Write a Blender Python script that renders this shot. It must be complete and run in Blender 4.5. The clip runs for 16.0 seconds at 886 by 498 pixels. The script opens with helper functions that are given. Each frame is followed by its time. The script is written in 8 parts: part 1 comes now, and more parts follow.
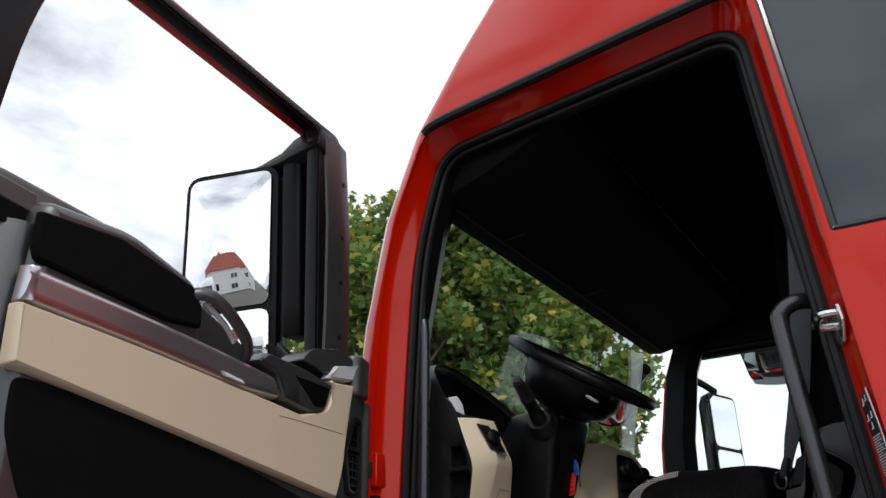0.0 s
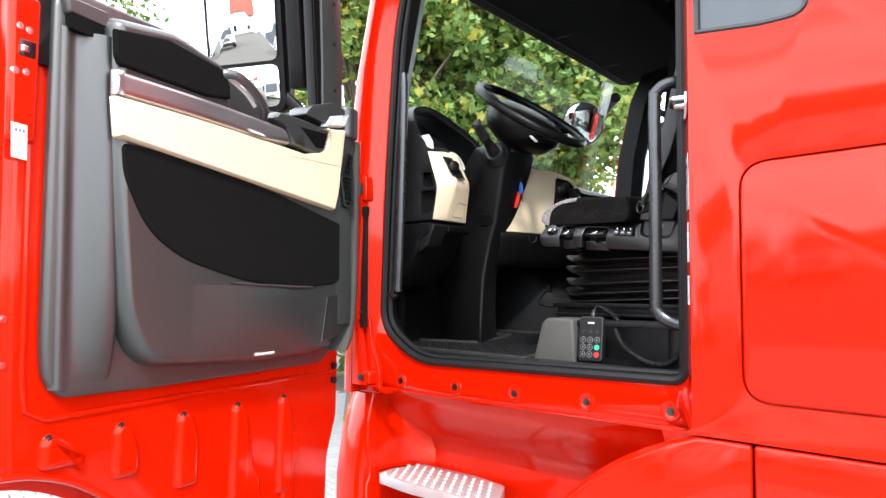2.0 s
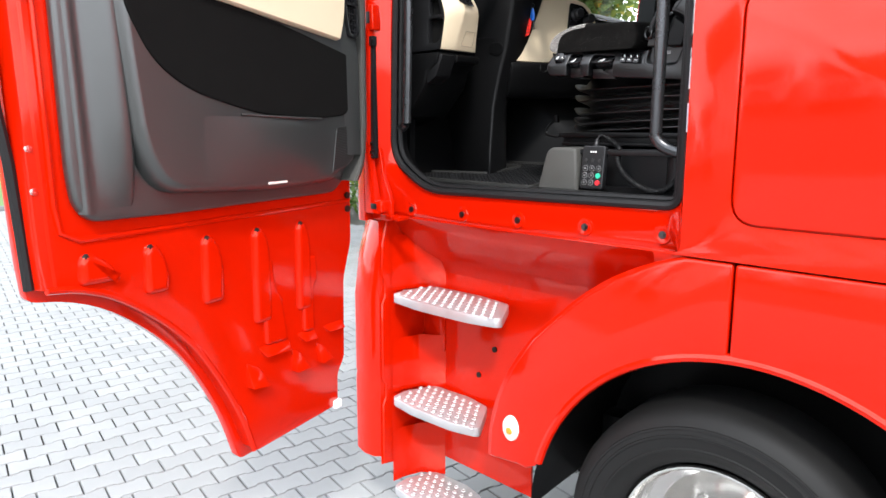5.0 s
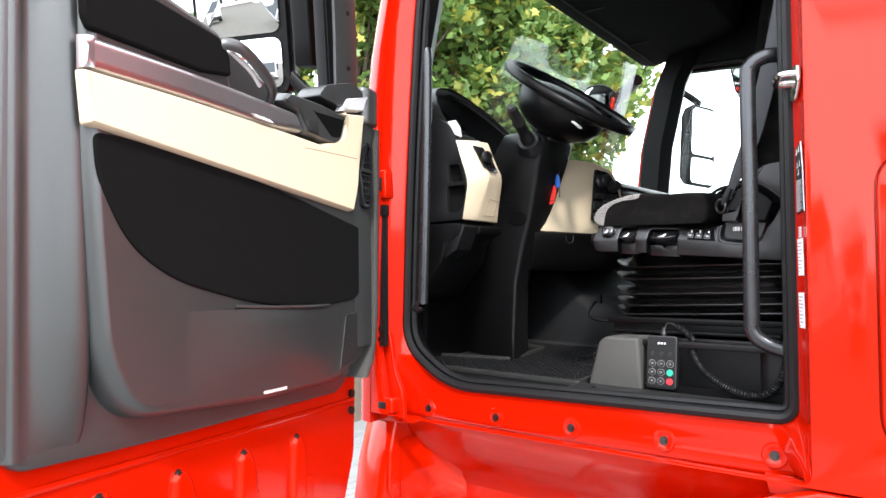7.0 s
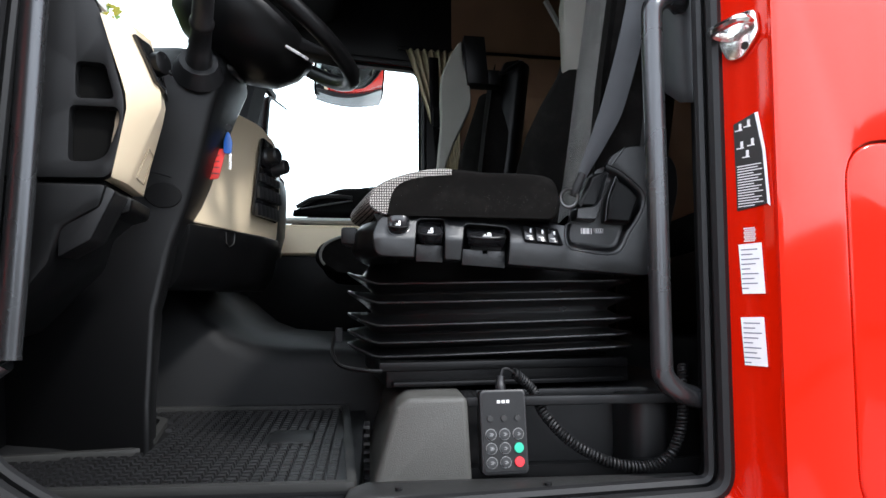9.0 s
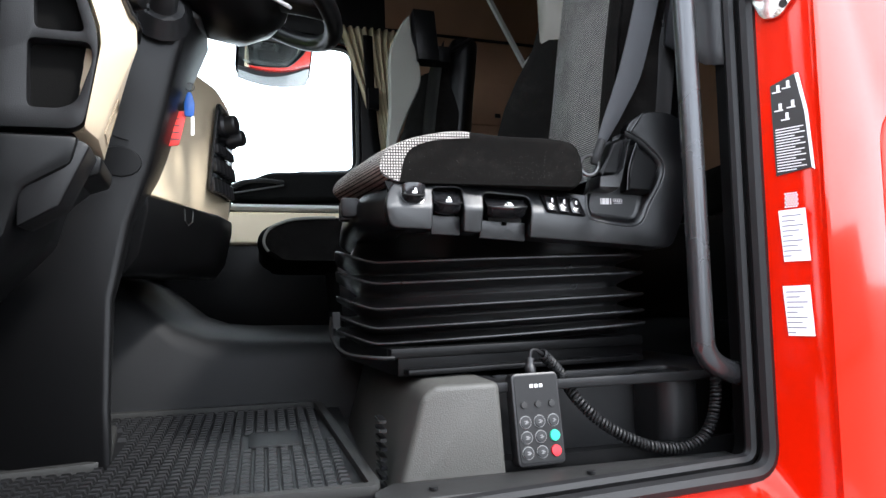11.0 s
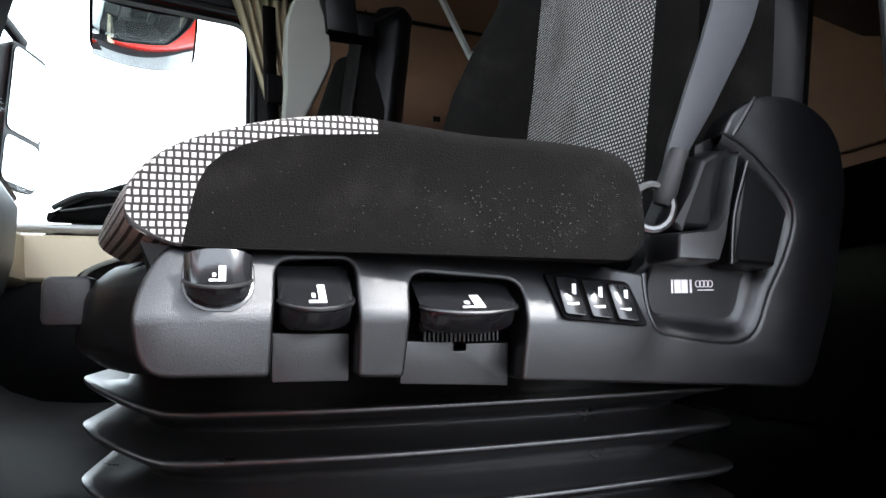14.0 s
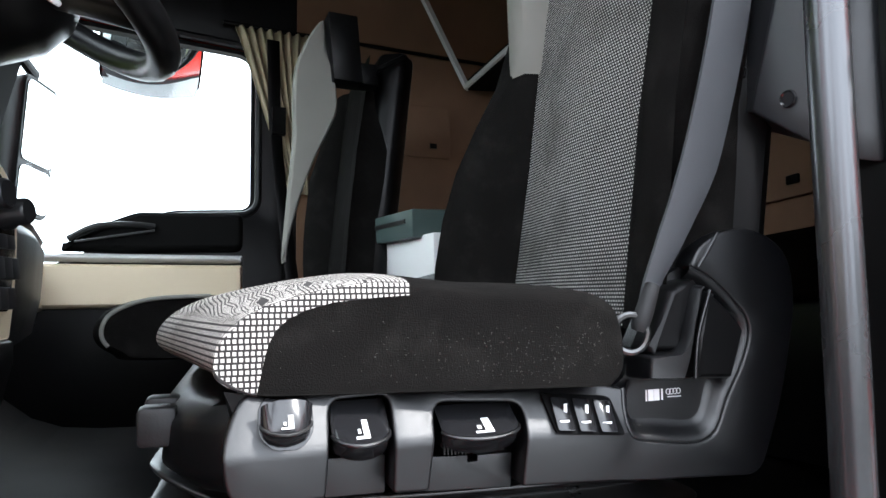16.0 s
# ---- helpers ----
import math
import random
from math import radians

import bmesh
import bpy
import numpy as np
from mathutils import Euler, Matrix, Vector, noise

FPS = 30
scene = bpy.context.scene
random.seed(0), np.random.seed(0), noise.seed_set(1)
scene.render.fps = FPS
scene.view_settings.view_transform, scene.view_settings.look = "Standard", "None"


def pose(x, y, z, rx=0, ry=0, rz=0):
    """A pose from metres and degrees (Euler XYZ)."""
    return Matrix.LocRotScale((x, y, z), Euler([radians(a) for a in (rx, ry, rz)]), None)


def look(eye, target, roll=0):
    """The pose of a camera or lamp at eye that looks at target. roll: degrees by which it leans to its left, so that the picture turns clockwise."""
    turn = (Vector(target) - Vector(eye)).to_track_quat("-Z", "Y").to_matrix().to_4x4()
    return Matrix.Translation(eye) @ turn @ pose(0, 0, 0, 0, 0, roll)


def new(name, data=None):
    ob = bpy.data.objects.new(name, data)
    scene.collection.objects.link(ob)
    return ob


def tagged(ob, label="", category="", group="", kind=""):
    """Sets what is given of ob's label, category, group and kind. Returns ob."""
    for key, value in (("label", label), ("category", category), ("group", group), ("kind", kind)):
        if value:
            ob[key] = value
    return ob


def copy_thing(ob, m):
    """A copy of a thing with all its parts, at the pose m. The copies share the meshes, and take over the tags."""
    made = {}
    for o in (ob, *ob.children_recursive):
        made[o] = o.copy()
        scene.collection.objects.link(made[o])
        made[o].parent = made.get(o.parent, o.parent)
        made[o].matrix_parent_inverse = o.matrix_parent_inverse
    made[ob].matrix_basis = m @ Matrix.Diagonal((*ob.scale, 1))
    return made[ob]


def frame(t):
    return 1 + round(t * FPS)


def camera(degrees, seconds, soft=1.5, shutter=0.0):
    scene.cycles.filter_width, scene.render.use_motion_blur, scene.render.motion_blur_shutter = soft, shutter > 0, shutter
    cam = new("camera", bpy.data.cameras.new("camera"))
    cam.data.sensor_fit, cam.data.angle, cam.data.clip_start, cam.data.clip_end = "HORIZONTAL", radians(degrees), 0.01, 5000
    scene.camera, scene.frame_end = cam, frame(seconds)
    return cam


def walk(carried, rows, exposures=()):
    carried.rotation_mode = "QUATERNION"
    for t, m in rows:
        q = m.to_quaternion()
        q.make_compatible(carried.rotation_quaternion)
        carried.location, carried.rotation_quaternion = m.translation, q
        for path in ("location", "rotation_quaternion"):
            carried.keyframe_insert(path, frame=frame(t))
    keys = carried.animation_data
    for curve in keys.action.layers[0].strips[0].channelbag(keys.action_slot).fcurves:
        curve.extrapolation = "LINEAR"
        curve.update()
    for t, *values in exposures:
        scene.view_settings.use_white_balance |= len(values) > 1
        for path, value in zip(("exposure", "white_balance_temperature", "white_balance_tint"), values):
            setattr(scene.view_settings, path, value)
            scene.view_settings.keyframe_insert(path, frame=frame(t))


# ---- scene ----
cam = camera(65.7, 16.0, soft=1.5)
PATH = [
    (0, (-0.216, -0.198, 1.907), (-1.252, 1.232, 2.846), -1.7),
    (0.5, (0.078, -0.293, 1.879), (-1.152, 1.116, 2.589), -0.0),
    (0.7, (0.028, -0.459, 1.849), (-1.126, 1.073, 2.417), -0.4),
    (1, (0.088, -0.533, 1.825), (-1.051, 1.075, 2.167), 0.2),
    (1.5, (0.259, -0.473, 1.850), (-0.962, 1.102, 2.021), -0.1),
    (2, (0.320, -0.613, 1.896), (-0.908, 0.962, 2.003), 0.1),
    (2.5, (0.368, -0.625, 1.891), (-0.909, 0.911, 1.986), -0.1),
    (3, (0.403, -0.628, 1.879), (-0.906, 0.883, 1.818), -0.1),
    (3.5, (0.408, -0.646, 1.874), (-0.877, 0.857, 1.574), -0.0),
    (3.7, (0.421, -0.649, 1.849), (-0.855, 0.843, 1.468), 0.1),
    (5.8, (0.435, -0.586, 1.892), (-0.838, 0.921, 1.566), -0.7),
    (6, (0.447, -0.554, 1.898), (-0.850, 0.952, 1.677), -0.4),
    (6.5, (0.262, -0.541, 1.970), (-0.977, 1.028, 1.914), -0.8),
    (7, (-0.064, -0.416, 1.979), (-1.246, 1.196, 2.049), -0.5),
    (7.5, (-0.332, -0.197, 1.980), (-1.288, 1.555, 2.110), -0.5),
    (8, (-0.618, 0.012, 1.984), (-1.132, 1.938, 2.146), 0.0),
    (8.5, (-0.901, 0.141, 1.975), (-0.889, 2.134, 2.136), 0.1),
    (9, (-1.097, 0.329, 1.958), (-0.709, 2.286, 2.106), -0.3),
    (9.2, (-1.146, 0.415, 1.955), (-0.668, 2.351, 2.104), -0.5),
    (11.3, (-1.289, 0.578, 1.925), (-0.542, 2.429, 2.061), -1.3),
    (11.5, (-1.238, 0.681, 1.958), (-0.442, 2.510, 2.097), -1.0),
    (12, (-1.193, 0.934, 2.018), (-0.305, 2.720, 2.166), -0.7),
    (12.5, (-1.151, 1.081, 2.042), (-0.248, 2.858, 2.205), -0.5),
    (13, (-1.162, 1.119, 2.045), (-0.253, 2.892, 2.218), -0.4),
    (13.5, (-1.145, 1.131, 2.046), (-0.216, 2.894, 2.215), -0.7),
    (14, (-0.986, 1.194, 2.085), (-0.113, 2.986, 2.244), -0.9),
    (14.5, (-0.849, 1.218, 2.066), (-0.077, 3.051, 2.272), -1.5),
    (15, (-0.845, 1.240, 2.069), (-0.026, 3.056, 2.239), -1.4),
    (15.5, (-0.942, 1.187, 2.099), (-0.040, 2.969, 2.201), -1.0),
    (16, (-1.062, 1.091, 2.203), (-0.162, 2.872, 2.338), -0.6),
]
walk(cam, [(t, look(eye, target, roll)) for t, eye, target, roll in PATH], exposures=((0, -2.1, 6500, 10), (0.6, -1.9, 6500, 10), (1.0, -0.5, 6500, 10), (1.5, -0.05, 6500, 10), (2.6, -0.05, 6500, 10), (3.3, -0.3, 6500, 10), (6.0, -0.2, 6500, 10), (6.5, -0.05, 6500, 10), (8.0, -0.15, 6400, 10), (9.2, -0.32, 6250, 10), (11.3, 0.5, 6250, 10), (12, 0.9, 6250, 10), (13, 0.7, 6250, 10), (13.6, 0.6, 6250, 10), (14.0, 0.65, 6250, 10), (14.4, 1.6, 6250, 10), (15.0, 1.9, 6250, 10), (15.5, 2.2, 6250, 10), (15.7, 1.6, 6250, 10), (16, 0.5, 6250, 10)))

# ---- world, sun and exposure ----
SUN_ELEV, SUN_AZ = 44.0, 312.0          # degrees; azimuth from +x, anticlockwise
world = bpy.data.worlds.new("overcast_sky")
scene.world = world
world.use_nodes = True
wn, wl = world.node_tree.nodes, world.node_tree.links
wn.clear()
w_out = wn.new("ShaderNodeOutputWorld")
w_bg = wn.new("ShaderNodeBackground")
w_sky = wn.new("ShaderNodeTexSky")
w_sky.sky_type = "NISHITA"
w_sky.sun_disc = False
w_sky.sun_elevation = radians(SUN_ELEV)
w_sky.sun_rotation = radians(90 - SUN_AZ)
w_co = wn.new("ShaderNodeTexCoord")
w_map = wn.new("ShaderNodeMapping")
w_map.inputs["Scale"].default_value = (1.0, 1.0, 2.2)
w_noise = wn.new("ShaderNodeTexNoise")
w_noise.inputs["Scale"].default_value = 2.3
w_noise.inputs["Detail"].default_value = 7.0
w_noise.inputs["Roughness"].default_value = 0.58
w_ramp = wn.new("ShaderNodeValToRGB")
w_ramp.color_ramp.elements[0].position = 0.20
w_ramp.color_ramp.elements[1].position = 0.50
w_mix = wn.new("ShaderNodeMix")
w_mix.data_type = "RGBA"
w_mix.inputs[7].default_value = (34.5, 36.6, 39.6, 1.0)
wl.new(w_co.outputs["Generated"], w_map.inputs["Vector"])
wl.new(w_map.outputs["Vector"], w_noise.inputs["Vector"])
wl.new(w_noise.outputs["Fac"], w_ramp.inputs["Fac"])
wl.new(w_ramp.outputs["Color"], w_mix.inputs[0])
wl.new(w_sky.outputs["Color"], w_mix.inputs[6])
wl.new(w_mix.outputs[2], w_bg.inputs["Color"])
wl.new(w_bg.outputs["Background"], w_out.inputs["Surface"])
w_bg.inputs["Strength"].default_value = 0.15

sun_data = bpy.data.lights.new("sun", "SUN")
sun_data.energy = 5.0
sun_data.angle = radians(6)
sun_data.color = (1.0, 0.97, 0.93)
sun = new("sun", sun_data)
_e, _a = radians(SUN_ELEV), radians(SUN_AZ)
sun.matrix_world = look((20 * math.cos(_e) * math.cos(_a), 20 * math.cos(_e) * math.sin(_a), 20 * math.sin(_e)), (0, 0, 0))


# ---- materials ----
def mat(name, color, rough=0.5, metal=0.0, var=0.12, scale=6.0, grain=180.0, bump=0.0, coat=0.0, spec=0.5, island=0.0, rough_var=0.08, bump_dist=0.001, tint=(1.0, 1.0, 1.0)):
    m = bpy.data.materials.new(name)
    m.use_nodes = True
    nt = m.node_tree
    b = nt.nodes["Principled BSDF"]
    tc = nt.nodes.new("ShaderNodeTexCoord")
    big = nt.nodes.new("ShaderNodeTexNoise")
    big.inputs["Scale"].default_value = scale
    big.inputs["Detail"].default_value = 5
    fine = nt.nodes.new("ShaderNodeTexNoise")
    fine.inputs["Scale"].default_value = grain
    fine.inputs["Detail"].default_value = 3
    for n in (big, fine):
        nt.links.new(tc.outputs["Object"], n.inputs["Vector"])
    mul = nt.nodes.new("ShaderNodeMath")
    mul.operation = "MULTIPLY_ADD"
    nt.links.new(big.outputs["Fac"], mul.inputs[0])
    mul.inputs[1].default_value = 2 * var
    mul.inputs[2].default_value = 1.0 - var
    val = mul.outputs[0]
    if island:
        oi = nt.nodes.new("ShaderNodeObjectInfo")
        ge = nt.nodes.new("ShaderNodeNewGeometry")
        ad = nt.nodes.new("ShaderNodeMath")
        ad.operation = "ADD"
        nt.links.new(oi.outputs["Random"], ad.inputs[0])
        nt.links.new(ge.outputs["Random Per Island"], ad.inputs[1])
        fr = nt.nodes.new("ShaderNodeMath")
        fr.operation = "FRACT"
        nt.links.new(ad.outputs[0], fr.inputs[0])
        m2 = nt.nodes.new("ShaderNodeMath")
        m2.operation = "MULTIPLY_ADD"
        m2.inputs[1].default_value = 2 * island
        m2.inputs[2].default_value = 1.0 - island
        nt.links.new(fr.outputs[0], m2.inputs[0])
        m3 = nt.nodes.new("ShaderNodeMath")
        m3.operation = "MULTIPLY"
        nt.links.new(val, m3.inputs[0])
        nt.links.new(m2.outputs[0], m3.inputs[1])
        val = m3.outputs[0]
    col = nt.nodes.new("ShaderNodeVectorMath")
    col.operation = "SCALE"
    col.inputs[0].default_value = color
    nt.links.new(val, col.inputs["Scale"])
    nt.links.new(col.outputs[0], b.inputs["Base Color"])
    rr = nt.nodes.new("ShaderNodeMath")
    rr.operation = "MULTIPLY_ADD"
    nt.links.new(big.outputs["Fac"], rr.inputs[0])
    rr.inputs[1].default_value = 2 * rough_var
    rr.inputs[2].default_value = max(rough - rough_var, 0.0)
    nt.links.new(rr.outputs[0], b.inputs["Roughness"])
    b.inputs["Metallic"].default_value = metal
    b.inputs["Specular IOR Level"].default_value = spec
    b.inputs["Coat Weight"].default_value = coat
    b.inputs["Specular Tint"].default_value = (*tint, 1)
    b.inputs["Coat Roughness"].default_value = 0.07
    if bump:
        bp = nt.nodes.new("ShaderNodeBump")
        bp.inputs["Strength"].default_value = bump
        bp.inputs["Distance"].default_value = bump_dist
        nt.links.new(fine.outputs["Fac"], bp.inputs["Height"])
        nt.links.new(bp.outputs["Normal"], b.inputs["Normal"])
    return m


def weave(name, light, dark, cell_w, cell_h, gap, rough=0.9, shift=0.5):
    """A woven fabric of light cells between dark threads, on the mesh's own UV in metres."""
    m = mat(name, dark, rough, var=0.1, grain=900, bump=0.2)
    nt = m.node_tree
    b = nt.nodes["Principled BSDF"]
    uv = nt.nodes.new("ShaderNodeUVMap")
    br = nt.nodes.new("ShaderNodeTexBrick")
    br.offset = shift
    br.inputs["Scale"].default_value = 1.0
    br.inputs["Brick Width"].default_value = cell_w
    br.inputs["Row Height"].default_value = cell_h
    br.inputs["Mortar Size"].default_value = gap
    br.inputs["Mortar Smooth"].default_value = 0.35
    br.inputs["Color1"].default_value = (*light, 1)
    br.inputs["Color2"].default_value = (light[0] * 0.85, light[1] * 0.85, light[2] * 0.85, 1)
    br.inputs["Mortar"].default_value = (*dark, 1)
    nt.links.new(uv.outputs["UV"], br.inputs["Vector"])
    soil = nt.nodes.new("ShaderNodeTexNoise")
    soil.inputs["Scale"].default_value = 9.0
    soil.inputs["Detail"].default_value = 6.0
    tc = nt.nodes["Texture Coordinate"]
    nt.links.new(tc.outputs["Object"], soil.inputs["Vector"])
    rp = nt.nodes.new("ShaderNodeValToRGB")
    rp.color_ramp.elements[0].position = 0.30
    rp.color_ramp.elements[0].color = (0.45, 0.44, 0.42, 1)
    rp.color_ramp.elements[1].position = 0.50
    nt.links.new(soil.outputs["Fac"], rp.inputs["Fac"])
    mx = nt.nodes.new("ShaderNodeMix")
    mx.data_type = "RGBA"
    mx.blend_type = "MULTIPLY"
    mx.inputs[0].default_value = 0.8
    nt.links.new(br.outputs["Color"], mx.inputs[6])
    nt.links.new(rp.outputs["Color"], mx.inputs[7])
    nt.links.new(mx.outputs[2], b.inputs["Base Color"])
    bp = nt.nodes.new("ShaderNodeBump")
    bp.inputs["Strength"].default_value = 0.5
    bp.inputs["Distance"].default_value = 0.0012
    bp.invert = True
    nt.links.new(br.outputs["Fac"], bp.inputs["Height"])
    nt.links.new(bp.outputs["Normal"], b.inputs["Normal"])
    return m


def pane_mat(name, tint, clear=0.9):
    """Thin window glass: mostly see-through, with a mirror gloss that grows at grazing angles."""
    m = bpy.data.materials.new(name)
    m.use_nodes = True
    nt = m.node_tree
    nt.nodes.clear()
    out = nt.nodes.new("ShaderNodeOutputMaterial")
    tr = nt.nodes.new("ShaderNodeBsdfTransparent")
    tr.inputs["Color"].default_value = (*tint, 1)
    gl = nt.nodes.new("ShaderNodeBsdfGlossy")
    gl.inputs["Roughness"].default_value = 0.02
    lw = nt.nodes.new("ShaderNodeLayerWeight")
    lw.inputs["Blend"].default_value = 0.5
    pw = nt.nodes.new("ShaderNodeMath")
    pw.operation = "POWER"
    pw.inputs[1].default_value = 4.0
    nt.links.new(lw.outputs["Facing"], pw.inputs[0])
    fr = nt.nodes.new("ShaderNodeMath")
    fr.operation = "MULTIPLY_ADD"
    fr.inputs[1].default_value = 0.55
    fr.inputs[2].default_value = 0.02
    nt.links.new(pw.outputs[0], fr.inputs[0])
    mx = nt.nodes.new("ShaderNodeMixShader")
    nt.links.new(fr.outputs[0], mx.inputs[0])
    nt.links.new(tr.outputs[0], mx.inputs[1])
    nt.links.new(gl.outputs[0], mx.inputs[2])
    nt.links.new(mx.outputs[0], out.inputs["Surface"])
    return m


RED = mat("red_paint", (0.50, 0.0074, 0.0004), 0.15, var=0.03, scale=3, grain=500, coat=0.65, rough_var=0.03, spec=0.32, tint=(1.0, 0.20, 0.04))
RED_IN = mat("red_primer_coat", (0.50, 0.0078, 0.0004), 0.17, var=0.06, scale=5, grain=350, coat=0.45, bump=0.03, spec=0.45, tint=(1.0, 0.20, 0.04))
TRIM = mat("black_grained_plastic", (0.0075, 0.0075, 0.0080), 0.40, var=0.10, scale=4, grain=700, bump=0.30, spec=0.28)
TRIM_D = mat("dark_smooth_plastic", (0.0032, 0.0032, 0.0034), 0.36, var=0.12, scale=5, grain=700, bump=0.10, spec=0.17)
SEATP = mat("seat_cover_plastic", (0.0026, 0.0027, 0.0032), 0.31, var=0.10, scale=6, grain=1500, bump=0.55, spec=0.60, bump_dist=0.0005)
GREYP = mat("grey_plastic", (0.017, 0.0168, 0.0165), 0.46, var=0.10, scale=5, grain=700, bump=0.35, spec=0.35)
GLOSSB = mat("gloss_black_plastic", (0.010, 0.010, 0.011), 0.16, var=0.1, rough_var=0.04)
RUBBER = mat("black_rubber", (0.0065, 0.0065, 0.007), 0.50, var=0.15, scale=12, grain=300, bump=0.2, spec=0.30)
BELLOW = mat("bellows_rubber", (0.0085, 0.0085, 0.0089), 0.30, var=0.2, scale=10, grain=700, bump=0.06, spec=0.90)
TYRE = mat("tyre_rubber", (0.007, 0.0069, 0.0068), 0.65, var=0.25, scale=7, grain=160, bump=0.3, spec=0.25)
BEIGE = mat("beige_soft_plastic", (0.65, 0.535, 0.375), 0.45, var=0.04, scale=4, grain=700, bump=0.15)
SILVER = mat("silver_paint", (0.60, 0.60, 0.60), 0.42, metal=0.12, var=0.04, grain=500)
ALU = mat("aluminium_tread", (0.52, 0.52, 0.53), 0.45, metal=0.65, var=0.16, scale=14, grain=220, bump=0.1)
BRUSHED = mat("brushed_silver_trim", (0.48, 0.48, 0.49), 0.30, metal=0.9, var=0.08, scale=3, grain=500, bump=0.05)
CHROME = mat("bright_steel", (0.75, 0.74, 0.72), 0.18, metal=1.0, var=0.06)
BOLT = mat("dark_bolt", (0.022, 0.019, 0.017), 0.45, metal=0.6, var=0.2, scale=60)
CLOTH_B = mat("black_seat_cloth", (0.0050, 0.0046, 0.0043), 0.95, var=0.55, scale=22, grain=800, bump=0.8, spec=0.06)
def ribs(m, scale, low, high, wear):
    """Fine woven ribs and rubbed paler patches on a cloth."""
    nt = m.node_tree
    b = nt.nodes["Principled BSDF"]
    tc = nt.nodes["Texture Coordinate"]
    wv = nt.nodes.new("ShaderNodeTexWave")
    wv.bands_direction = "Z"
    wv.inputs["Scale"].default_value = scale
    wv.inputs["Distortion"].default_value = 1.2
    wv.inputs["Detail"].default_value = 2.0
    ns = nt.nodes.new("ShaderNodeTexNoise")
    ns.inputs["Scale"].default_value = 14.0
    ns.inputs["Detail"].default_value = 8.0
    ns.inputs["Roughness"].default_value = 0.7
    for n in (wv, ns):
        nt.links.new(tc.outputs["Object"], n.inputs["Vector"])
    rp = nt.nodes.new("ShaderNodeMapRange")
    rp.inputs["From Min"].default_value = 0.5
    rp.inputs["From Max"].default_value = 0.75
    rp.inputs["To Min"].default_value = 1.0
    rp.inputs["To Max"].default_value = wear
    nt.links.new(ns.outputs["Fac"], rp.inputs["Value"])
    mr = nt.nodes.new("ShaderNodeMapRange")
    mr.inputs["To Min"].default_value = low
    mr.inputs["To Max"].default_value = high
    nt.links.new(wv.outputs["Fac"], mr.inputs["Value"])
    mu = nt.nodes.new("ShaderNodeMath")
    mu.operation = "MULTIPLY"
    nt.links.new(rp.outputs["Result"], mu.inputs[0])
    nt.links.new(mr.outputs["Result"], mu.inputs[1])
    old = b.inputs["Base Color"].links[0].from_socket
    sc = nt.nodes.new("ShaderNodeVectorMath")
    sc.operation = "SCALE"
    nt.links.new(old, sc.inputs[0])
    nt.links.new(mu.outputs[0], sc.inputs["Scale"])
    nt.links.new(sc.outputs[0], b.inputs["Base Color"])


ribs(CLOTH_B, 210.0, 0.75, 1.3, 2.4)
CLOTH_G = mat("grey_beige_seat_cloth", (0.19, 0.185, 0.165), 0.95, var=0.10, scale=10, grain=700, bump=0.4, spec=0.2)
# dark felt of the door and pads; also the painted shade inside recesses
FELT_SHADE = mat("dark_felt_and_recess_shade", (0.0060, 0.0058, 0.0056), 0.98, var=0.2, scale=12, grain=800, bump=0.4, spec=0.05)
GRID = weave("checked_seat_cloth", (0.48, 0.455, 0.425), (0.012, 0.010, 0.010), 0.0043, 0.0045, 0.0010, shift=0.12)
MESHC = weave("fine_mesh_seat_cloth", (0.50, 0.49, 0.47), (0.012, 0.012, 0.012), 0.0050, 0.0044, 0.0014)
BELT = mat("grey_belt_webbing", (0.032, 0.034, 0.038), 0.60, var=0.12, scale=8, grain=900, bump=0.4)
CARPET = mat("brown_carpet_panel", (0.19, 0.105, 0.062), 0.95, var=0.25, scale=5, grain=300, bump=0.5)
CURTAIN = mat("beige_curtain_cloth", (0.42, 0.36, 0.24), 0.9, var=0.08, scale=8, grain=600, bump=0.3)
# grey lining taken down to near black: the cab's gloom is in the colour
HEADLINE = mat("headliner_shade_tone", (0.008, 0.0078, 0.0075), 0.92, var=0.08, scale=5, grain=500, bump=0.3, spec=0.1)
FLOORM = mat("grey_floor_covering", (0.0105, 0.0108, 0.0114), 0.58, var=0.15, scale=4, grain=400, bump=0.3, spec=0.20)
WHITE = mat("white_paint", (0.80, 0.80, 0.79), 0.35, var=0.04, scale=3, coat=0.4)
PAPER = mat("white_paper", (0.82, 0.83, 0.84), 0.6, var=0.03)
INK = mat("grey_ink", (0.16, 0.17, 0.22), 0.7, var=0.1)
BLACKINK = mat("black_sticker", (0.012, 0.012, 0.012), 0.4, var=0.1)
LIGHTINK = mat("light_print", (0.72, 0.72, 0.72), 0.5, var=0.05)
REFL = mat("pale_reflector", (0.75, 0.62, 0.58), 0.15)
GREENP = mat("dark_green_plastic", (0.05, 0.075, 0.07), 0.45)
KEYRED = mat("red_key_tag", (0.70, 0.02, 0.012), 0.4, var=0.06)
KEYBLUE = mat("blue_key_cap", (0.01, 0.10, 0.42), 0.35, var=0.06)
BTN_G = mat("green_button", (0.02, 0.42, 0.26), 0.4, var=0.05)
BTN_R = mat("red_button", (0.65, 0.02, 0.03), 0.4, var=0.05)
GREYL = mat("grained_grey_plastic", (0.060, 0.059, 0.054), 0.55, var=0.12, scale=9, grain=520, bump=0.7, spec=0.4)
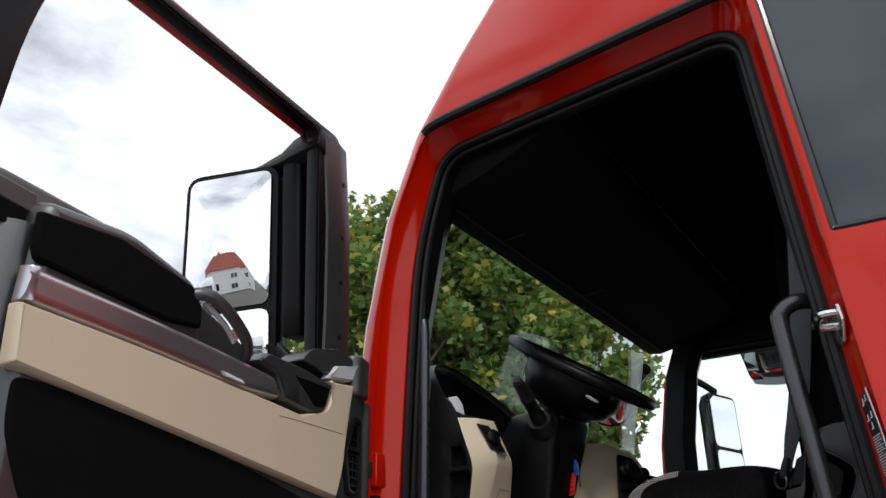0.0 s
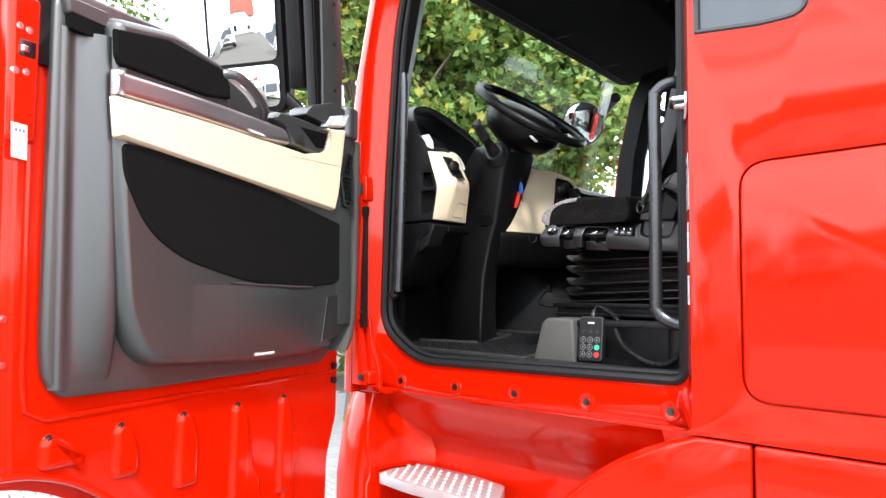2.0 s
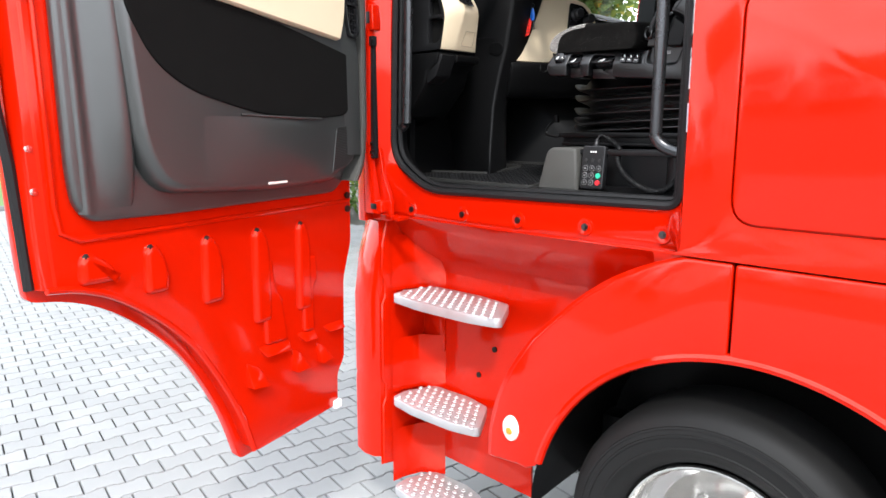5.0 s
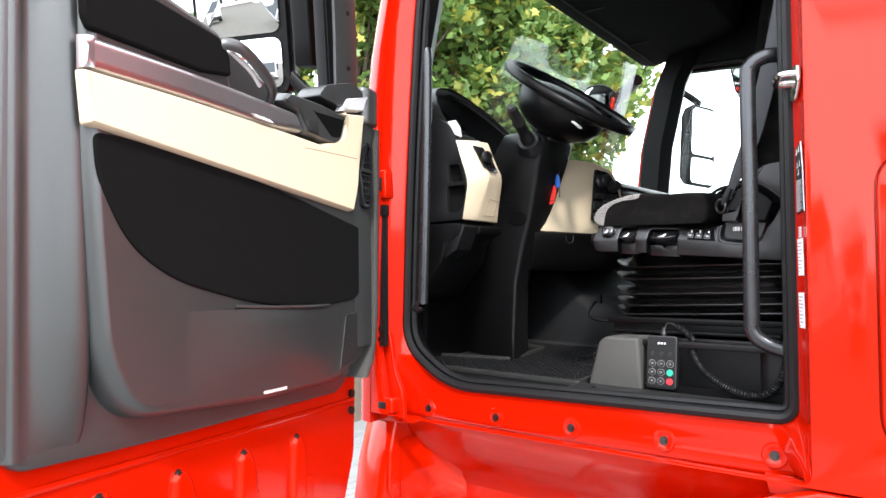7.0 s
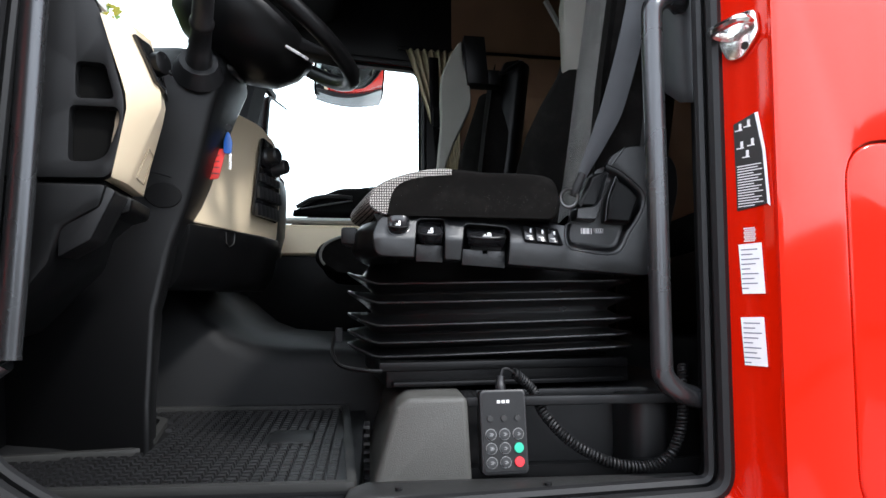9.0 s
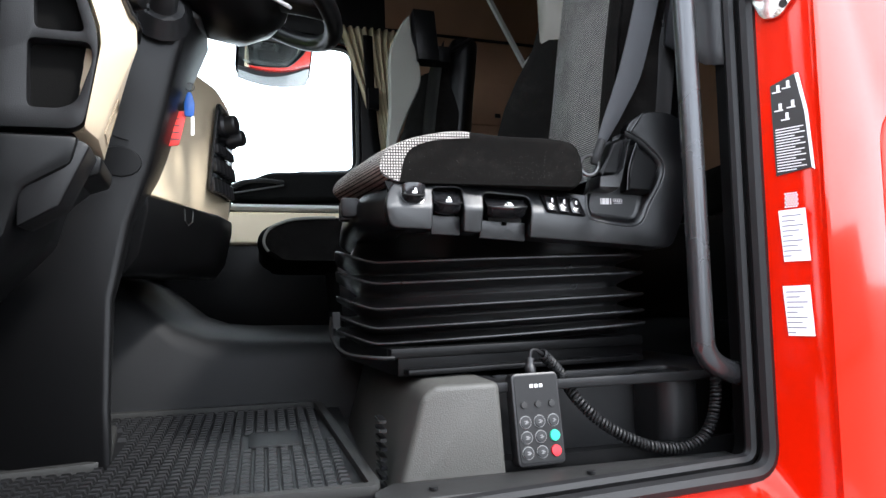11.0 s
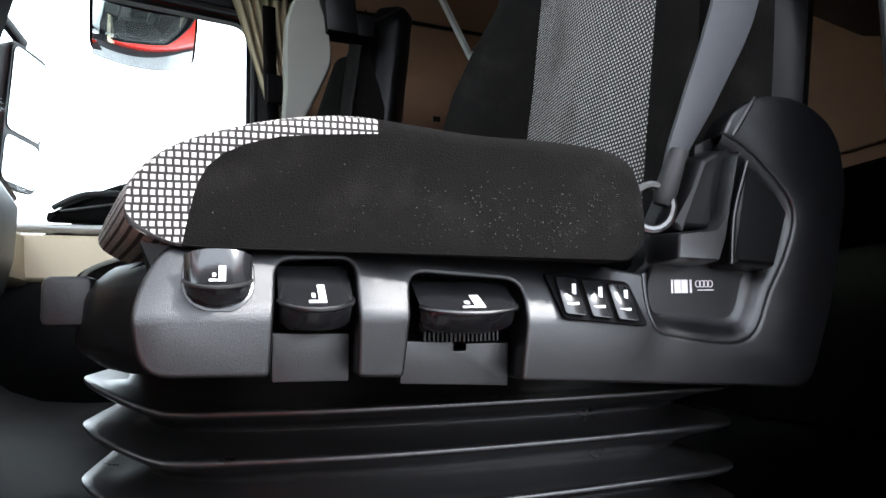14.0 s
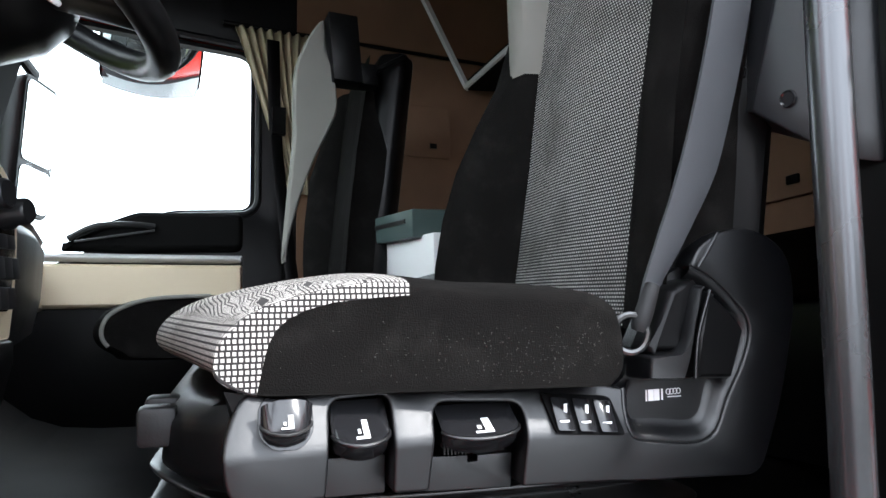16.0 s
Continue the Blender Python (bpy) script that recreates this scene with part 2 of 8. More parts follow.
RIMG = mat("dusty_grey_rubber", (0.024, 0.024, 0.023), 0.6, var=0.3, scale=9, grain=400, bump=0.3, spec=0.3)
COLP = mat("black_column_plastic", (0.0045, 0.0045, 0.0048), 0.38, var=0.10, scale=4, grain=800, bump=0.2, spec=0.28)
DTRIM = mat("door_grained_plastic", (0.028, 0.0294, 0.0289), 0.32, var=0.12, scale=4, grain=520, bump=0.40, spec=0.95)
STRAP = mat("dark_webbing", (0.0045, 0.0045, 0.005), 0.7, var=0.1, grain=900, bump=0.4)
PILP = mat("smooth_pillar_plastic", (0.016, 0.017, 0.019), 0.42, var=0.10, scale=4, grain=800, bump=0.15, spec=0.45)
STEEL = mat("dull_steel", (0.10, 0.10, 0.10), 0.30, metal=1.0, var=0.1)
# black plastic, and a stand-in for deep shade on inner cab panels
MATTB = mat("matt_black_and_shade", (0.0022, 0.0022, 0.0024), 0.75, var=0.15, scale=5, grain=700, bump=0.10, spec=0.08)
BSEAM = mat("beige_seam", (0.26, 0.20, 0.13), 0.7)
KEYINK = mat("worn_key_print", (0.22, 0.22, 0.22), 0.5, var=0.05)
LINT = mat("grey_lint", (0.30, 0.29, 0.27), 0.95)
RAILP = mat("satin_rail_coat", (0.070, 0.072, 0.076), 0.27, metal=0.8, var=0.08, grain=600, bump=0.05)
BTN_K = mat("dark_button", (0.010, 0.010, 0.011), 0.4, var=0.1)
LENS_W = mat("clear_lamp_lens", (0.75, 0.72, 0.68), 0.12, var=0.05, scale=30)
AMBER = mat("amber_bulb", (0.75, 0.25, 0.02), 0.3)
PAVER = mat("concrete_paver", (0.195, 0.20, 0.20), 0.85, var=0.18, scale=2.2, grain=90, bump=0.5, island=0.06, bump_dist=0.002)
JOINT = mat("sandy_joint_ground", (0.075, 0.070, 0.058), 0.95, var=0.35, scale=3.0, grain=40, bump=0.6)
GRASS = mat("lawn_grass", (0.075, 0.13, 0.03), 0.9, var=0.3, scale=2.0, grain=60, bump=0.6)
BARK = mat("tree_bark", (0.13, 0.10, 0.075), 0.9, var=0.3, scale=9, grain=60, bump=0.9, bump_dist=0.01)
WALLW = mat("white_render", (0.72, 0.71, 0.68), 0.9, var=0.08, scale=1.2, grain=60, bump=0.4)
WALLG = mat("grey_render", (0.22, 0.215, 0.20), 0.9, var=0.12, scale=0.8, grain=60, bump=0.4)
ROOFT = mat("red_roof_tile", (0.30, 0.075, 0.045), 0.8, var=0.2, scale=4, grain=50, bump=0.4, island=0.15)
DARKGL = mat("dark_window_glass", (0.05, 0.06, 0.07), 0.04, var=0.1, rough_var=0.02)
GLASS = pane_mat("cab_glass", (0.93, 0.96, 0.95))
MIRROR = mat("mirror_glass", (0.90, 0.91, 0.92), 0.005, metal=1.0, var=0.0, rough_var=0.0)


def leaf_mat(name, c1, c2, c3):
    m = bpy.data.materials.new(name)
    m.use_nodes = True
    nt = m.node_tree
    b = nt.nodes["Principled BSDF"]
    ge = nt.nodes.new("ShaderNodeNewGeometry")
    rp = nt.nodes.new("ShaderNodeValToRGB")
    rp.color_ramp.elements[0].color = (*c1, 1)
    rp.color_ramp.elements[1].color = (*c3, 1)
    e = rp.color_ramp.elements.new(0.55)
    e.color = (*c2, 1)
    e2 = rp.color_ramp.elements.new(0.74)
    e2.color = (*c2, 1)
    nt.links.new(ge.outputs["Random Per Island"], rp.inputs["Fac"])
    nt.links.new(rp.outputs["Color"], b.inputs["Base Color"])
    b.inputs["Roughness"].default_value = 0.45
    tl = nt.nodes.new("ShaderNodeBsdfTranslucent")
    nt.links.new(rp.outputs["Color"], tl.inputs["Color"])
    mx = nt.nodes.new("ShaderNodeMixShader")
    mx.inputs[0].default_value = 0.38
    nt.links.new(b.outputs[0], mx.inputs[1])
    nt.links.new(tl.outputs[0], mx.inputs[2])
    nt.links.new(mx.outputs[0], nt.nodes["Material Output"].inputs["Surface"])
    return m


LEAF = leaf_mat("maple_leaves", (0.085, 0.165, 0.040), (0.23, 0.34, 0.095), (0.58, 0.46, 0.085))
LEAF2 = leaf_mat("hedge_leaves", (0.05, 0.11, 0.02), (0.10, 0.17, 0.03), (0.18, 0.22, 0.04))
LEAF3 = leaf_mat("yellow_bush_leaves", (0.35, 0.30, 0.03), (0.50, 0.42, 0.03), (0.60, 0.48, 0.05))


# ---- building tools ----
ROOTS = {}


def AS_BUILT(v):
    return v


def BODY(v):
    """Lays the nominal side elevation of the cab onto the true one, which grows a little towards the rear."""
    w = 1.0 - 0.0505 * v.x + 0.0099 * v.z
    return Vector(((1.1052 * v.x + 0.0017 * v.z + 0.0342) / w, v.y, (-0.0901 * v.x + 1.1394 * v.z - 0.1312) / w + 0.06))


def laid(rows):
    m = Matrix((*rows, (0, 0, 0, 1)))
    return lambda v: m @ v


def turned(size, yaw, x, y, z):
    m = Matrix.Translation((x, y, z)) @ pose(0, 0, 0, 0, 0, yaw) @ Matrix.Scale(size, 4)
    return lambda v: m @ v


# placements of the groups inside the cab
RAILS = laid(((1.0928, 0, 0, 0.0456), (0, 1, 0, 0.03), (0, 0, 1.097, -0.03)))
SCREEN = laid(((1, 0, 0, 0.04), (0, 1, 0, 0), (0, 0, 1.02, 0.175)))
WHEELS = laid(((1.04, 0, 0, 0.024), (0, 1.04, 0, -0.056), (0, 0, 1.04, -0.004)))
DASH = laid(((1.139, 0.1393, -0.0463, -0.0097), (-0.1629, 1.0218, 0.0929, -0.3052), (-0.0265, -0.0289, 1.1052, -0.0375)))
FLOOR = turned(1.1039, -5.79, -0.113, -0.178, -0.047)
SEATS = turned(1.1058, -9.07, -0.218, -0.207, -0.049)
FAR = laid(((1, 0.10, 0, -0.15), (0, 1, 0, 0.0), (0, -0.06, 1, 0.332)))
PLACE = [AS_BUILT]


def thing(name, label, category, m=None, group="", kind="", local=False):
    ob = new(name)
    ob.empty_display_size = 0.05
    m = m.copy() if m is not None else Matrix()
    m.translation = PLACE[0](m.translation)
    ob.matrix_world = m
    ROOTS[ob] = (ob.matrix_world.copy(), local)
    return tagged(ob, label, category, group, kind)


def root_of(ob):
    while ob.parent:
        ob = ob.parent
    return ob


def finish(bm, smooth=38, bevel=0.0, seg=2):
    bmesh.ops.recalc_face_normals(bm, faces=bm.faces)
    if bevel:
        es = [e for e in bm.edges if len(e.link_faces) == 2 and e.calc_face_angle() > radians(28)]
        bmesh.ops.bevel(bm, geom=es, offset=bevel, segments=seg, profile=0.5, affect="EDGES", clamp_overlap=True)
    return smooth


def mesh_of(name, bm, material, smooth=38):
    me = bpy.data.meshes.new(name)
    bm.to_mesh(me)
    bm.free()
    me.materials.append(material)
    if smooth:
        me.shade_smooth()
        me.set_sharp_from_angle(angle=radians(smooth))
    return me


def part(name, bm, material, parent, label="", bevel=0.0, seg=2, smooth=38):
    """Links a bmesh as one mesh object under a thing or under a part of it."""
    finish(bm, smooth, bevel, seg)
    for v in bm.verts:
        v.co = PLACE[0](v.co)
    r = root_of(parent)
    m, local = ROOTS.get(r, (r.matrix_world, False))
    if not local:
        bm.transform(m.inverted())
    ob = new(name, mesh_of(name, bm, material, smooth))
    ob.parent = parent
    return tagged(ob, label)


def dpart(name, bm, material, parent, label="", **kw):
    """A piece of the open door, given in the door's own frame."""
    bm.transform(DOOR_M)
    return part(name, bm, material, parent, label, **kw)


def solid(name, bm, material, label, category, bevel=0.0, seg=2, smooth=38, group="", kind=""):
    """A thing that is one mesh."""
    finish(bm, smooth, bevel, seg)
    for v in bm.verts:
        v.co = PLACE[0](v.co)
    return tagged(new(name, mesh_of(name, bm, material, smooth)), label, category, group, kind)


def SIDE(p, q, d):
    return Vector((p, d, q))


def FRONT(p, q, d):
    return Vector((d, p, q))


def FLAT(p, q, d):
    return Vector((p, q, d))


def rounded(pts, r, n=4):
    """Round the corners of a closed outline."""
    out, k = [], len(pts)
    rs = r if isinstance(r, (list, tuple)) else [r] * k
    for i in range(k):
        a, b, c = Vector(pts[i - 1]), Vector(pts[i]), Vector(pts[(i + 1) % k])
        u, v = (a - b), (c - b)
        t = min(rs[i], u.length * 0.48, v.length * 0.48)
        if t < 1e-5:
            out.append(tuple(b))
            continue
        p0, p1 = b + u.normalized() * t, b + v.normalized() * t
        for j in range(n + 1):
            s = j / n
            out.append(tuple(p0 * (1 - s) ** 2 + b * 2 * s * (1 - s) + p1 * s * s))
    return out


def spline(pts, n=6, closed=False):
    """Catmull-Rom through points of any dimension."""
    P = [Vector(p) for p in pts]
    k = len(P)
    out = []
    for i in range(k if closed else k - 1):
        if closed:
            p0, p1, p2, p3 = P[i - 1], P[i], P[(i + 1) % k], P[(i + 2) % k]
        else:
            p0, p1, p2, p3 = P[max(i - 1, 0)], P[i], P[i + 1], P[min(i + 2, k - 1)]
        for j in range(n):
            t = j / n
            out.append(0.5 * ((2 * p1) + (p2 - p0) * t + (2 * p0 - 5 * p1 + 4 * p2 - p3) * t * t + (3 * p1 - p0 - 3 * p2 + p3) * t ** 3))
    if not closed:
        out.append(P[-1])
    return out


def plate(bm, f, outer, d0, d1, holes=()):
    """A flat plate with holes between the depths d0 and d1; f lays (p, q, depth) into space."""
    edges, loops = [], []
    for o in (outer, *holes):
        vs = [bm.verts.new(f(p[0], p[1], d0)) for p in o]
        loops.append(vs)
        edges += [bm.edges.new((vs[i - 1], vs[i])) for i in range(len(vs))]
    if holes:
        faces = [g for g in bmesh.ops.triangle_fill(bm, edges=edges, use_beauty=True)["geom"] if isinstance(g, bmesh.types.BMFace)]
    else:
        faces = [bm.faces.new(loops[0])]
    twin = {}
    for vs, o in zip(loops, (outer, *holes)):
        for v, p in zip(vs, o):
            twin[v] = bm.verts.new(f(p[0], p[1], d1))
    for fc in faces:
        bm.faces.new([twin[v] for v in reversed(fc.verts)])
    for vs in loops:
        for i in range(len(vs)):
            a, b = vs[i - 1], vs[i]
            bm.faces.new((a, b, twin[b], twin[a]))
    return bm


def dome(bm, f, outer, d0, d1, inset, rise=3):
    """A raised pad: the outline at d0, drawn in by inset and rounded over to a flat top at d1."""
    k = len(outer)
    rings = []
    for j in range(rise + 1):
        a = j / rise * math.pi / 2
        ins, dep = inset * (1 - math.cos(a)), d0 + (d1 - d0) * math.sin(a)
        ring = []
        for i in range(k):
            p, q = Vector(outer[i - 1][:2]), Vector(outer[(i + 1) % k][:2])
            t = (q - p).normalized()
            nrm = Vector((-t.y, t.x))
            b = Vector(outer[i][:2])
            ring.append((b, nrm))
        area = sum(outer[i - 1][0] * outer[i][1] - outer[i][0] * outer[i - 1][1] for i in range(k))
        sg = 1 if area > 0 else -1
        rings.append([bm.verts.new(f(*(b + nrm * ins * sg), dep)) for b, nrm in ring])
    for r0, r1 in zip(rings, rings[1:]):
        for i in range(k):
            bm.faces.new((r0[i - 1], r0[i], r1[i], r1[i - 1]))
    ring = []
    for i in range(k):
        p, q = Vector(outer[i - 1][:2]), Vector(outer[(i + 1) % k][:2])
        t = (q - p).normalized()
        ring.append(bm.verts.new(f(*(Vector(outer[i][:2]) + Vector((-t.y, t.x)) * sg * inset * 1.12), d1)))
    for i in range(k):
        bm.faces.new((rings[-1][i - 1], rings[-1][i], ring[i], ring[i - 1]))
    top = bm.faces.new(ring)
    bmesh.ops.triangulate(bm, faces=[top])
    return bm


def box(bm, c, s, m=None):
    vs = bmesh.ops.create_cube(bm, size=1.0, matrix=(m or Matrix()) @ Matrix.Translation(c) @ Matrix.Diagonal((*s, 1)))
    return vs["verts"]


def cyl(bm, p, axis, r, h, n=16, r2=None):
    q = Vector(axis).to_track_quat("Z", "Y").to_matrix().to_4x4()
    bmesh.ops.create_cone(bm, cap_ends=True, segments=n, radius1=r, radius2=r if r2 is None else r2, depth=h, matrix=Matrix.Translation(p) @ q)
    return bm


def lathe(bm, prof, n=32, m=None):
    """Turn a profile of (radius, height) about z, then lay it by m."""
    m = m or Matrix()
    rings = []
    for r, h in prof:
        if r < 1e-6:
            rings.append([bm.verts.new(m @ Vector((0, 0, h)))])
        else:
            rings.append([bm.verts.new(m @ Vector((r * math.cos(2 * math.pi * i / n), r * math.sin(2 * math.pi * i / n), h))) for i in range(n)])
    for a, b in zip(rings, rings[1:]):
        for i in range(n):
            va = [a[0]] if len(a) == 1 else [a[i - 1], a[i]]
            vb = [b[0]] if len(b) == 1 else [b[i], b[i - 1]]
            if len(va) + len(vb) > 2:
                bm.faces.new(va + vb)
    return bm


def tube(bm, pts, r, n=10, closed=False, flat=1.0, up=(0, 0, 1)):
    """A round bar swept along points."""
    P = [Vector(p) for p in pts]
    k = len(P)
    rings = []
    prev = Vector(up)
    for i in range(k):
        a = P[i - 1] if (i or closed) else P[i]
        b = P[(i + 1) % k] if (i < k - 1 or closed) else P[i]
        t = (b - a).normalized()
        s = prev - t * prev.dot(t)
        if s.length < 1e-4:
            s = t.orthogonal()
        s.normalize()
        prev = s
        w = t.cross(s)
        rr = r[i] if isinstance(r, (list, tuple)) else r
        rings.append([bm.verts.new(P[i] + s * rr * math.cos(2 * math.pi * j / n) + w * rr * flat * math.sin(2 * math.pi * j / n)) for j in range(n)])
    pairs = list(zip(rings, rings[1:])) + ([(rings[-1], rings[0])] if closed else [])
    for x, y in pairs:
        for j in range(n):
            bm.faces.new((x[j - 1], x[j], y[j], y[j - 1]))
    if not closed:
        bm.faces.new(list(reversed(rings[0])))
        bm.faces.new(rings[-1])
    return bm


def loft(bm, rings, closed=True, cap=True, uv=False):
    """Skin rings of equal length; uv lays a UV in metres along and across."""
    R = [[bm.verts.new(Vector(p)) for p in ring] for ring in rings]
    layer = bm.loops.layers.uv.verify() if uv else None
    n = len(R[0])
    vv = [0.0]
    for a, b in zip(R, R[1:]):
        vv.append(vv[-1] + sum((x.co - y.co).length for x, y in zip(a, b)) / n)
    uu = [[0.0] for _ in R]
    for k, ring in enumerate(R):
        for i in range(1, n + 1):
            uu[k].append(uu[k][-1] + (ring[i % n].co - ring[i - 1].co).length)
    for k in range(len(R) - 1):
        a, b = R[k], R[k + 1]
        for i in range(n if closed else n - 1):
            j = (i + 1) % n
            fc = bm.faces.new((a[i], a[j], b[j], b[i]))
            if layer:
                for lp, (kk, ii) in zip(fc.loops, ((k, i), (k, i + 1), (k + 1, i + 1), (k + 1, i))):
                    lp[layer].uv = (uu[kk][ii], vv[kk])
    if cap and closed:
        bm.faces.new(list(reversed(R[0])))
        bm.faces.new(R[-1])
    return bm


def BM():
    return bmesh.new()


# ---- ground and pavement base ----
bm = BM()
bmesh.ops.create_grid(bm, x_segments=8, y_segments=8, size=400, matrix=Matrix.Translation((0, 0, -0.045)))
solid("ground", bm, JOINT, "sandy ground between and beyond the pavers", "ground", kind="structure", smooth=0)

# ---- the truck ----
truck = thing("truck", "red tractor truck with its door open on pavers", "truck", pose(-0.3, 2.6, 0))
PLACE[0] = BODY
OUT_Y, JAMB_Y, SILL_Y = 1.345, 1.430, 1.458

OPEN_C = [(-1.605, 1.60), (-1.42, 1.482), (-0.46, 1.5005), (-0.385, 1.502), (-0.385, 3.10), (-1.42, 3.20), (-1.545, 2.85), (-1.59, 2.2)]
HOLE_C = [(-1.665, 1.58), (-1.62, 1.376), (-0.385, 1.3795), (-0.334, 1.380), (-0.334, 3.165), (-1.43, 3.275), (-1.612, 2.86), (-1.655, 2.2)]
RADII = [0.08, 0.10, 0.0, 0.07, 0.09, 0.10, 0.3, 0.3]
OPENING = rounded(OPEN_C, RADII, 6)
DOORHOLE = rounded(HOLE_C, [0.04, 0.02, 0.0, 0.03, 0.10, 0.12, 0.3, 0.3], 6)
HATCH = rounded([(-0.205, 1.474), (0.60, 1.474), (0.60, 2.075), (-0.205, 2.060)], 0.07, 6)


def grow(pts, d):
    k = len(pts)
    out = []
    area = sum(pts[i - 1][0] * pts[i][1] - pts[i][0] * pts[i - 1][1] for i in range(k))
    sg = -1 if area > 0 else 1
    for i in range(k):
        t = (Vector(pts[(i + 1) % k]) - Vector(pts[i - 1])).normalized()
        out.append((pts[i][0] - t.y * sg * d, pts[i][1] + t.x * sg * d))
    return out


SIDEWIN = rounded([(-0.318, 2.420), (-0.15, 2.400), (-0.035, 2.400), (-0.018, 3.18), (-0.318, 3.18)], [0.01, 0.03, 0.075, 0.05, 0.01], 5)
bm = BM()
outer = [(-1.69, 1.376), (1.05, 1.376), (1.05, 3.95), (-0.75, 3.95), (-1.02, 3.72), (-1.24, 3.50), (-1.44, 3.26), (-1.58, 2.96), (-1.66, 2.6), (-1.70, 2.2)]
plate(bm, SIDE, outer, OUT_Y, OUT_Y + 0.035, [DOORHOLE, grow(HATCH, 0.004), SIDEWIN])
cab_side = part("cab_side", bm, RED, truck, "glossy red painted cab side", bevel=0.006, seg=3)
bm = BM()
plate(bm, SIDE, HATCH, OUT_Y, OUT_Y + 0.02)
part("locker_flap", bm, RED, truck, "flush red storage flap", bevel=0.006, seg=3)
bm = BM()
plate(bm, SIDE, grow(HATCH, 0.02), OUT_Y + 0.022, OUT_Y + 0.035)
part("locker_seal", bm, RED_IN, truck)
bm = BM()
rings = []
for k in (0.0, 0.06, 0.5, 0.9, 1.0):
    ring = []
    for a, b in zip(DOORHOLE, grow(OPENING, 0.010)):
        low = min(1.0, max(0.0, (1.72 - a[1]) / 0.30)) * min(1.0, max(0.0, (-0.345 - a[0]) / 0.03))
        y0 = (OUT_Y + 0.006) * (1 - low) + (SILL_Y - 0.014) * low
        kk = k if k > 0.06 else k * 0.3
        ring.append((a[0] * (1 - kk) + b[0] * kk, y0 + (JAMB_Y + 0.016 - y0) * (k if k > 0 else 0.0), a[1] * (1 - kk) + b[1] * kk))
    rings.append(ring)
loft(bm, rings, cap=False)
part("door_jamb", bm, RED, truck, "red door jamb", smooth=50)
bm = BM()
plate(bm, SIDE, [(-1.76, 1.42), (-1.53, 1.42), (-1.53, 1.52), (-1.61, 1.60), (-1.625, 2.1), (-1.76, 2.1)], 1.470, 1.485)
part("pillar_backing", bm, RED_IN, truck)
bm = BM()
tube(bm, [SIDE(p[0], p[1], OUT_Y + 0.004) for p in spline([(-0.345, 3.155), (-0.60, 3.185), (-1.0, 3.225), (-1.36, 3.262), (-1.44, 3.245)], 6)], 0.017, 8, up=(0, 1, 0))
part("gutter_seal", bm, RUBBER, truck, "black rubber strip over the door opening")
bm = BM()
plate(bm, SIDE, [(-1.645, 1.36), (-0.33, 1.36), (-0.33, 1.47), (-0.40, 1.487), (-1.43, 1.465), (-1.60, 1.56), (-1.645, 1.60)], SILL_Y - 0.012, SILL_Y + 0.05)
part("sill_panel", bm, RED, truck, "red sill under the door opening", bevel=0.012, seg=3)
# the folded inner return of the opening
bm = BM()
plate(bm, SIDE, grow(OPENING, 0.035), JAMB_Y + 0.03, JAMB_Y + 0.09, [grow(OPENING, 0.004)])
part("opening_return", bm, TRIM_D, truck)
bm = BM()
tube(bm, [SIDE(p[0], p[1], JAMB_Y + 0.012) for p in grow(OPENING, 0.006)], 0.014, 8, closed=True, up=(0, 1, 0))
part("door_seal", bm, RUBBER, truck, "black rubber door seal")
bm = BM()
tube(bm, [SIDE(p[0], p[1], JAMB_Y + 0.035) for p in grow(OPENING, -0.010)], 0.011, 8, closed=True, up=(0, 1, 0))
part("inner_seal", bm, RUBBER, truck)
# rounded front corner with the windscreen pillar
bm = BM()
rings = []
for z, xa in ((0.35, -1.70), (1.34, -1.70), (2.0, -1.70), (2.3, -1.695), (2.6, -1.66), (2.96, -1.575), (3.26, -1.435), (3.5, -1.235), (3.72, -1.015), (3.95, -0.745)):
    rings.append([(xa + 0.004, OUT_Y + 0.001, z), (xa - 0.03, OUT_Y + 0.004, z), (xa - 0.06, OUT_Y + 0.02, z), (xa - 0.085, OUT_Y + 0.05, z), (xa - 0.10, OUT_Y + 0.10, z),
                  (xa - 0.105, OUT_Y + 0.15, z), (xa - 0.05, OUT_Y + 0.15, z), (xa + 0.004, OUT_Y + 0.06, z)])
rings = rings[1:]
loft(bm, rings)
part("pillar", bm, RED, truck, "curved red windscreen pillar")
bm = BM()
PLACE[0] = FAR
loft(bm, [[(x - 0.02, 5.10 - OUT_Y - (y - OUT_Y) * 0.35, z) for x, y, z in r] for r in rings])
part("pillar", bm, RED, truck, "curved red windscreen pillar")
PLACE[0] = BODY
# black inner lining of the pillars
for yy, s in ((OUT_Y + 0.175, 1), (5.10 - OUT_Y - 0.105, -1)):
    bm = BM()
    loft(bm, [[(xa - (0.075 if s > 0 else 0.13), yy - 0.02 * s, z), (xa + 0.040, yy - 0.055 * s, z), (xa + 0.06, yy + 0.0 * s, z), (xa + 0.02, yy + 0.065 * s, z), (xa - 0.08, yy + 0.07 * s, z)]
              for z, xa in ((1.9, -1.66), (2.3, -1.66), (2.6, -1.63), (2.96, -1.545), (3.26, -1.40))])
    PLACE[0] = BODY if s > 0 else FAR
    part("pillar_lining", bm, TRIM_D, truck, "black inner pillar lining")
PLACE[0] = BODY

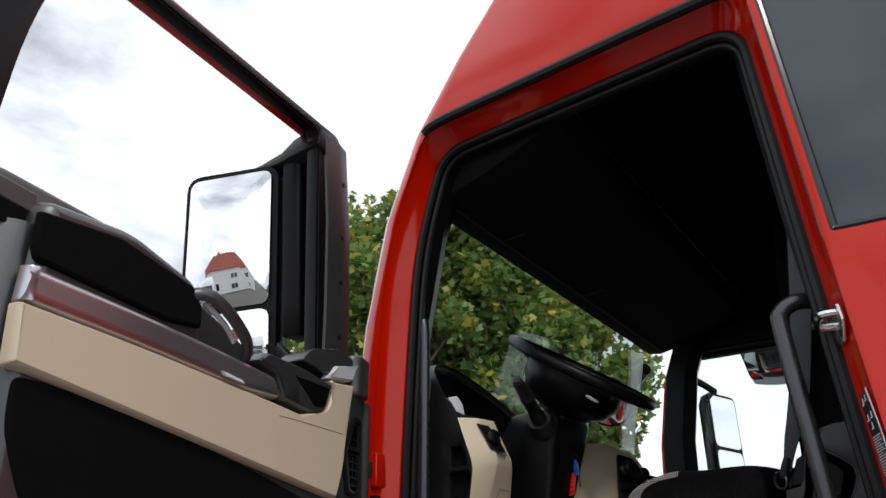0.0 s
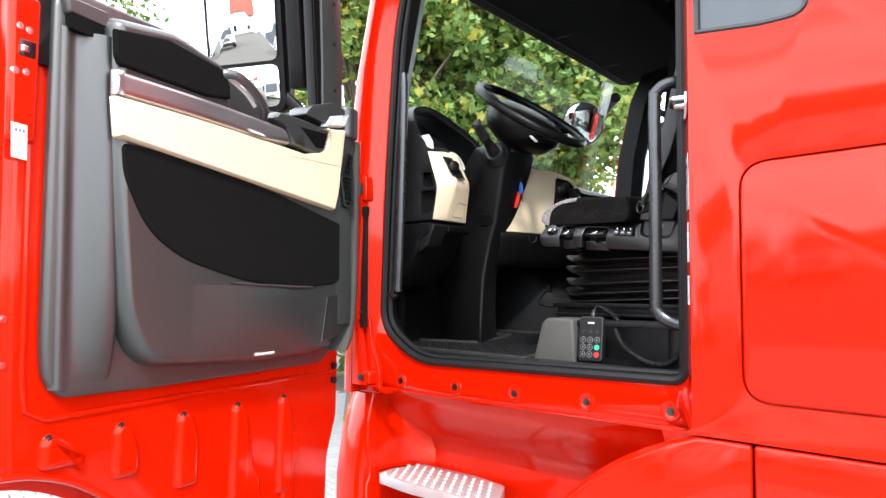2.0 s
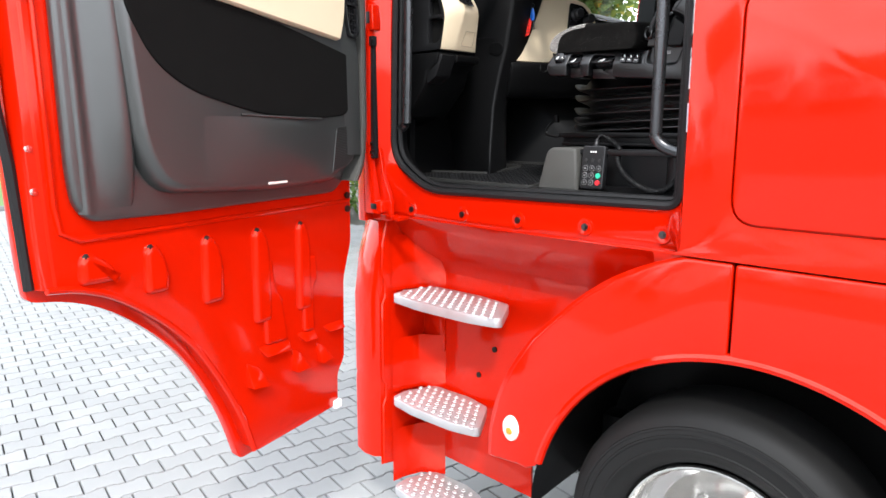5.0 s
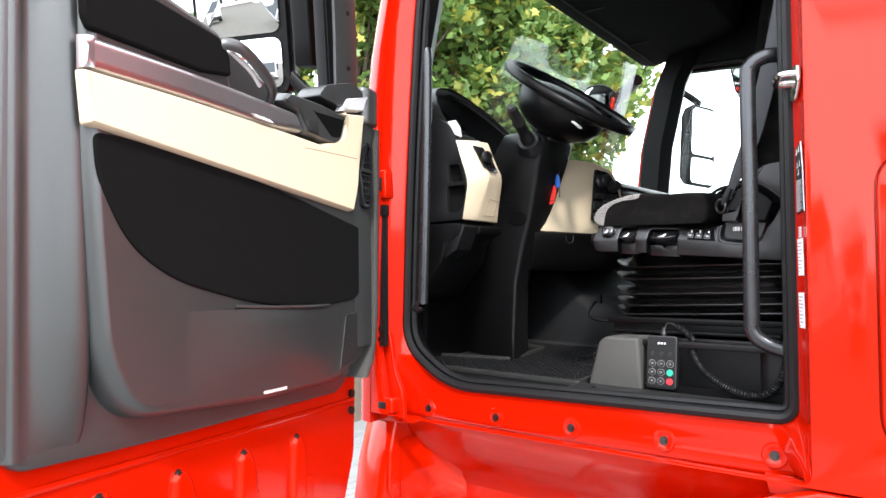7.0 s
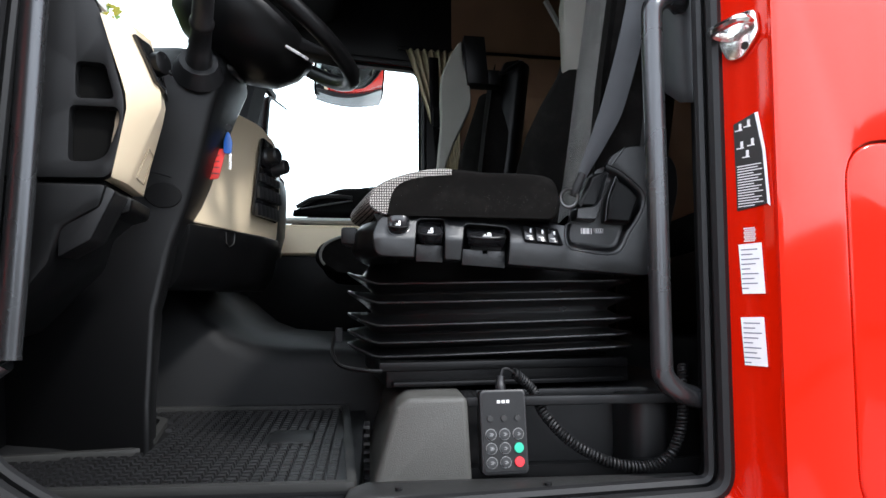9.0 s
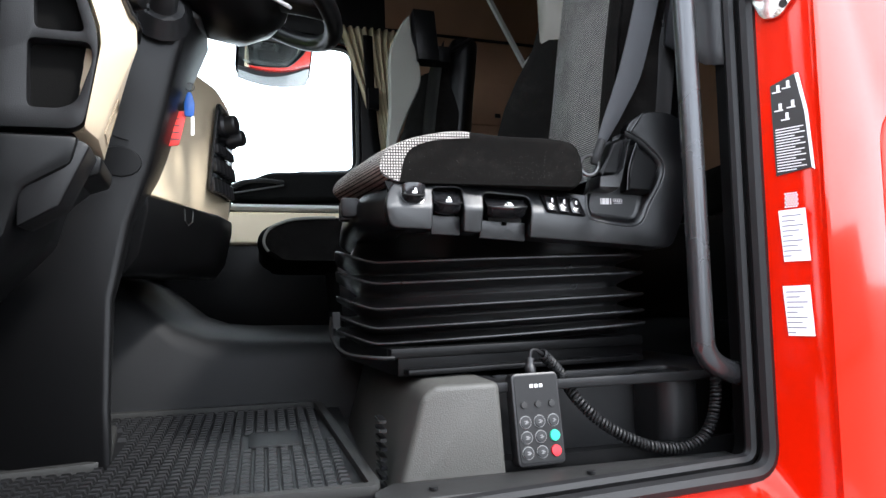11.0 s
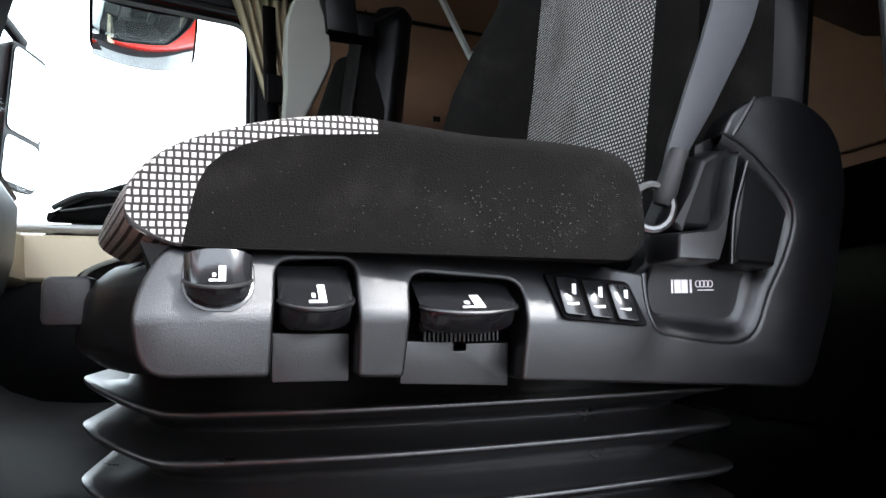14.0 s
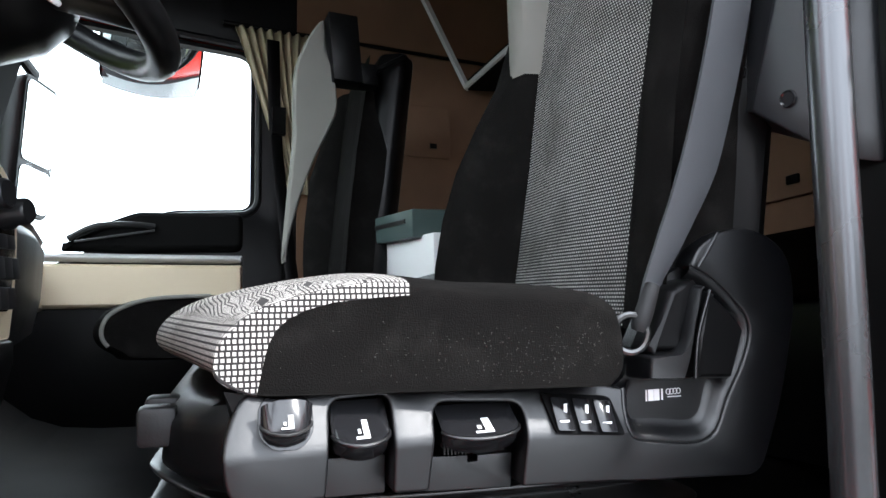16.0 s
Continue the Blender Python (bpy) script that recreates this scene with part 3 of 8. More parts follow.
# hinge side of the opening: infill, hinge boxes and black cover strip
PLACE[0] = AS_BUILT
bm = BM()
plate(bm, SIDE, rounded([(-1.672, 1.470), (-1.560, 1.470), (-1.562, 1.570), (-1.600, 1.640), (-1.622, 1.780), (-1.672, 1.80)], [0.01, 0.01, 0.04, 0.06, 0.02, 0.01], 4), 1.392, 1.412)
part("hinge_pillar", bm, RED, truck, "red hinge pillar", bevel=0.006, seg=3)
for z0, z1, x0, x1 in ((2.235, 2.335, -1.655, -1.600), (1.508, 1.560, -1.668, -1.575)):
    bm = BM()
    box(bm, ((x0 + x1) / 2, 1.372, (z0 + z1) / 2), (x1 - x0, 0.05, z1 - z0))
    hg = part("door_hinge", bm, RED_IN, truck, "red hinge block", bevel=0.008, seg=3)
    bm = BM()
    box(bm, ((x0 + x1) / 2 + 0.004, 1.3455, (z0 + z1) / 2), ((x1 - x0) * 0.35, 0.004, (z1 - z0) * 0.45))
    part("hinge_slot", bm, RUBBER, hg, bevel=0.0015)
bm = BM()
box(bm, (-1.634, 1.368, 1.972), (0.044, 0.022, 0.485))
box(bm, (-1.628, 1.362, 2.195), (0.050, 0.026, 0.040))
hs = part("hinge_strip", bm, GLOSSB, truck, "black cover strip beside the hinges", bevel=0.005)
for z in (2.12, 1.79, 1.755):
    bm = BM()
    cyl(bm, (-1.634, 1.355, z), (0, -1, 0), 0.007, 0.006, 10)
    part("strip_screw", bm, STEEL, hs)
PLACE[0] = BODY
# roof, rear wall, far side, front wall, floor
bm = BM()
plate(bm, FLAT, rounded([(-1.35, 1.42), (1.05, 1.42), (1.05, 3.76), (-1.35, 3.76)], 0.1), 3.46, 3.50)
part("roof_lining", bm, HEADLINE, truck, "cab roof lining in a near-black shade tone")
bm = BM()
plate(bm, FLAT, rounded([(-0.75, 1.386), (1.05, 1.386), (1.05, 3.754), (-0.75, 3.754)], 0.1), 3.93, 3.97)
part("roof", bm, RED, truck)
bm = BM()
plate(bm, FRONT, [(1.42, 0.95), (3.72, 0.95), (3.72, 3.94), (1.42, 3.94)], 1.01, 1.05)
part("rear_wall", bm, RED, truck)
PLACE[0] = FAR
PWIN = rounded([(-0.765, 2.42), (-0.765, 3.02), (-1.56, 3.06), (-1.655, 2.80), (-1.675, 2.20), (-1.38, 2.20), (-1.12, 2.40)], [0.05, 0.06, 0.06, 0.1, 0.04, 0.10, 0.12], 5)
bm = BM()
outer_r = [(-1.69, 1.0), (1.02, 1.0), (1.02, 3.94), (-0.75, 3.94), (-1.02, 3.72), (-1.24, 3.50), (-1.44, 3.26), (-1.58, 2.96), (-1.66, 2.6), (-1.70, 2.2)]
plate(bm, SIDE, outer_r, 3.722, 3.752, [PWIN])
part("cab_far_side", bm, RED, truck, bevel=0.004)
bm = BM()
plate(bm, SIDE, [(-1.66, 1.5), (1.0, 1.5), (1.0, 3.72), (-1.20, 3.72), (-1.46, 3.45), (-1.64, 2.9), (-1.70, 2.2)], 3.69, 3.718, [grow(PWIN, 0.012)])
part("far_side_lining", bm, TRIM_D, truck, "black far door lining", bevel=0.004)
bm = BM()
plate(bm, SIDE, grow(PWIN, 0.011), 3.7185, 3.756, [grow(PWIN, -0.006)])
part("far_window_frame", bm, TRIM_D, truck, "black far window frame")
bm = BM()
tube(bm, [SIDE(p[0], p[1], 3.69) for p in grow(PWIN, 0.02)], 0.014, 8, closed=True, up=(0, 1, 0))
part("far_window_seal", bm, RUBBER, truck)
bm = BM()
plate(bm, SIDE, PWIN, 3.735, 3.739)
w = part("far_window", bm, GLASS, truck, "clear far side window")
w.visible_shadow = False
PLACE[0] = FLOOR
bm = BM()
plate(bm, FLAT, [(-1.80, 1.46), (1.0, 1.46), (1.0, 3.70), (-1.80, 3.70)], 1.40, 1.468)
part("cab_floor", bm, FLOORM, truck, "dark grey cab floor")
PLACE[0] = BODY
bm = BM()
plate(bm, FRONT, [(1.48, 0.9), (3.66, 0.9), (3.66, 2.20), (1.48, 2.20)], -1.84, -1.80)
part("front_wall", bm, RED, truck)
bm = BM()
plate(bm, FRONT, [(1.475, 1.46), (3.66, 1.46), (3.66, 2.19), (1.475, 2.19)], -1.799, -1.790)
part("footwell_lining", bm, TRIM_D, truck)
PLACE[0] = SCREEN
bm = BM()
loft(bm, [[(-1.80, y, 2.20), (-1.70, y, 2.62), (-1.585, y, 3.00), (-1.575, y, 3.00), (-1.69, y, 2.62), (-1.79, y, 2.20)] for y in (1.53, 2.6, 3.61)])
w = part("windscreen", bm, GLASS, truck, "large clear windscreen")
w.visible_shadow = False
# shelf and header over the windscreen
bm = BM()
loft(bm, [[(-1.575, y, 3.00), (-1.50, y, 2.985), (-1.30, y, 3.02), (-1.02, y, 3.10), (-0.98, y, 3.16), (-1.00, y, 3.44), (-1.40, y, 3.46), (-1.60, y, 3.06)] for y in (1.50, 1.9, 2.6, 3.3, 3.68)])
header = part("overhead_shelf", bm, HEADLINE, truck, "overhead shelf above the windscreen, shade in its colour", bevel=0.012)
for y0, y1 in ((1.62, 2.28), (2.34, 2.98), (3.04, 3.60)):
    bm = BM()
    plate(bm, FRONT, rounded([(y0, 3.17), (y1, 3.17), (y1, 3.40), (y0, 3.40)], 0.03), -0.985, -0.975)
    part("shelf_flap", bm, TRIM, header, bevel=0.004)
PLACE[0] = AS_BUILT
bm = BM()
hk = spline([(-1.405, 3.12, 3.292), (-1.36, 3.18, 3.302), (-1.31, 3.255, 3.322), (-1.265, 3.30, 3.358), (-1.225, 3.32, 3.43), (-1.17, 3.34, 3.53)], 5)
rings = []
for k, p in enumerate(hk):
    t = (hk[min(k + 1, len(hk) - 1)] - hk[max(k - 1, 0)]).normalized()
    n = t.cross(Vector((0.25, -0.95, -0.2))).normalized() * (0.020 if 0 < k < len(hk) - 1 else 0.012)
    d = Vector((0.003, -0.010, -0.002))
    rings.append([p + n, p + n + d, p - n + d, p - n])
loft(bm, rings)
hb = part("shelf_handle", bm, GREYL, header, "light grey overhead grab bracket", bevel=0.003)
for k in (2, 11, 17):
    bm = BM()
    cyl(bm, hk[k] + Vector((0.004, -0.013, -0.003)), (-0.25, 0.95, 0.2), 0.006, 0.006, 10)
    part("screw", bm, BOLT, hb)
PLACE[0] = SCREEN
bm = BM()
tube(bm, [(-1.47, y, 2.975) for y in np.linspace(1.56, 3.6, 20)], 0.006, 6)
for y in (1.9, 2.6, 3.2):
    box(bm, (-1.42, y, 2.985), (0.10, 0.006, 0.008))
part("blind_rail", bm, RUBBER, header)

PLACE[0] = BODY
# bolts along the sill
for x, z in ((-1.505, 1.394), (-1.226, 1.398), (-0.962, 1.402), (-0.690, 1.406), (-0.425, 1.410)):
    bm = BM()
    lathe(bm, [(0.030, -0.001), (0.027, 0.004), (0.021, 0.0045), (0.016, 0.0015), (0.0, 0.0015)], 20, Matrix.Translation((x, SILL_Y - 0.0145, z)) @ pose(0, 0, 0, 90))
    cup = part("bolt_dimple", bm, RED, truck)
    bm = BM()
    cyl(bm, (x, SILL_Y - 0.021, z), (0, -1, 0), 0.0080, 0.010, 6)
    cyl(bm, (x, SILL_Y - 0.0175, z), (0, -1, 0), 0.0115, 0.004, 16)
    part("bolt", bm, STEEL, cup)

# door striker and stickers on the rear jamb, which faces forwards
JA, JB = Vector((-0.3755, 1.446)), Vector((-0.336, 1.352))


def JF(p, q, d):
    """Rear jamb face: p runs outwards from the seal in metres, q is z, d stands off the paint."""
    t = (JB - JA).normalized()
    n = Vector((t.y, -t.x))
    b = JA + t * p + n * (d + 0.0005)
    return Vector((b.x, b.y, q))


def jbox(bm, p, q, d, w, h, th):
    vs = [bm.verts.new(JF(p + a, q + b, d + c)) for c in (0, th) for a, b in ((-w / 2, -h / 2), (w / 2, -h / 2), (w / 2, h / 2), (-w / 2, h / 2))]
    for f in ((0, 1, 2, 3), (7, 6, 5, 4), (0, 4, 5, 1), (1, 5, 6, 2), (2, 6, 7, 3), (3, 7, 4, 0)):
        bm.faces.new([vs[k] for k in f])


bm = BM()
plate(bm, JF, rounded([(0.010, 2.250), (0.036, 2.285), (0.086, 2.282), (0.090, 2.240), (0.058, 2.205), (0.030, 2.208)], 0.012), 0.0, 0.008)
striker = part("striker", bm, CHROME, truck, "bare metal door striker", bevel=0.002)
bm = BM()
tube(bm, spline([JF(0.078, 2.262, 0.0), JF(0.078, 2.262, 0.03), JF(0.068, 2.261, 0.04), JF(0.03, 2.256, 0.04), JF(0.018, 2.254, 0.03), JF(0.018, 2.254, 0.0)], 3), 0.008, 8)
part("striker_pin", bm, CHROME, striker)
bm = BM()
cyl(bm, JF(0.066, 2.225, 0.006), (-0.92, -0.39, 0), 0.007, 0.008, 8)
part("striker_screw", bm, BOLT, striker)
bm = BM()
plate(bm, JF, [(0.034, 2.100), (0.074, 2.112), (0.086, 2.05), (0.092, 1.962), (0.036, 1.955)], 0.0, 0.001)
st = part("notice_sticker", bm, BLACKINK, truck, "black instruction sticker with light print")
bm = BM()
for i in range(16):
    w = (0.044, 0.038, 0.046, 0.030)[i % 4]
    jbox(bm, 0.039 + w / 2, 2.028 - i * 0.0044, 0.0012, w, 0.0016, 0.0004)
for cx, cz in ((0.044, 2.088), (0.060, 2.092), (0.046, 2.058), (0.066, 2.060), (0.056, 2.042)):
    jbox(bm, cx, cz, 0.0012, 0.014, 0.002, 0.0004)
    jbox(bm, cx + 0.003, cz + 0.006, 0.0012, 0.005, 0.010, 0.0004)
part("sticker_print", bm, LIGHTINK, st, smooth=0)
bm = BM()
plate(bm, JF, [(0.074, 2.112), (0.080, 2.112), (0.091, 2.05), (0.0965, 1.958), (0.092, 1.962), (0.086, 2.05)], 0.0, 0.0012)
part("sticker_edge", bm, PAPER, st)
for z0, z1 in ((1.820, 1.900), (1.706, 1.782)):
    bm = BM()
    plate(bm, JF, [(0.036, z1), (0.078, z1 + 0.001), (0.082, z0), (0.041, z0)], 0.0, 0.001)
    st = part("label_sticker", bm, PAPER, truck, "white paper label with rows of small print")
    bm = BM()
    for i in range(9):
        wd = (0.030, 0.021, 0.033, 0.026, 0.016, 0.031, 0.023, 0.029, 0.012)[i]
        jbox(bm, 0.041 + wd / 2, z1 - 0.009 - i * 0.0078, 0.0012, wd, 0.0018, 0.0004)
    part("label_print", bm, INK, st, smooth=0)
bm = BM()
for i in range(5):
    for j in range(7):
        jbox(bm, 0.048 + i * 0.0042 + 0.0021 * (j % 2), 1.905 + j * 0.0034, 0.0, 0.0026, 0.0022, 0.001)
part("sticker_dots", bm, PAPER, truck, smooth=0)

PLACE[0] = AS_BUILT
bm = BM()
loft(bm, [[(-1.650 - e, 1.552, z), (-1.640 - e, 1.546, z), (-1.622 - e, 1.590, z), (-1.626 - e, 1.602, z), (-1.652 - e, 1.600, z)] for z, e in ((2.166, 0.020), (2.25, 0.014), (2.585, 0.0))])
strip = part("pillar_strip", bm, TRIM, truck, "upright black trim strip beside the dash", bevel=0.003)
bm = BM()
lathe(bm, [(0.013, 0.0), (0.012, 0.004), (0.008, 0.0045), (0.006, 0.001), (0.0, 0.001)], 16, Matrix.Translation((-1.640, 1.552, 2.145)) @ pose(0, 0, 0, 90, 0, 20))
part("strip_screw", bm, BTN_K, strip)
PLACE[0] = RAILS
# grab rails at the door opening
def rail(pts, label):
    bm = BM()
    tube(bm, spline(pts, 5), 0.0182, 14)
    for p in (pts[0], pts[-1]):
        cyl(bm, p, (0, 1, 0), 0.018, 0.02, 14)
    part("grab_rail", bm, RAILP, truck, label)


rail([(-0.395, 1.485, 2.335), (-0.43, 1.463, 2.335), (-0.462, 1.452, 2.315), (-0.470, 1.450, 2.27), (-0.470, 1.447, 2.0), (-0.472, 1.444, 1.73), (-0.468, 1.444, 1.685), (-0.44, 1.450, 1.66), (-0.395, 1.462, 1.645)], "black rear grab rail")
rail([(-1.56, 1.47, 2.545), (-1.50, 1.455, 2.55), (-1.445, 1.447, 2.54), (-1.428, 1.445, 2.50), (-1.434, 1.44, 2.1), (-1.444, 1.435, 1.77), (-1.45, 1.435, 1.735), (-1.49, 1.445, 1.715), (-1.56, 1.46, 1.71)], "black front grab rail")

PLACE[0] = BODY
# sleeper side window
bm = BM()
plate(bm, SIDE, grow(SIDEWIN, 0.02), OUT_Y + 0.012, OUT_Y + 0.018)
sw = part("side_window", bm, DARKGL, truck, "tinted sleeper side window")
bm = BM()
tube(bm, [SIDE(p[0], p[1], OUT_Y + 0.008) for p in grow(SIDEWIN, -0.006)], 0.010, 8, closed=True, up=(0, 1, 0))
part("window_surround", bm, GLOSSB, sw)
bm = BM()
plate(bm, SIDE, grow(SIDEWIN, 0.004), OUT_Y + 0.0085, OUT_Y + 0.0105, [grow(SIDEWIN, -0.014)])
part("glass_border", bm, MATTB, sw, "black printed glass border")

# wheel arch panel and step well
WX, WZ = -0.21, 0.485
AX, AZ, AR = -0.12, 0.42, 0.695


def arc(r, a0, a1, n):
    return [(AX + r * math.cos(radians(a0 + (a1 - a0) * i / n)), AZ + r * math.sin(radians(a0 + (a1 - a0) * i / n))) for i in range(n + 1)]


bm = BM()
fender_out = [(-1.005, 0.55), (-1.00, 0.66), (-0.965, 0.79), (-0.90, 0.92), (-0.82, 1.03), (-0.73, 1.12), (-0.63, 1.21), (-0.53, 1.28), (-0.42, 1.335), (-0.322, 1.370), (-0.190, 1.370)]
plate(bm, SIDE, fender_out + arc(AR, 95.8, 166, 18) + [(-0.84, 0.56), (-0.87, 0.565)], OUT_Y, OUT_Y + 0.04)
part("front_wing", bm, RED, truck, "glossy red wheel arch panel", bevel=0.010, seg=3)
bm = BM()
plate(bm, SIDE, [(-0.184, 1.370), (1.05, 1.370), (1.05, 0.62), (0.56, 0.60)] + arc(AR, 15, 95.2, 18), OUT_Y, OUT_Y + 0.04)
part("rear_wing", bm, RED, truck, "glossy red wheel arch panel", bevel=0.010, seg=3)
# rolled arch lip
bm = BM()
tube(bm, [SIDE(p[0], p[1], OUT_Y + 0.012) for p in arc(AR + 0.002, 16, 165, 40)], 0.016, 8, up=(0, 1, 0))
part("arch_lip", bm, RED, truck)
bm = BM()
loft(bm, [[(p[0], y, p[1]) for p in arc(AR + 0.01, 0, 180, 24)] for y in (OUT_Y + 0.02, 2.0)], closed=False, cap=False)
part("arch_liner", bm, TRIM_D, truck)
bm = BM()
plate(bm, SIDE, [(-1.7, 0.25), (1.0, 0.25), (1.0, 1.35), (-1.7, 1.35)], 2.0, 2.03)
box(bm, (-0.3, 2.2, 0.75), (2.4, 0.3, 0.25))
part("chassis_frame", bm, TRIM_D, truck)

# raised fold that runs from the sill over the wing
crease = spline([(-0.322, 1.370), (-0.42, 1.335), (-0.53, 1.28), (-0.63, 1.21), (-0.73, 1.12), (-0.82, 1.03), (-0.90, 0.92), (-0.965, 0.79), (-1.00, 0.66), (-1.005, 0.55)], 4)
bm = BM()
loft(bm, [[(p.x + 0.008, OUT_Y + 0.004, p.y), (p.x - 0.012, OUT_Y + 0.012, p.y), (p.x - 0.03, OUT_Y + 0.05, p.y - 0.01), (p.x - 0.025, OUT_Y + 0.12, p.y - 0.02)][::1] for p in crease], closed=False, cap=False)
part("wing_fold", bm, RED, truck)

bm = BM()
plate(bm, SIDE, [(-0.44, 1.375), (-0.30, 1.375), (-0.30, 1.340), (-0.40, 1.338), (-0.43, 1.335)], 1.405, 1.42)
part("wing_closing", bm, RED_IN, truck)
# step well: back, top slope, ends
bm = BM()
loft(bm, [[(x, 1.462, 1.37), (x, 1.474, 1.338), (x, 1.510, 1.285), (x, 1.562, 1.230), (x, 1.615, 1.180), (x, 1.652, 1.142), (x, 1.663, 1.10)] for x in (-1.66, -1.3, -0.98, -0.70, -0.36)], closed=False, cap=False)
well = part("step_well", bm, RED_IN, truck, "red recessed step well")
bm = BM()
plate(bm, SIDE, [(-1.66, 0.25), (-1.01, 0.25)] + [(p.x - 0.012, p.y) for p in reversed(crease) if p.y < 1.14] + [(-0.72, 1.14), (-1.66, 1.14)], 1.664, 1.675)
part("well_back", bm, RED_IN, well)
bm = BM()
loft(bm, [[(-1.668, 1.40, z), (-1.645, 1.46, z), (-1.64, 1.67, z)] for z in (0.25, 0.5, 0.8, 1.1, 1.36)], closed=False, cap=False)
part("well_end", bm, RED_IN, well)
bm = BM()
loft(bm, [[(p.x - 0.02, OUT_Y + 0.12, p.y - 0.02), (p.x - 0.012, 1.67, p.y - 0.02)] for p in crease], closed=False, cap=False)
part("well_end", bm, RED_IN, well)
for zz in (1.03, 0.575, 0.16):
    bm = BM()
    loft(bm, [[(-1.64, 1.45, zz + 0.24 * k), (-1.63, 1.52, zz + 0.24 * k), (-1.60 + 0.03 * math.sin(k * 3.1), 1.60, zz + 0.24 * k), (-1.50, 1.665, zz + 0.24 * k)] for k in (0, 0.25, 0.5, 0.75, 1.0)], closed=False, cap=False)
    part("well_fillet", bm, RED_IN, well)
# small pressed details in the well
bm = BM()
plate(bm, SIDE, rounded([(-1.60, 0.74), (-1.50, 0.74), (-1.50, 0.90), (-1.60, 0.90)], 0.015), 1.655, 1.668)
plate(bm, SIDE, rounded([(-1.56, 0.66), (-1.53, 0.66), (-1.53, 0.70), (-1.56, 0.70)], 0.005), 1.655, 1.668)
part("well_boss", bm, RED_IN, well, bevel=0.006)


def step(x0, x1, z, xb):
    """A perforated aluminium tread with raised round grips."""
    bm = BM()
    top = [(x0, 1.415), (x0 + 0.30 * (x1 - x0), 1.395), (x0 + 0.75 * (x1 - x0), 1.405), (x1 - 0.012, 1.435), (x1, 1.455), (xb, 1.63), (x0 + 0.55 * (x1 - x0), 1.655), (x0 + 0.06, 1.64), (x0 - 0.005, 1.50)]
    plate(bm, FLAT, rounded(top, 0.02, 3), z - 0.038, z)
    st = part("step", bm, ALU, truck, "aluminium step tread with raised grips", bevel=0.004)
    bm = BM()
    nx = int((x1 - x0) / 0.042)
    for i in range(nx):
        for j in range(6):
            x = x0 + 0.03 + i * 0.042 + (0.021 if j % 2 else 0)
            y = 1.428 + j * 0.036
            if x < x1 - 0.02 - (y - 1.43) * (x1 - xb) / 0.2 and (x - x0 > 0.03 or y < 1.6):
                lathe(bm, [(0.0125, z), (0.0105, z + 0.0025), (0.0075, z + 0.0028), (0.0065, z + 0.0005), (0.0, z + 0.0005)], 10, Matrix.Translation((x, y, 0)))
    part("step_grip_pattern", bm, ALU, st)["kind"] = "stuff"


step(-1.60, -1.03, 1.035, -1.12)
step(-1.605, -1.13, 0.58, -1.225)
step(-1.60, -1.16, 0.17, -1.25)
for x, z in ((-1.30, 0.69), (-1.215, 0.82), (-1.40, 0.40)):
    bm = BM()
    cyl(bm, (x, 1.663, z), (0, -1, 0), 0.012, 0.012, 8)
    part("well_screw", bm, BOLT, truck)

# front corner skirt beside the steps
bm = BM()
skirt = []
for z in (0.28, 0.62, 0.64, 0.66, 1.0, 1.18, 1.27, 1.31, 1.325):
    k = 0.0 if z < 1.1 else (z - 1.1) / 0.225
    dent = 0.004 if 0.63 < z < 0.65 else 0.0
    x1 = -1.675
    skirt.append([(x1, 1.47, z), (x1 - 0.002, 1.41 + 0.03 * k + dent, z), (x1 - 0.03, 1.388 + 0.05 * k + dent, z), (x1 - 0.09, 1.380 + 0.07 * k + dent, z), (x1 - 0.16, 1.40 + 0.08 * k + dent, z),
                  (x1 - 0.21, 1.47 + 0.08 * k, z), (x1 - 0.23, 1.58, z), (x1 - 0.02, 1.58, z)])
loft(bm, skirt)
part("corner_skirt", bm, RED, truck, "red rounded corner skirt")
bm = BM()
for z in (0.86, 0.895):
    cyl(bm, (-1.671, 1.44, z), (1, 0, 0), 0.008, 0.008, 8)
part("skirt_screws", bm, BOLT, truck)
bm = BM()
loft(bm, [[(-1.668, 1.425, z), (-1.664, 1.405 + s, z), (-1.656, 1.399 + s, z), (-1.648, 1.403 + s, z), (-1.644, 1.45, z)] for z, s in ((0.26, 0.0), (0.53, 0.0), (0.56, 0.018), (0.62, 0.018), (0.65, 0.0), (0.98, 0.0), (1.01, 0.018), (1.08, 0.018), (1.11, 0.0), (1.24, 0.006), (1.345, 0.035))])
part("well_flange", bm, RED_IN, truck, "folded red flange beside the steps")
bm = BM()
box(bm, (-1.60, 1.44, 1.352), (0.10, 0.06, 0.02))
box(bm, (-1.69, 1.43, 1.345), (0.05, 0.05, 0.012))
part("hinge_ledge", bm, RED_IN, truck, bevel=0.004)
# side marker lamp
bm = BM()
lathe(bm, [(0.040, 0.0), (0.038, 0.010), (0.030, 0.016), (0.0, 0.020)], 24, Matrix.Translation((-0.905, OUT_Y, 0.69)) @ pose(0, 0, 0, 90) @ Matrix.Diagonal((0.85, 1.15, 1, 1)))
ml = part("marker_lamp", bm, LENS_W, truck, "clear oval side marker lamp")
bm = BM()
lathe(bm, [(0.016, 0.0), (0.012, 0.008), (0.0, 0.010)], 12, Matrix.Translation((-0.903, OUT_Y - 0.013, 0.685)) @ pose(0, 0, 0, 90))
part("bulb", bm, AMBER, ml)


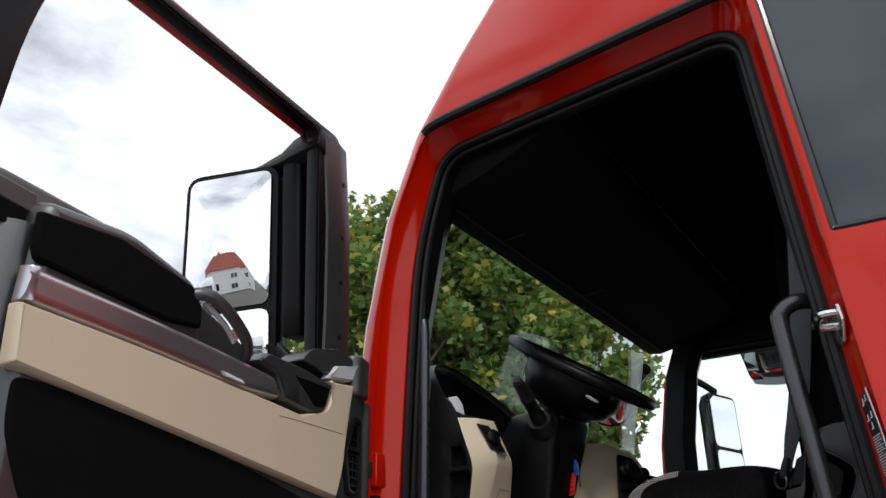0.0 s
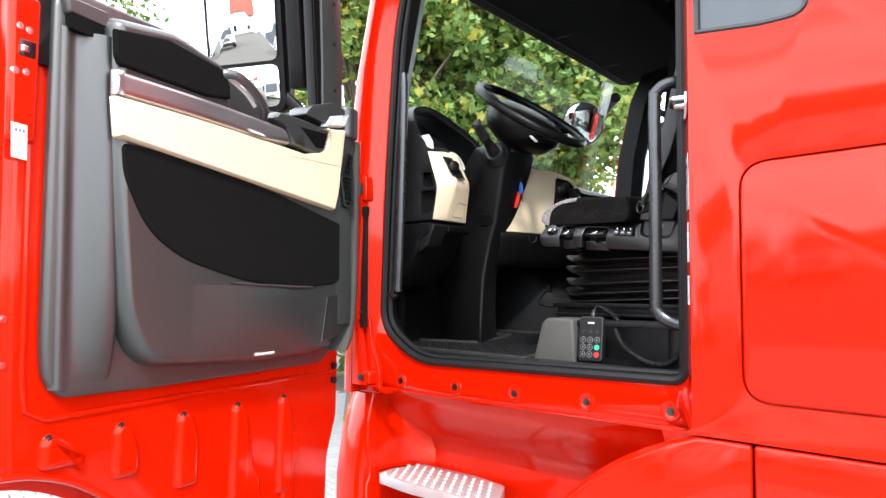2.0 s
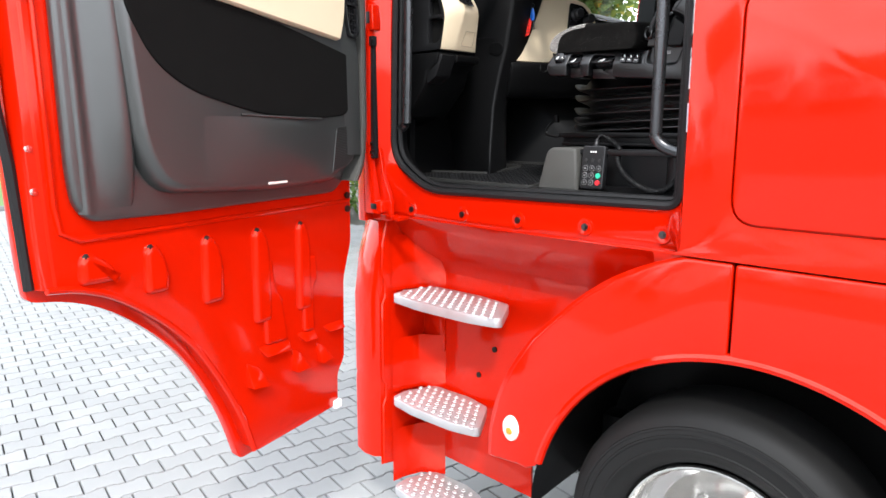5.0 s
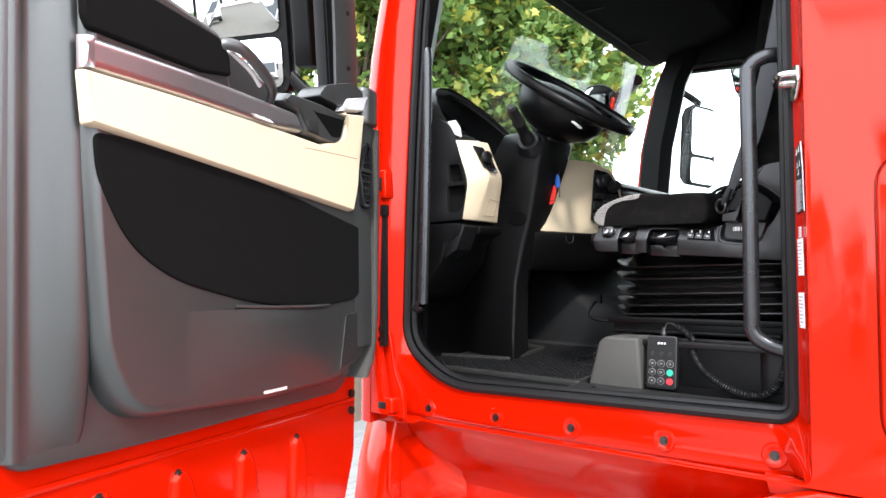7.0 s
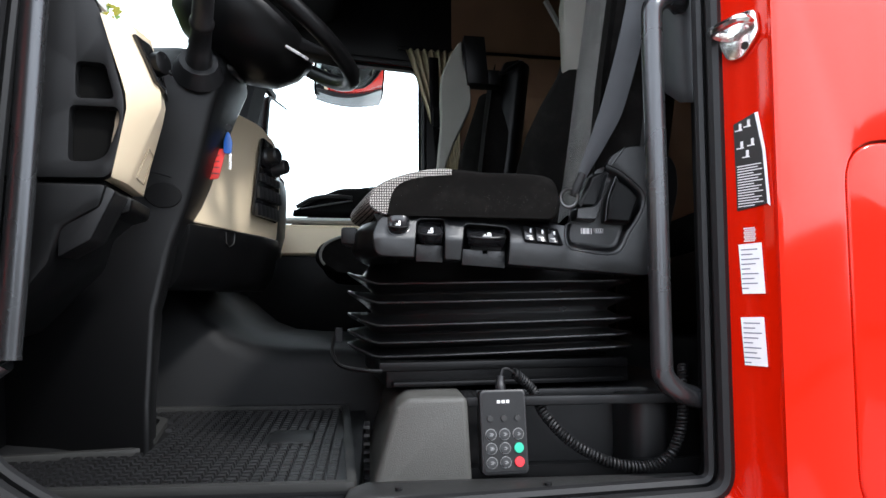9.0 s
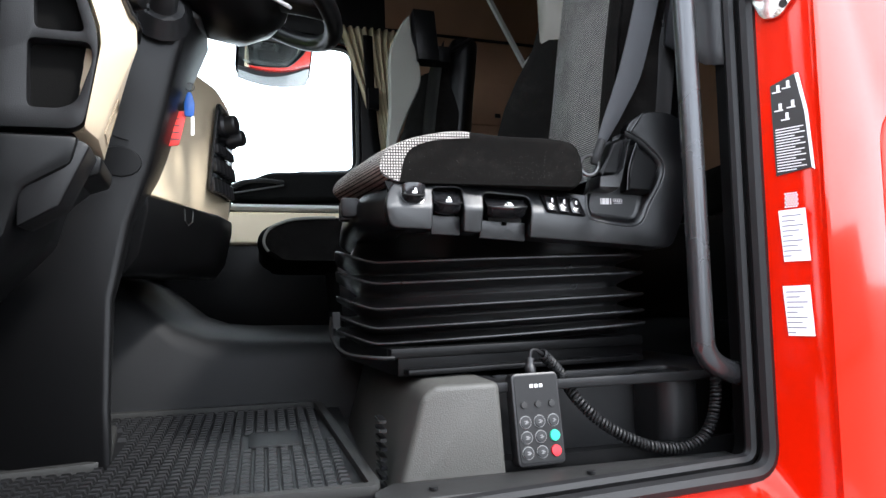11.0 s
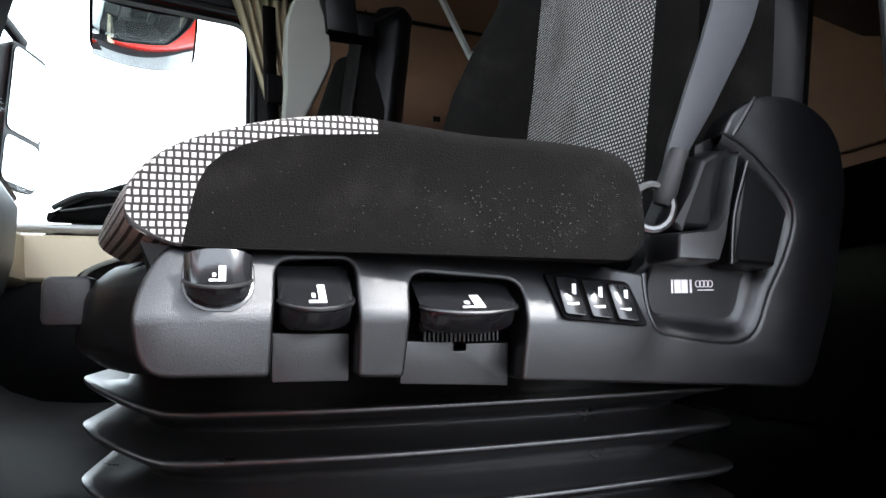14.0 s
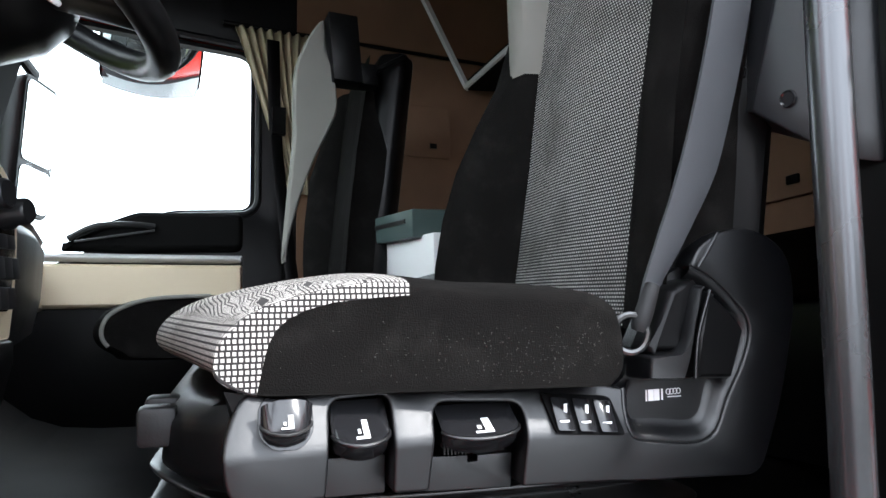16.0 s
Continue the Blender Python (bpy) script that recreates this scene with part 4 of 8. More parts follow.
def wheel(x, y, m_name):
    base = Matrix.Translation((x, y, WZ)) @ pose(0, 0, 0, 90)      # local +z looks along -y
    bm = BM()
    prof = [(0.30, -0.10), (0.305, 0.06), (0.318, 0.085), (0.335, 0.10), (0.350, 0.118), (0.372, 0.130), (0.374, 0.1335), (0.380, 0.1335), (0.382, 0.131), (0.415, 0.133), (0.417, 0.1365), (0.424, 0.1365), (0.426, 0.132),
            (0.440, 0.130), (0.442, 0.133), (0.448, 0.132), (0.450, 0.126), (0.470, 0.115), (0.480, 0.106), (0.490, 0.092), (0.497, 0.072), (0.501, 0.04), (0.502, -0.02), (0.500, -0.14), (0.47, -0.18), (0.30, -0.17)]
    lathe(bm, [(r * 0.962, d) for r, d in prof], 72, base)
    wh = part("wheel", bm, TYRE, truck, "black truck tyre on a polished rim")
    bm = BM()
    lathe(bm, [(0.296, 0.082), (0.292, 0.090), (0.286, 0.091), (0.278, 0.080), (0.268, 0.05), (0.262, -0.04), (0.22, -0.05), (0.16, 0.03), (0.14, 0.035), (0.13, 0.06), (0.06, 0.07), (0.0, 0.07)], 48, base)
    part("rim", bm, CHROME, wh, "polished metal rim")
    for i in range(10):
        a = 2 * math.pi * i / 10
        bm = BM()
        cyl(bm, base @ Vector((0.168 * math.cos(a), 0.168 * math.sin(a), 0.04)), base.to_3x3() @ Vector((0, 0, 1)), 0.017, 0.035, 6)
        part("wheel_nut", bm, CHROME, wh)


PLACE[0] = WHEELS
wheel(WX, 1.500, "front")
for i in range(7):
    bm = BM()
    tube(bm, spline([(-0.72 + i * 0.02, 1.9, 0.45 + 0.05 * i), (-0.66, 1.85 - 0.02 * i, 0.62), (-0.5 + 0.02 * i, 1.88, 0.7 + 0.02 * i)], 6), 0.008, 6)
    part("brake_hose", bm, TRIM_D, truck)
bm = BM()
box(bm, (-0.72, 1.85, 0.52), (0.12, 0.1, 0.3))
part("brake_valve", bm, TRIM_D, truck, bevel=0.01)
PLACE[0] = AS_BUILT

# ---- the open door ----
DOOR_DEG = 80.0
_d = radians(DOOR_DEG)
DOOR_M = Matrix(((math.cos(_d), math.sin(_d), 0, -1.650), (-math.sin(_d), math.cos(_d), 0, 1.276), (0, 0, 1, 0), (0, 0, 0, 1))) @ Matrix(((1.105, 0, -0.028, 0.057), (0, 1, 0, 0), (0.025, 0, 1.105, -0.037), (0, 0, 0, 1)))
DWIN = rounded([(0.165, 2.23), (0.40, 2.26), (0.62, 2.335), (0.78, 2.385), (1.075, 2.385), (1.085, 2.70), (1.045, 2.96), (0.255, 3.035)], [0.03, 0.1, 0.1, 0.05, 0.05, 0.2, 0.05, 0.04], 5)
DHOLE = rounded([(0.062, 2.23), (0.40, 2.255), (0.62, 2.33), (0.78, 2.38), (1.085, 2.38), (1.095, 2.70), (1.055, 2.985), (0.152, 3.068)], [0.03, 0.1, 0.1, 0.05, 0.05, 0.2, 0.05, 0.04], 5)
SHELL = rounded([(0.012, 1.50), (0.012, 1.28), (0.055, 1.16), (0.06, 0.86), (0.095, 0.80), (0.095, 0.675), (0.552, 0.655), (0.60, 0.80), (0.665, 0.93), (0.75, 1.06), (0.85, 1.16), (0.97, 1.245), (1.07, 1.285), (1.165, 1.30),
                 (1.175, 1.40), (1.195, 1.80), (1.215, 2.35), (1.205, 2.70), (1.145, 3.015), (0.125, 3.105), (0.065, 2.70), (0.03, 2.36)],
                [0.05, 0.05, 0.03, 0.03, 0.02, 0.02, 0.02, 0.1, 0.1, 0.1, 0.1, 0.1, 0.06, 0.02, 0.02, 0.3, 0.3, 0.3, 0.05, 0.04, 0.3, 0.3], 3)
bm = BM()
plate(bm, SIDE, SHELL, -0.085, -0.055, [DHOLE])
door = dpart("cab_door", bm, RED, truck, "red cab door with black and beige lining, wide open", bevel=0.006)
INNER = rounded([(0.020, 1.50), (0.020, 1.30), (0.065, 1.17), (0.07, 0.87), (0.11, 0.82), (0.112, 0.70), (0.53, 0.685), (0.575, 0.81), (0.645, 0.945), (0.735, 1.08), (0.84, 1.185), (0.965, 1.272), (1.065, 1.312), (1.145, 1.322),
                 (1.155, 1.40), (1.172, 1.80), (1.188, 2.35), (1.18, 2.70), (1.125, 2.995), (0.14, 3.085), (0.075, 2.70), (0.04, 2.36)], 0.02, 3)
bm = BM()
plate(bm, SIDE, INNER, -0.056, 0.0, [DHOLE])
sheet = dpart("inner_sheet", bm, RED_IN, door, "red pressed inner sheet", bevel=0.010, seg=3)
# rolled lower edge and folds
bm = BM()
tube(bm, [Vector((p[0], -0.004, p[1])) for p in spline([(0.53, 0.69), (0.575, 0.815), (0.645, 0.95), (0.735, 1.085), (0.84, 1.19), (0.965, 1.278), (1.065, 1.318), (1.145, 1.33)], 4)], 0.010, 8, up=(0, 1, 0))
dpart("lower_fold", bm, RED_IN, door)
bm = BM()
tube(bm, [(0.03, 0.001, 1.452), (0.4, 0.001, 1.447), (0.8, 0.001, 1.441), (1.06, 0.001, 1.437), (1.105, 0.001, 1.46), (1.115, 0.001, 1.52), (1.135, 0.001, 2.3)], 0.008, 8, up=(0, 1, 0))
dpart("trim_fold", bm, RED_IN, door)
# pressed pockets with bolts
for i, (u, w0, zb) in enumerate(((1.045, 0.085, 1.325), (0.868, 0.052, 1.27), (0.682, 0.052, 1.205), (0.488, 0.050, 1.10), (0.292, 0.045, 1.10))):
    bm = BM()
    hood = rounded([(u + 0.024, 1.385), (u + 0.012, 1.404), (u - 0.010, 1.404), (u - w0 * 0.70, 1.372), (u - w0 * 0.92, 1.330), (u - w0 * 0.95, zb), (u + 0.026, zb)], [0.012, 0.012, 0.02, 0.03, 0.03, 0.02, 0.02], 5)
    dome(bm, SIDE, hood, -0.001, 0.017, 0.017, 4)
    dpart("pressed_pocket", bm, RED_IN, door, smooth=60)
    bm = BM()
    lathe(bm, [(0.011, 0.0), (0.010, 0.004), (0.007, 0.005), (0.006, 0.009), (0.0, 0.009)], 12, Matrix.Translation((u + 0.005, 0.006, 1.393)) @ pose(0, 0, 0, -90))
    dpart("pocket_bolt", bm, BOLT, door)
def wedge(pts, top, low):
    """A pressed ramp: the upper edge stands proud and falls away to the sheet below."""
    bm = BM()
    k = len(pts)
    base = [bm.verts.new((u, -0.002, z)) for u, z in pts]
    lift = [bm.verts.new((u, top if i in low else 0.001, z)) for i, (u, z) in enumerate(pts)]
    bm.faces.new(lift)
    for i in range(k):
        bm.faces.new((base[i - 1], base[i], lift[i], lift[i - 1]))
    dpart("pressed_ramp", bm, RED_IN, door, bevel=0.003)


wedge([(0.552, 0.985), (0.552, 0.905), (0.474, 0.893), (0.500, 0.955)], 0.034, (1, 2))
wedge([(0.352, 0.980), (0.350, 0.897), (0.280, 0.897), (0.310, 0.955)], 0.034, (1, 2))
wedge([(0.223, 0.966), (0.219, 0.892), (0.158, 0.896), (0.185, 0.945)], 0.030, (1, 2))
for u0, u1, z0, z1 in ((0.478, 0.366, 0.985, 1.020), (0.297, 0.234, 0.990, 1.021), (0.166, 0.082, 0.993, 1.016)):
    wedge([(u0 + 0.02, z1), (u0, z0), (u1, z0 - 0.004), (u1, z1)], 0.022, (1, 2))
# raised flats between the pressings
for pts in ([(0.475, 1.300), (0.470, 1.020), (0.370, 1.016), (0.395, 1.170), (0.420, 1.200), (0.432, 1.300)], [(0.290, 1.280), (0.292, 1.020), (0.236, 1.018), (0.238, 1.170), (0.215, 1.200), (0.222, 1.280)]):
    bm = BM()
    dome(bm, SIDE, rounded(pts, 0.012, 3), -0.001, 0.011, 0.009, 3)
    dpart("pressed_flat", bm, RED_IN, door)
for u, z in ((0.03, 1.472), (0.03, 1.423)):
    bm = BM()
    cyl(bm, (u + 0.01, 0.004, z), (0, 1, 0), 0.012, 0.010, 10)
    dpart("hinge_bolt", bm, BOLT, door)
bm = BM()
box(bm, (0.12, 0.0, 0.705), (0.035, 0.03, 0.03))
dpart("edge_buffer", bm, PAPER, door, "small white plastic buffer", bevel=0.004)
# rear door edge: closing face, weather strip, lock
bm = BM()
loft(bm, [[(u + a, n, z) for a, n in ((-0.028, 0.002), (-0.012, -0.002), (0.0, -0.014), (0.006, -0.055), (-0.03, -0.056))] for u, z in ((1.150, 1.33), (1.158, 1.45), (1.172, 1.80), (1.188, 2.35), (1.182, 2.70), (1.13, 2.99))])
edge = dpart("closing_edge", bm, RED_IN, door, "red closing edge of the door")
bm = BM()
tube(bm, [(1.162, -0.048, 1.33), (1.168, -0.050, 1.45), (1.180, -0.05, 1.62), (1.200, -0.045, 1.75), (1.206, -0.045, 2.20), (1.190, -0.045, 2.28), (1.192, -0.045, 2.42), (1.188, -0.045, 2.70), (1.135, -0.045, 3.0)], 0.013, 8, up=(0, 1, 0))
dpart("edge_seal", bm, RUBBER, door, "black rubber edge seal")
bm = BM()
dome(bm, lambda p, q, d: Vector((p, d, q)), rounded([(1.118, 2.02), (1.178, 2.02), (1.190, 2.34), (1.122, 2.34)], 0.015, 3), 0.0, 0.016, 0.010)
dpart("lock_plate", bm, RED_IN, door)
bm = BM()
box(bm, (1.150, 0.012, 2.222), (0.035, 0.012, 0.036))
dpart("lock_mouth", bm, GLOSSB, door, bevel=0.003)
bm = BM()
box(bm, (1.158, 0.018, 2.219), (0.018, 0.012, 0.014))
dpart("latch_claw", bm, CHROME, door, bevel=0.002)
for u, z in ((1.168, 2.266), (1.148, 2.263), (1.172, 2.17), (1.150, 2.172), (1.160, 1.653), (1.156, 1.558)):
    bm = BM()
    lathe(bm, [(0.009, 0.0), (0.008, 0.004), (0.0, 0.005)], 10, Matrix.Translation((u, 0.012 if z > 2 else 0.001, z)) @ pose(0, 0, 0, -90))
    dpart("edge_screw", bm, CHROME, door)
bm = BM()
plate(bm, SIDE, [(1.140, 1.985), (1.172, 1.987), (1.176, 2.06), (1.143, 2.058)], 0.0185, 0.0195)
dpart("edge_label", bm, PAPER, door, "small white label")
bm = BM()
for i in range(3):
    box(bm, (1.150 + i * 0.008, 0.0205, 2.045), (0.005, 0.0006, 0.007))
dpart("label_mark", bm, INK, door, smooth=0)

# trim
TB = [(1.105, 2.36), (1.09, 1.60), (1.08, 1.52), (1.045, 1.480), (0.80, 1.478), (0.14, 1.49), (0.06, 1.56), (0.040, 1.62), (0.035, 1.95), (0.045, 2.30), (0.165, 2.31), (0.30, 2.29), (0.43, 2.27), (0.60, 2.325), (0.70, 2.36), (0.80, 2.385), (1.06, 2.385)]
bm = BM()
plate(bm, SIDE, rounded(TB, [0.03, 0.1, 0.05, 0.04, 0, 0.03, 0.04, 0.04, 0, 0.02, 0, 0, 0.03, 0.03, 0.03, 0.03, 0.03], 4), 0.0, 0.034)
trim = dpart("trim_panel", bm, DTRIM, door, "black grained plastic door lining", bevel=0.012, seg=3)
# vertical pull column at the free edge
bm = BM()
rings = []
for z, d in ((1.500, 0.030), (1.515, 0.036), (1.54, 0.044), (1.58, 0.056), (1.64, 0.068), (1.72, 0.074), (1.90, 0.076), (2.10, 0.076), (2.25, 0.076), (2.292, 0.076)):
    k = (z - 1.515) / 0.78
    u0, u1 = 1.068 + 0.026 * k, 0.925 + 0.062 * k
    rings.append([(u0, 0.02, z), (u0 - 0.006, 0.036, z), (u0 - 0.014, 0.040, z), (u0 - 0.026, 0.037, z)] + [(u0 - 0.030 + (u1 - u0 + 0.035) * q, 0.034 + (d - 0.034) * (0.5 - 0.5 * math.cos(min(1.0, q * 1.12) * math.pi)), z) for q in (0.08, 0.16, 0.24, 0.32, 0.4, 0.48, 0.56, 0.64, 0.72, 0.8, 0.88, 0.94)] + [(u1 + 0.003, d - 0.006, z), (u1, 0.02, z)])
loft(bm, rings)
dpart("pull_column", bm, DTRIM, door, "tall curved pull grip", smooth=60)
bm = BM()
dome(bm, SIDE, rounded([(0.985, 2.312), (1.088, 2.318), (1.098, 2.358), (0.992, 2.356)], 0.008, 4), 0.03, 0.060, 0.006)
dpart("pull_cap", bm, DTRIM, door)
# notch drawn as a dark plate, its shade in the colour
bm = BM()
plate(bm, SIDE, rounded([(1.000, 2.283), (1.078, 2.286), (1.084, 2.318), (1.003, 2.316)], 0.006, 3), 0.03, 0.058)
dpart("pull_notch", bm, FELT_SHADE, door)
# big map pocket moulding
TUB = rounded([(1.005, 2.345), (0.985, 1.98), (0.945, 1.65), (0.875, 1.535), (0.50, 1.520), (0.18, 1.530), (0.085, 1.68), (0.075, 1.95), (0.10, 2.03), (0.60, 2.12), (0.655, 2.335), (0.83, 2.37)],
              [0.03, 0.2, 0.15, 0.10, 0, 0.06, 0.06, 0.05, 0.05, 0.05, 0.04, 0.03], 6)
bm = BM()
dome(bm, SIDE, TUB, 0.03, 0.098, 0.028, 4)
dpart("map_pocket", bm, DTRIM, door, "deep moulded map pocket")
INS = rounded([(0.972, 2.052), (0.962, 1.974), (0.896, 1.859), (0.789, 1.796), (0.543, 1.741), (0.317, 1.735), (0.150, 1.752), (0.108, 1.80), (0.112, 1.945), (0.50, 2.018), (0.765, 2.047), (0.906, 2.054)],
              [0.02, 0.1, 0.2, 0.2, 0.2, 0.05, 0.05, 0.03, 0.02, 0.2, 0.2, 0.1], 5)
bm = BM()
dome(bm, SIDE, INS, 0.097, 0.104, 0.006, 2)
felt = dpart("pocket_insert", bm, FELT_SHADE, door, "dark felt pocket insert")
bm = BM()
tube(bm, spline([(0.620, 0.102, 1.742), (0.53, 0.119, 1.739), (0.46, 0.1225, 1.738), (0.38, 0.119, 1.737), (0.28, 0.103, 1.738)], 5), 0.0035, 8)
dpart("pocket_lip", bm, DTRIM, door)
bm = BM()
rings = []
for z in (1.550, 1.565, 1.60, 1.65, 1.70, 1.722, 1.733, 1.736):
    k = min(1.0, max(0.0, (z - 1.548) / 0.08)) ** 0.6 if z < 1.733 else 0.85
    rings.append([(0.80 - 0.62 * i / 20, 0.0962 + 0.026 * math.sin(math.pi * i / 20) ** 2 * k, z) for i in range(21)])
loft(bm, rings, closed=False, cap=False)
dpart("bottle_holder", bm, DTRIM, door, smooth=60)
# dark sheet that stands for the shaded mouth of the bottle holder
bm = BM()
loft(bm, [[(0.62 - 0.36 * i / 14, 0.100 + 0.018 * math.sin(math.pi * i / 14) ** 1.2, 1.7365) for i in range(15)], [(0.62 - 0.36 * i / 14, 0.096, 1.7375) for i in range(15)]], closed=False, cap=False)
dpart("bottle_hole", bm, FELT_SHADE, door)
bm = BM()
GRIL = rounded([(0.200, 1.708), (0.092, 1.727), (0.088, 1.658), (0.112, 1.606), (0.150, 1.580), (0.226, 1.562), (0.213, 1.633)], 0.008, 3)
dome(bm, SIDE, GRIL, 0.095, 0.1005, 0.003, 2)
spk = dpart("speaker_grille", bm, DTRIM, door, "finely ribbed speaker grille")
bm = BM()
for i in range(26):
    z = 1.575 + i * 0.0055
    ua = 0.222 - 0.022 * (z - 1.575) / 0.14
    ub = max(0.094, 0.150 - 0.055 * (z - 1.575) / 0.05)
    if z < 1.712:
        tube(bm, [(ua, 0.101, z), (ub, 0.101, z + 0.012)], 0.0013, 5)
dpart("grille_ribs", bm, GREYP, spk)
bm = BM()
plate(bm, SIDE, rounded([(0.52, 1.541), (0.44, 1.543), (0.44, 1.552), (0.52, 1.550)], 0.003), 0.07, 0.098)
dpart("door_reflector", bm, REFL, door, "pale door edge reflector")
# beige and silver armrest band
bm = BM()
dome(bm, SIDE, rounded([(1.003, 2.153), (0.990, 2.060), (0.744, 2.038), (0.190, 1.988), (0.168, 2.06), (0.163, 2.140), (0.40, 2.150), (0.788, 2.156)],
                        [0.006, 0.006, 0.2, 0.01, 0.03, 0.01, 0.1, 0.2], 4), 0.090, 0.120, 0.007, 3)
band = dpart("armrest_band", bm, BEIGE, door, "beige padded armrest band")
bm = BM()
dome(bm, SIDE, rounded([(0.166, 2.100), (0.160, 2.18), (0.140, 2.268), (0.246, 2.250), (0.228, 2.238), (0.246, 2.180), (0.360, 2.140), (0.300, 2.090)], [0.005, 0.03, 0.01, 0.006, 0.006, 0.02, 0.02, 0.02], 4), 0.090, 0.1195, 0.007, 3)
dpart("band_corner", bm, BEIGE, door)
bm = BM()
tube(bm, [(0.415, 0.1200, 2.124), (0.36, 0.1200, 2.128), (0.182, 0.1200, 2.136)], 0.0009, 5)
dpart("band_seam", bm, BSEAM, door)
bm = BM()
dome(bm, SIDE, rounded([(1.006, 2.212), (1.003, 2.152), (0.788, 2.155), (0.53, 2.149), (0.412, 2.160), (0.434, 2.206), (0.753, 2.215)], [0.003, 0.003, 0.2, 0.05, 0.01, 0.02, 0.2], 4), 0.095, 0.1215, 0.016, 3)
dpart("silver_strip", bm, BRUSHED, door, "brushed silver trim strip")
bm = BM()
plate(bm, SIDE, [(0.60, 2.165), (0.545, 2.163), (0.535, 2.158), (0.59, 2.159)], 0.12, 0.1275)
dpart("strip_inlay", bm, LIGHTINK, door)
bm = BM()
dome(bm, SIDE, rounded([(1.008, 2.305), (1.003, 2.245), (0.992, 2.225), (0.736, 2.222), (0.652, 2.236), (0.657, 2.275), (0.685, 2.310), (0.86, 2.330)], 0.006, 4), 0.096, 0.110, 0.006, 3)
dpart("elbow_pad", bm, FELT_SHADE, door, "dark cloth elbow pad")
# switch bay and grab handle
bm = BM()
dome(bm, SIDE, rounded([(0.432, 2.207), (0.409, 2.160), (0.282, 2.153), (0.254, 2.171), (0.231, 2.244), (0.34, 2.252), (0.47, 2.250), (0.50, 2.222)], 0.010, 4), 0.08, 0.1205, 0.008, 3)
bay = dpart("switch_bay", bm, DTRIM, door, "black window switch bay")
bm = BM()
plate(bm, SIDE, rounded([(0.405, 2.196), (0.398, 2.170), (0.355, 2.168), (0.365, 2.200)], 0.006), 0.118, 0.1235)
dpart("window_switch", bm, GREYP, door, bevel=0.002)
bm = BM()
dome(bm, SIDE, rounded([(0.385, 2.225), (0.300, 2.170), (0.262, 2.176), (0.244, 2.232)], 0.010, 4), 0.112, 0.1222, 0.004, 2)
dpart("switch_recess", bm, TRIM_D, door)
bm = BM()
tube(bm, spline([(0.690, 0.080, 2.288), (0.67, 0.112, 2.300), (0.635, 0.126, 2.295), (0.58, 0.128, 2.268), (0.535, 0.120, 2.238), (0.510, 0.085, 2.210)], 6), 0.014, 10, flat=0.8)
dpart("door_handle", bm, DTRIM, door, "black pull handle")
bm = BM()
tube(bm, spline([(0.655, 0.105, 2.290), (0.60, 0.110, 2.265), (0.56, 0.105, 2.24)], 5), 0.006, 8)
dpart("release_lever", bm, SILVER, door, "silver door release lever")
# front cap with vent
bm = BM()
plate(bm, SIDE, rounded([(0.345, 2.272), (0.255, 2.268), (0.150, 2.280), (0.135, 2.335), (0.20, 2.345), (0.31, 2.310)], 0.015, 4), 0.02, 0.108)
dpart("mirror_base_cap", bm, DTRIM, door, "rounded trim cap", bevel=0.014, seg=3)
bm = BM()
dome(bm, SIDE, rounded([(0.221, 2.296), (0.124, 2.324), (0.147, 2.273), (0.252, 2.253)], 0.006, 3), 0.090, 0.1185, 0.006, 2)
dpart("silver_cap", bm, SILVER, door, "bright silver cap")
bm = BM()
loft(bm, [[(0.145, 0.02, z), (0.140, 0.105, z), (0.115, 0.122, z), (0.070, 0.115, z), (0.050, 0.08, z), (0.045, 0.02, z)] for z in (2.245, 2.26, 2.34, 2.352)])
dpart("hinge_cap", bm, DTRIM, door, bevel=0.01)
bm = BM()
loft(bm, [[(u, 0.03, z), (u + 0.01, 0.09, z), (u - 0.03, 0.108, z), (u - 0.09, 0.100, z), (u - 0.105, 0.03, z)] for u, z in ((0.160, 1.62), (0.170, 1.95), (0.185, 2.02), (0.180, 2.16), (0.160, 2.245))])
vb = dpart("vent_panel", bm, DTRIM, door)
bm = BM()
VENT = rounded([(0.171, 2.101), (0.133, 2.192), (0.102, 2.184), (0.094, 2.022), (0.118, 2.003), (0.148, 2.009)], 0.008, 3)
plate(bm, SIDE, VENT, 0.105, 0.120, [grow(VENT, -0.010)])
dpart("vent_frame", bm, GLOSSB, door, bevel=0.002)
bm = BM()
for i in range(9):
    a = 2.028 + i * 0.0175
    box(bm, (0.126, 0.112, a), (0.050 - 0.003 * abs(i - 4), 0.010, 0.0030))
for u in (0.114, 0.128, 0.142):
    box(bm, (u, 0.111, 2.098), (0.0025, 0.008, 0.150))
box(bm, (0.128, 0.114, 2.110), (0.060, 0.012, 0.007))
dpart("vent_slats", bm, GLOSSB, door, smooth=0)
# grey strip along the hinge edge of the lining
bm = BM()
loft(bm, [[(u + 0.060, 0.02, z), (u + 0.058, 0.098, z), (u + 0.048, 0.103, z), (u + 0.026, 0.094, z), (u + 0.010, 0.064, z), (u + 0.008, 0.02, z)] for u, z in ((0.050, 1.530), (0.022, 1.575), (0.008, 1.63), (0.0, 1.72), (0.0, 2.0), (0.004, 2.245))])
dpart("edge_strip", bm, GREYL, door, "grey strip along the hinge edge", smooth=50)
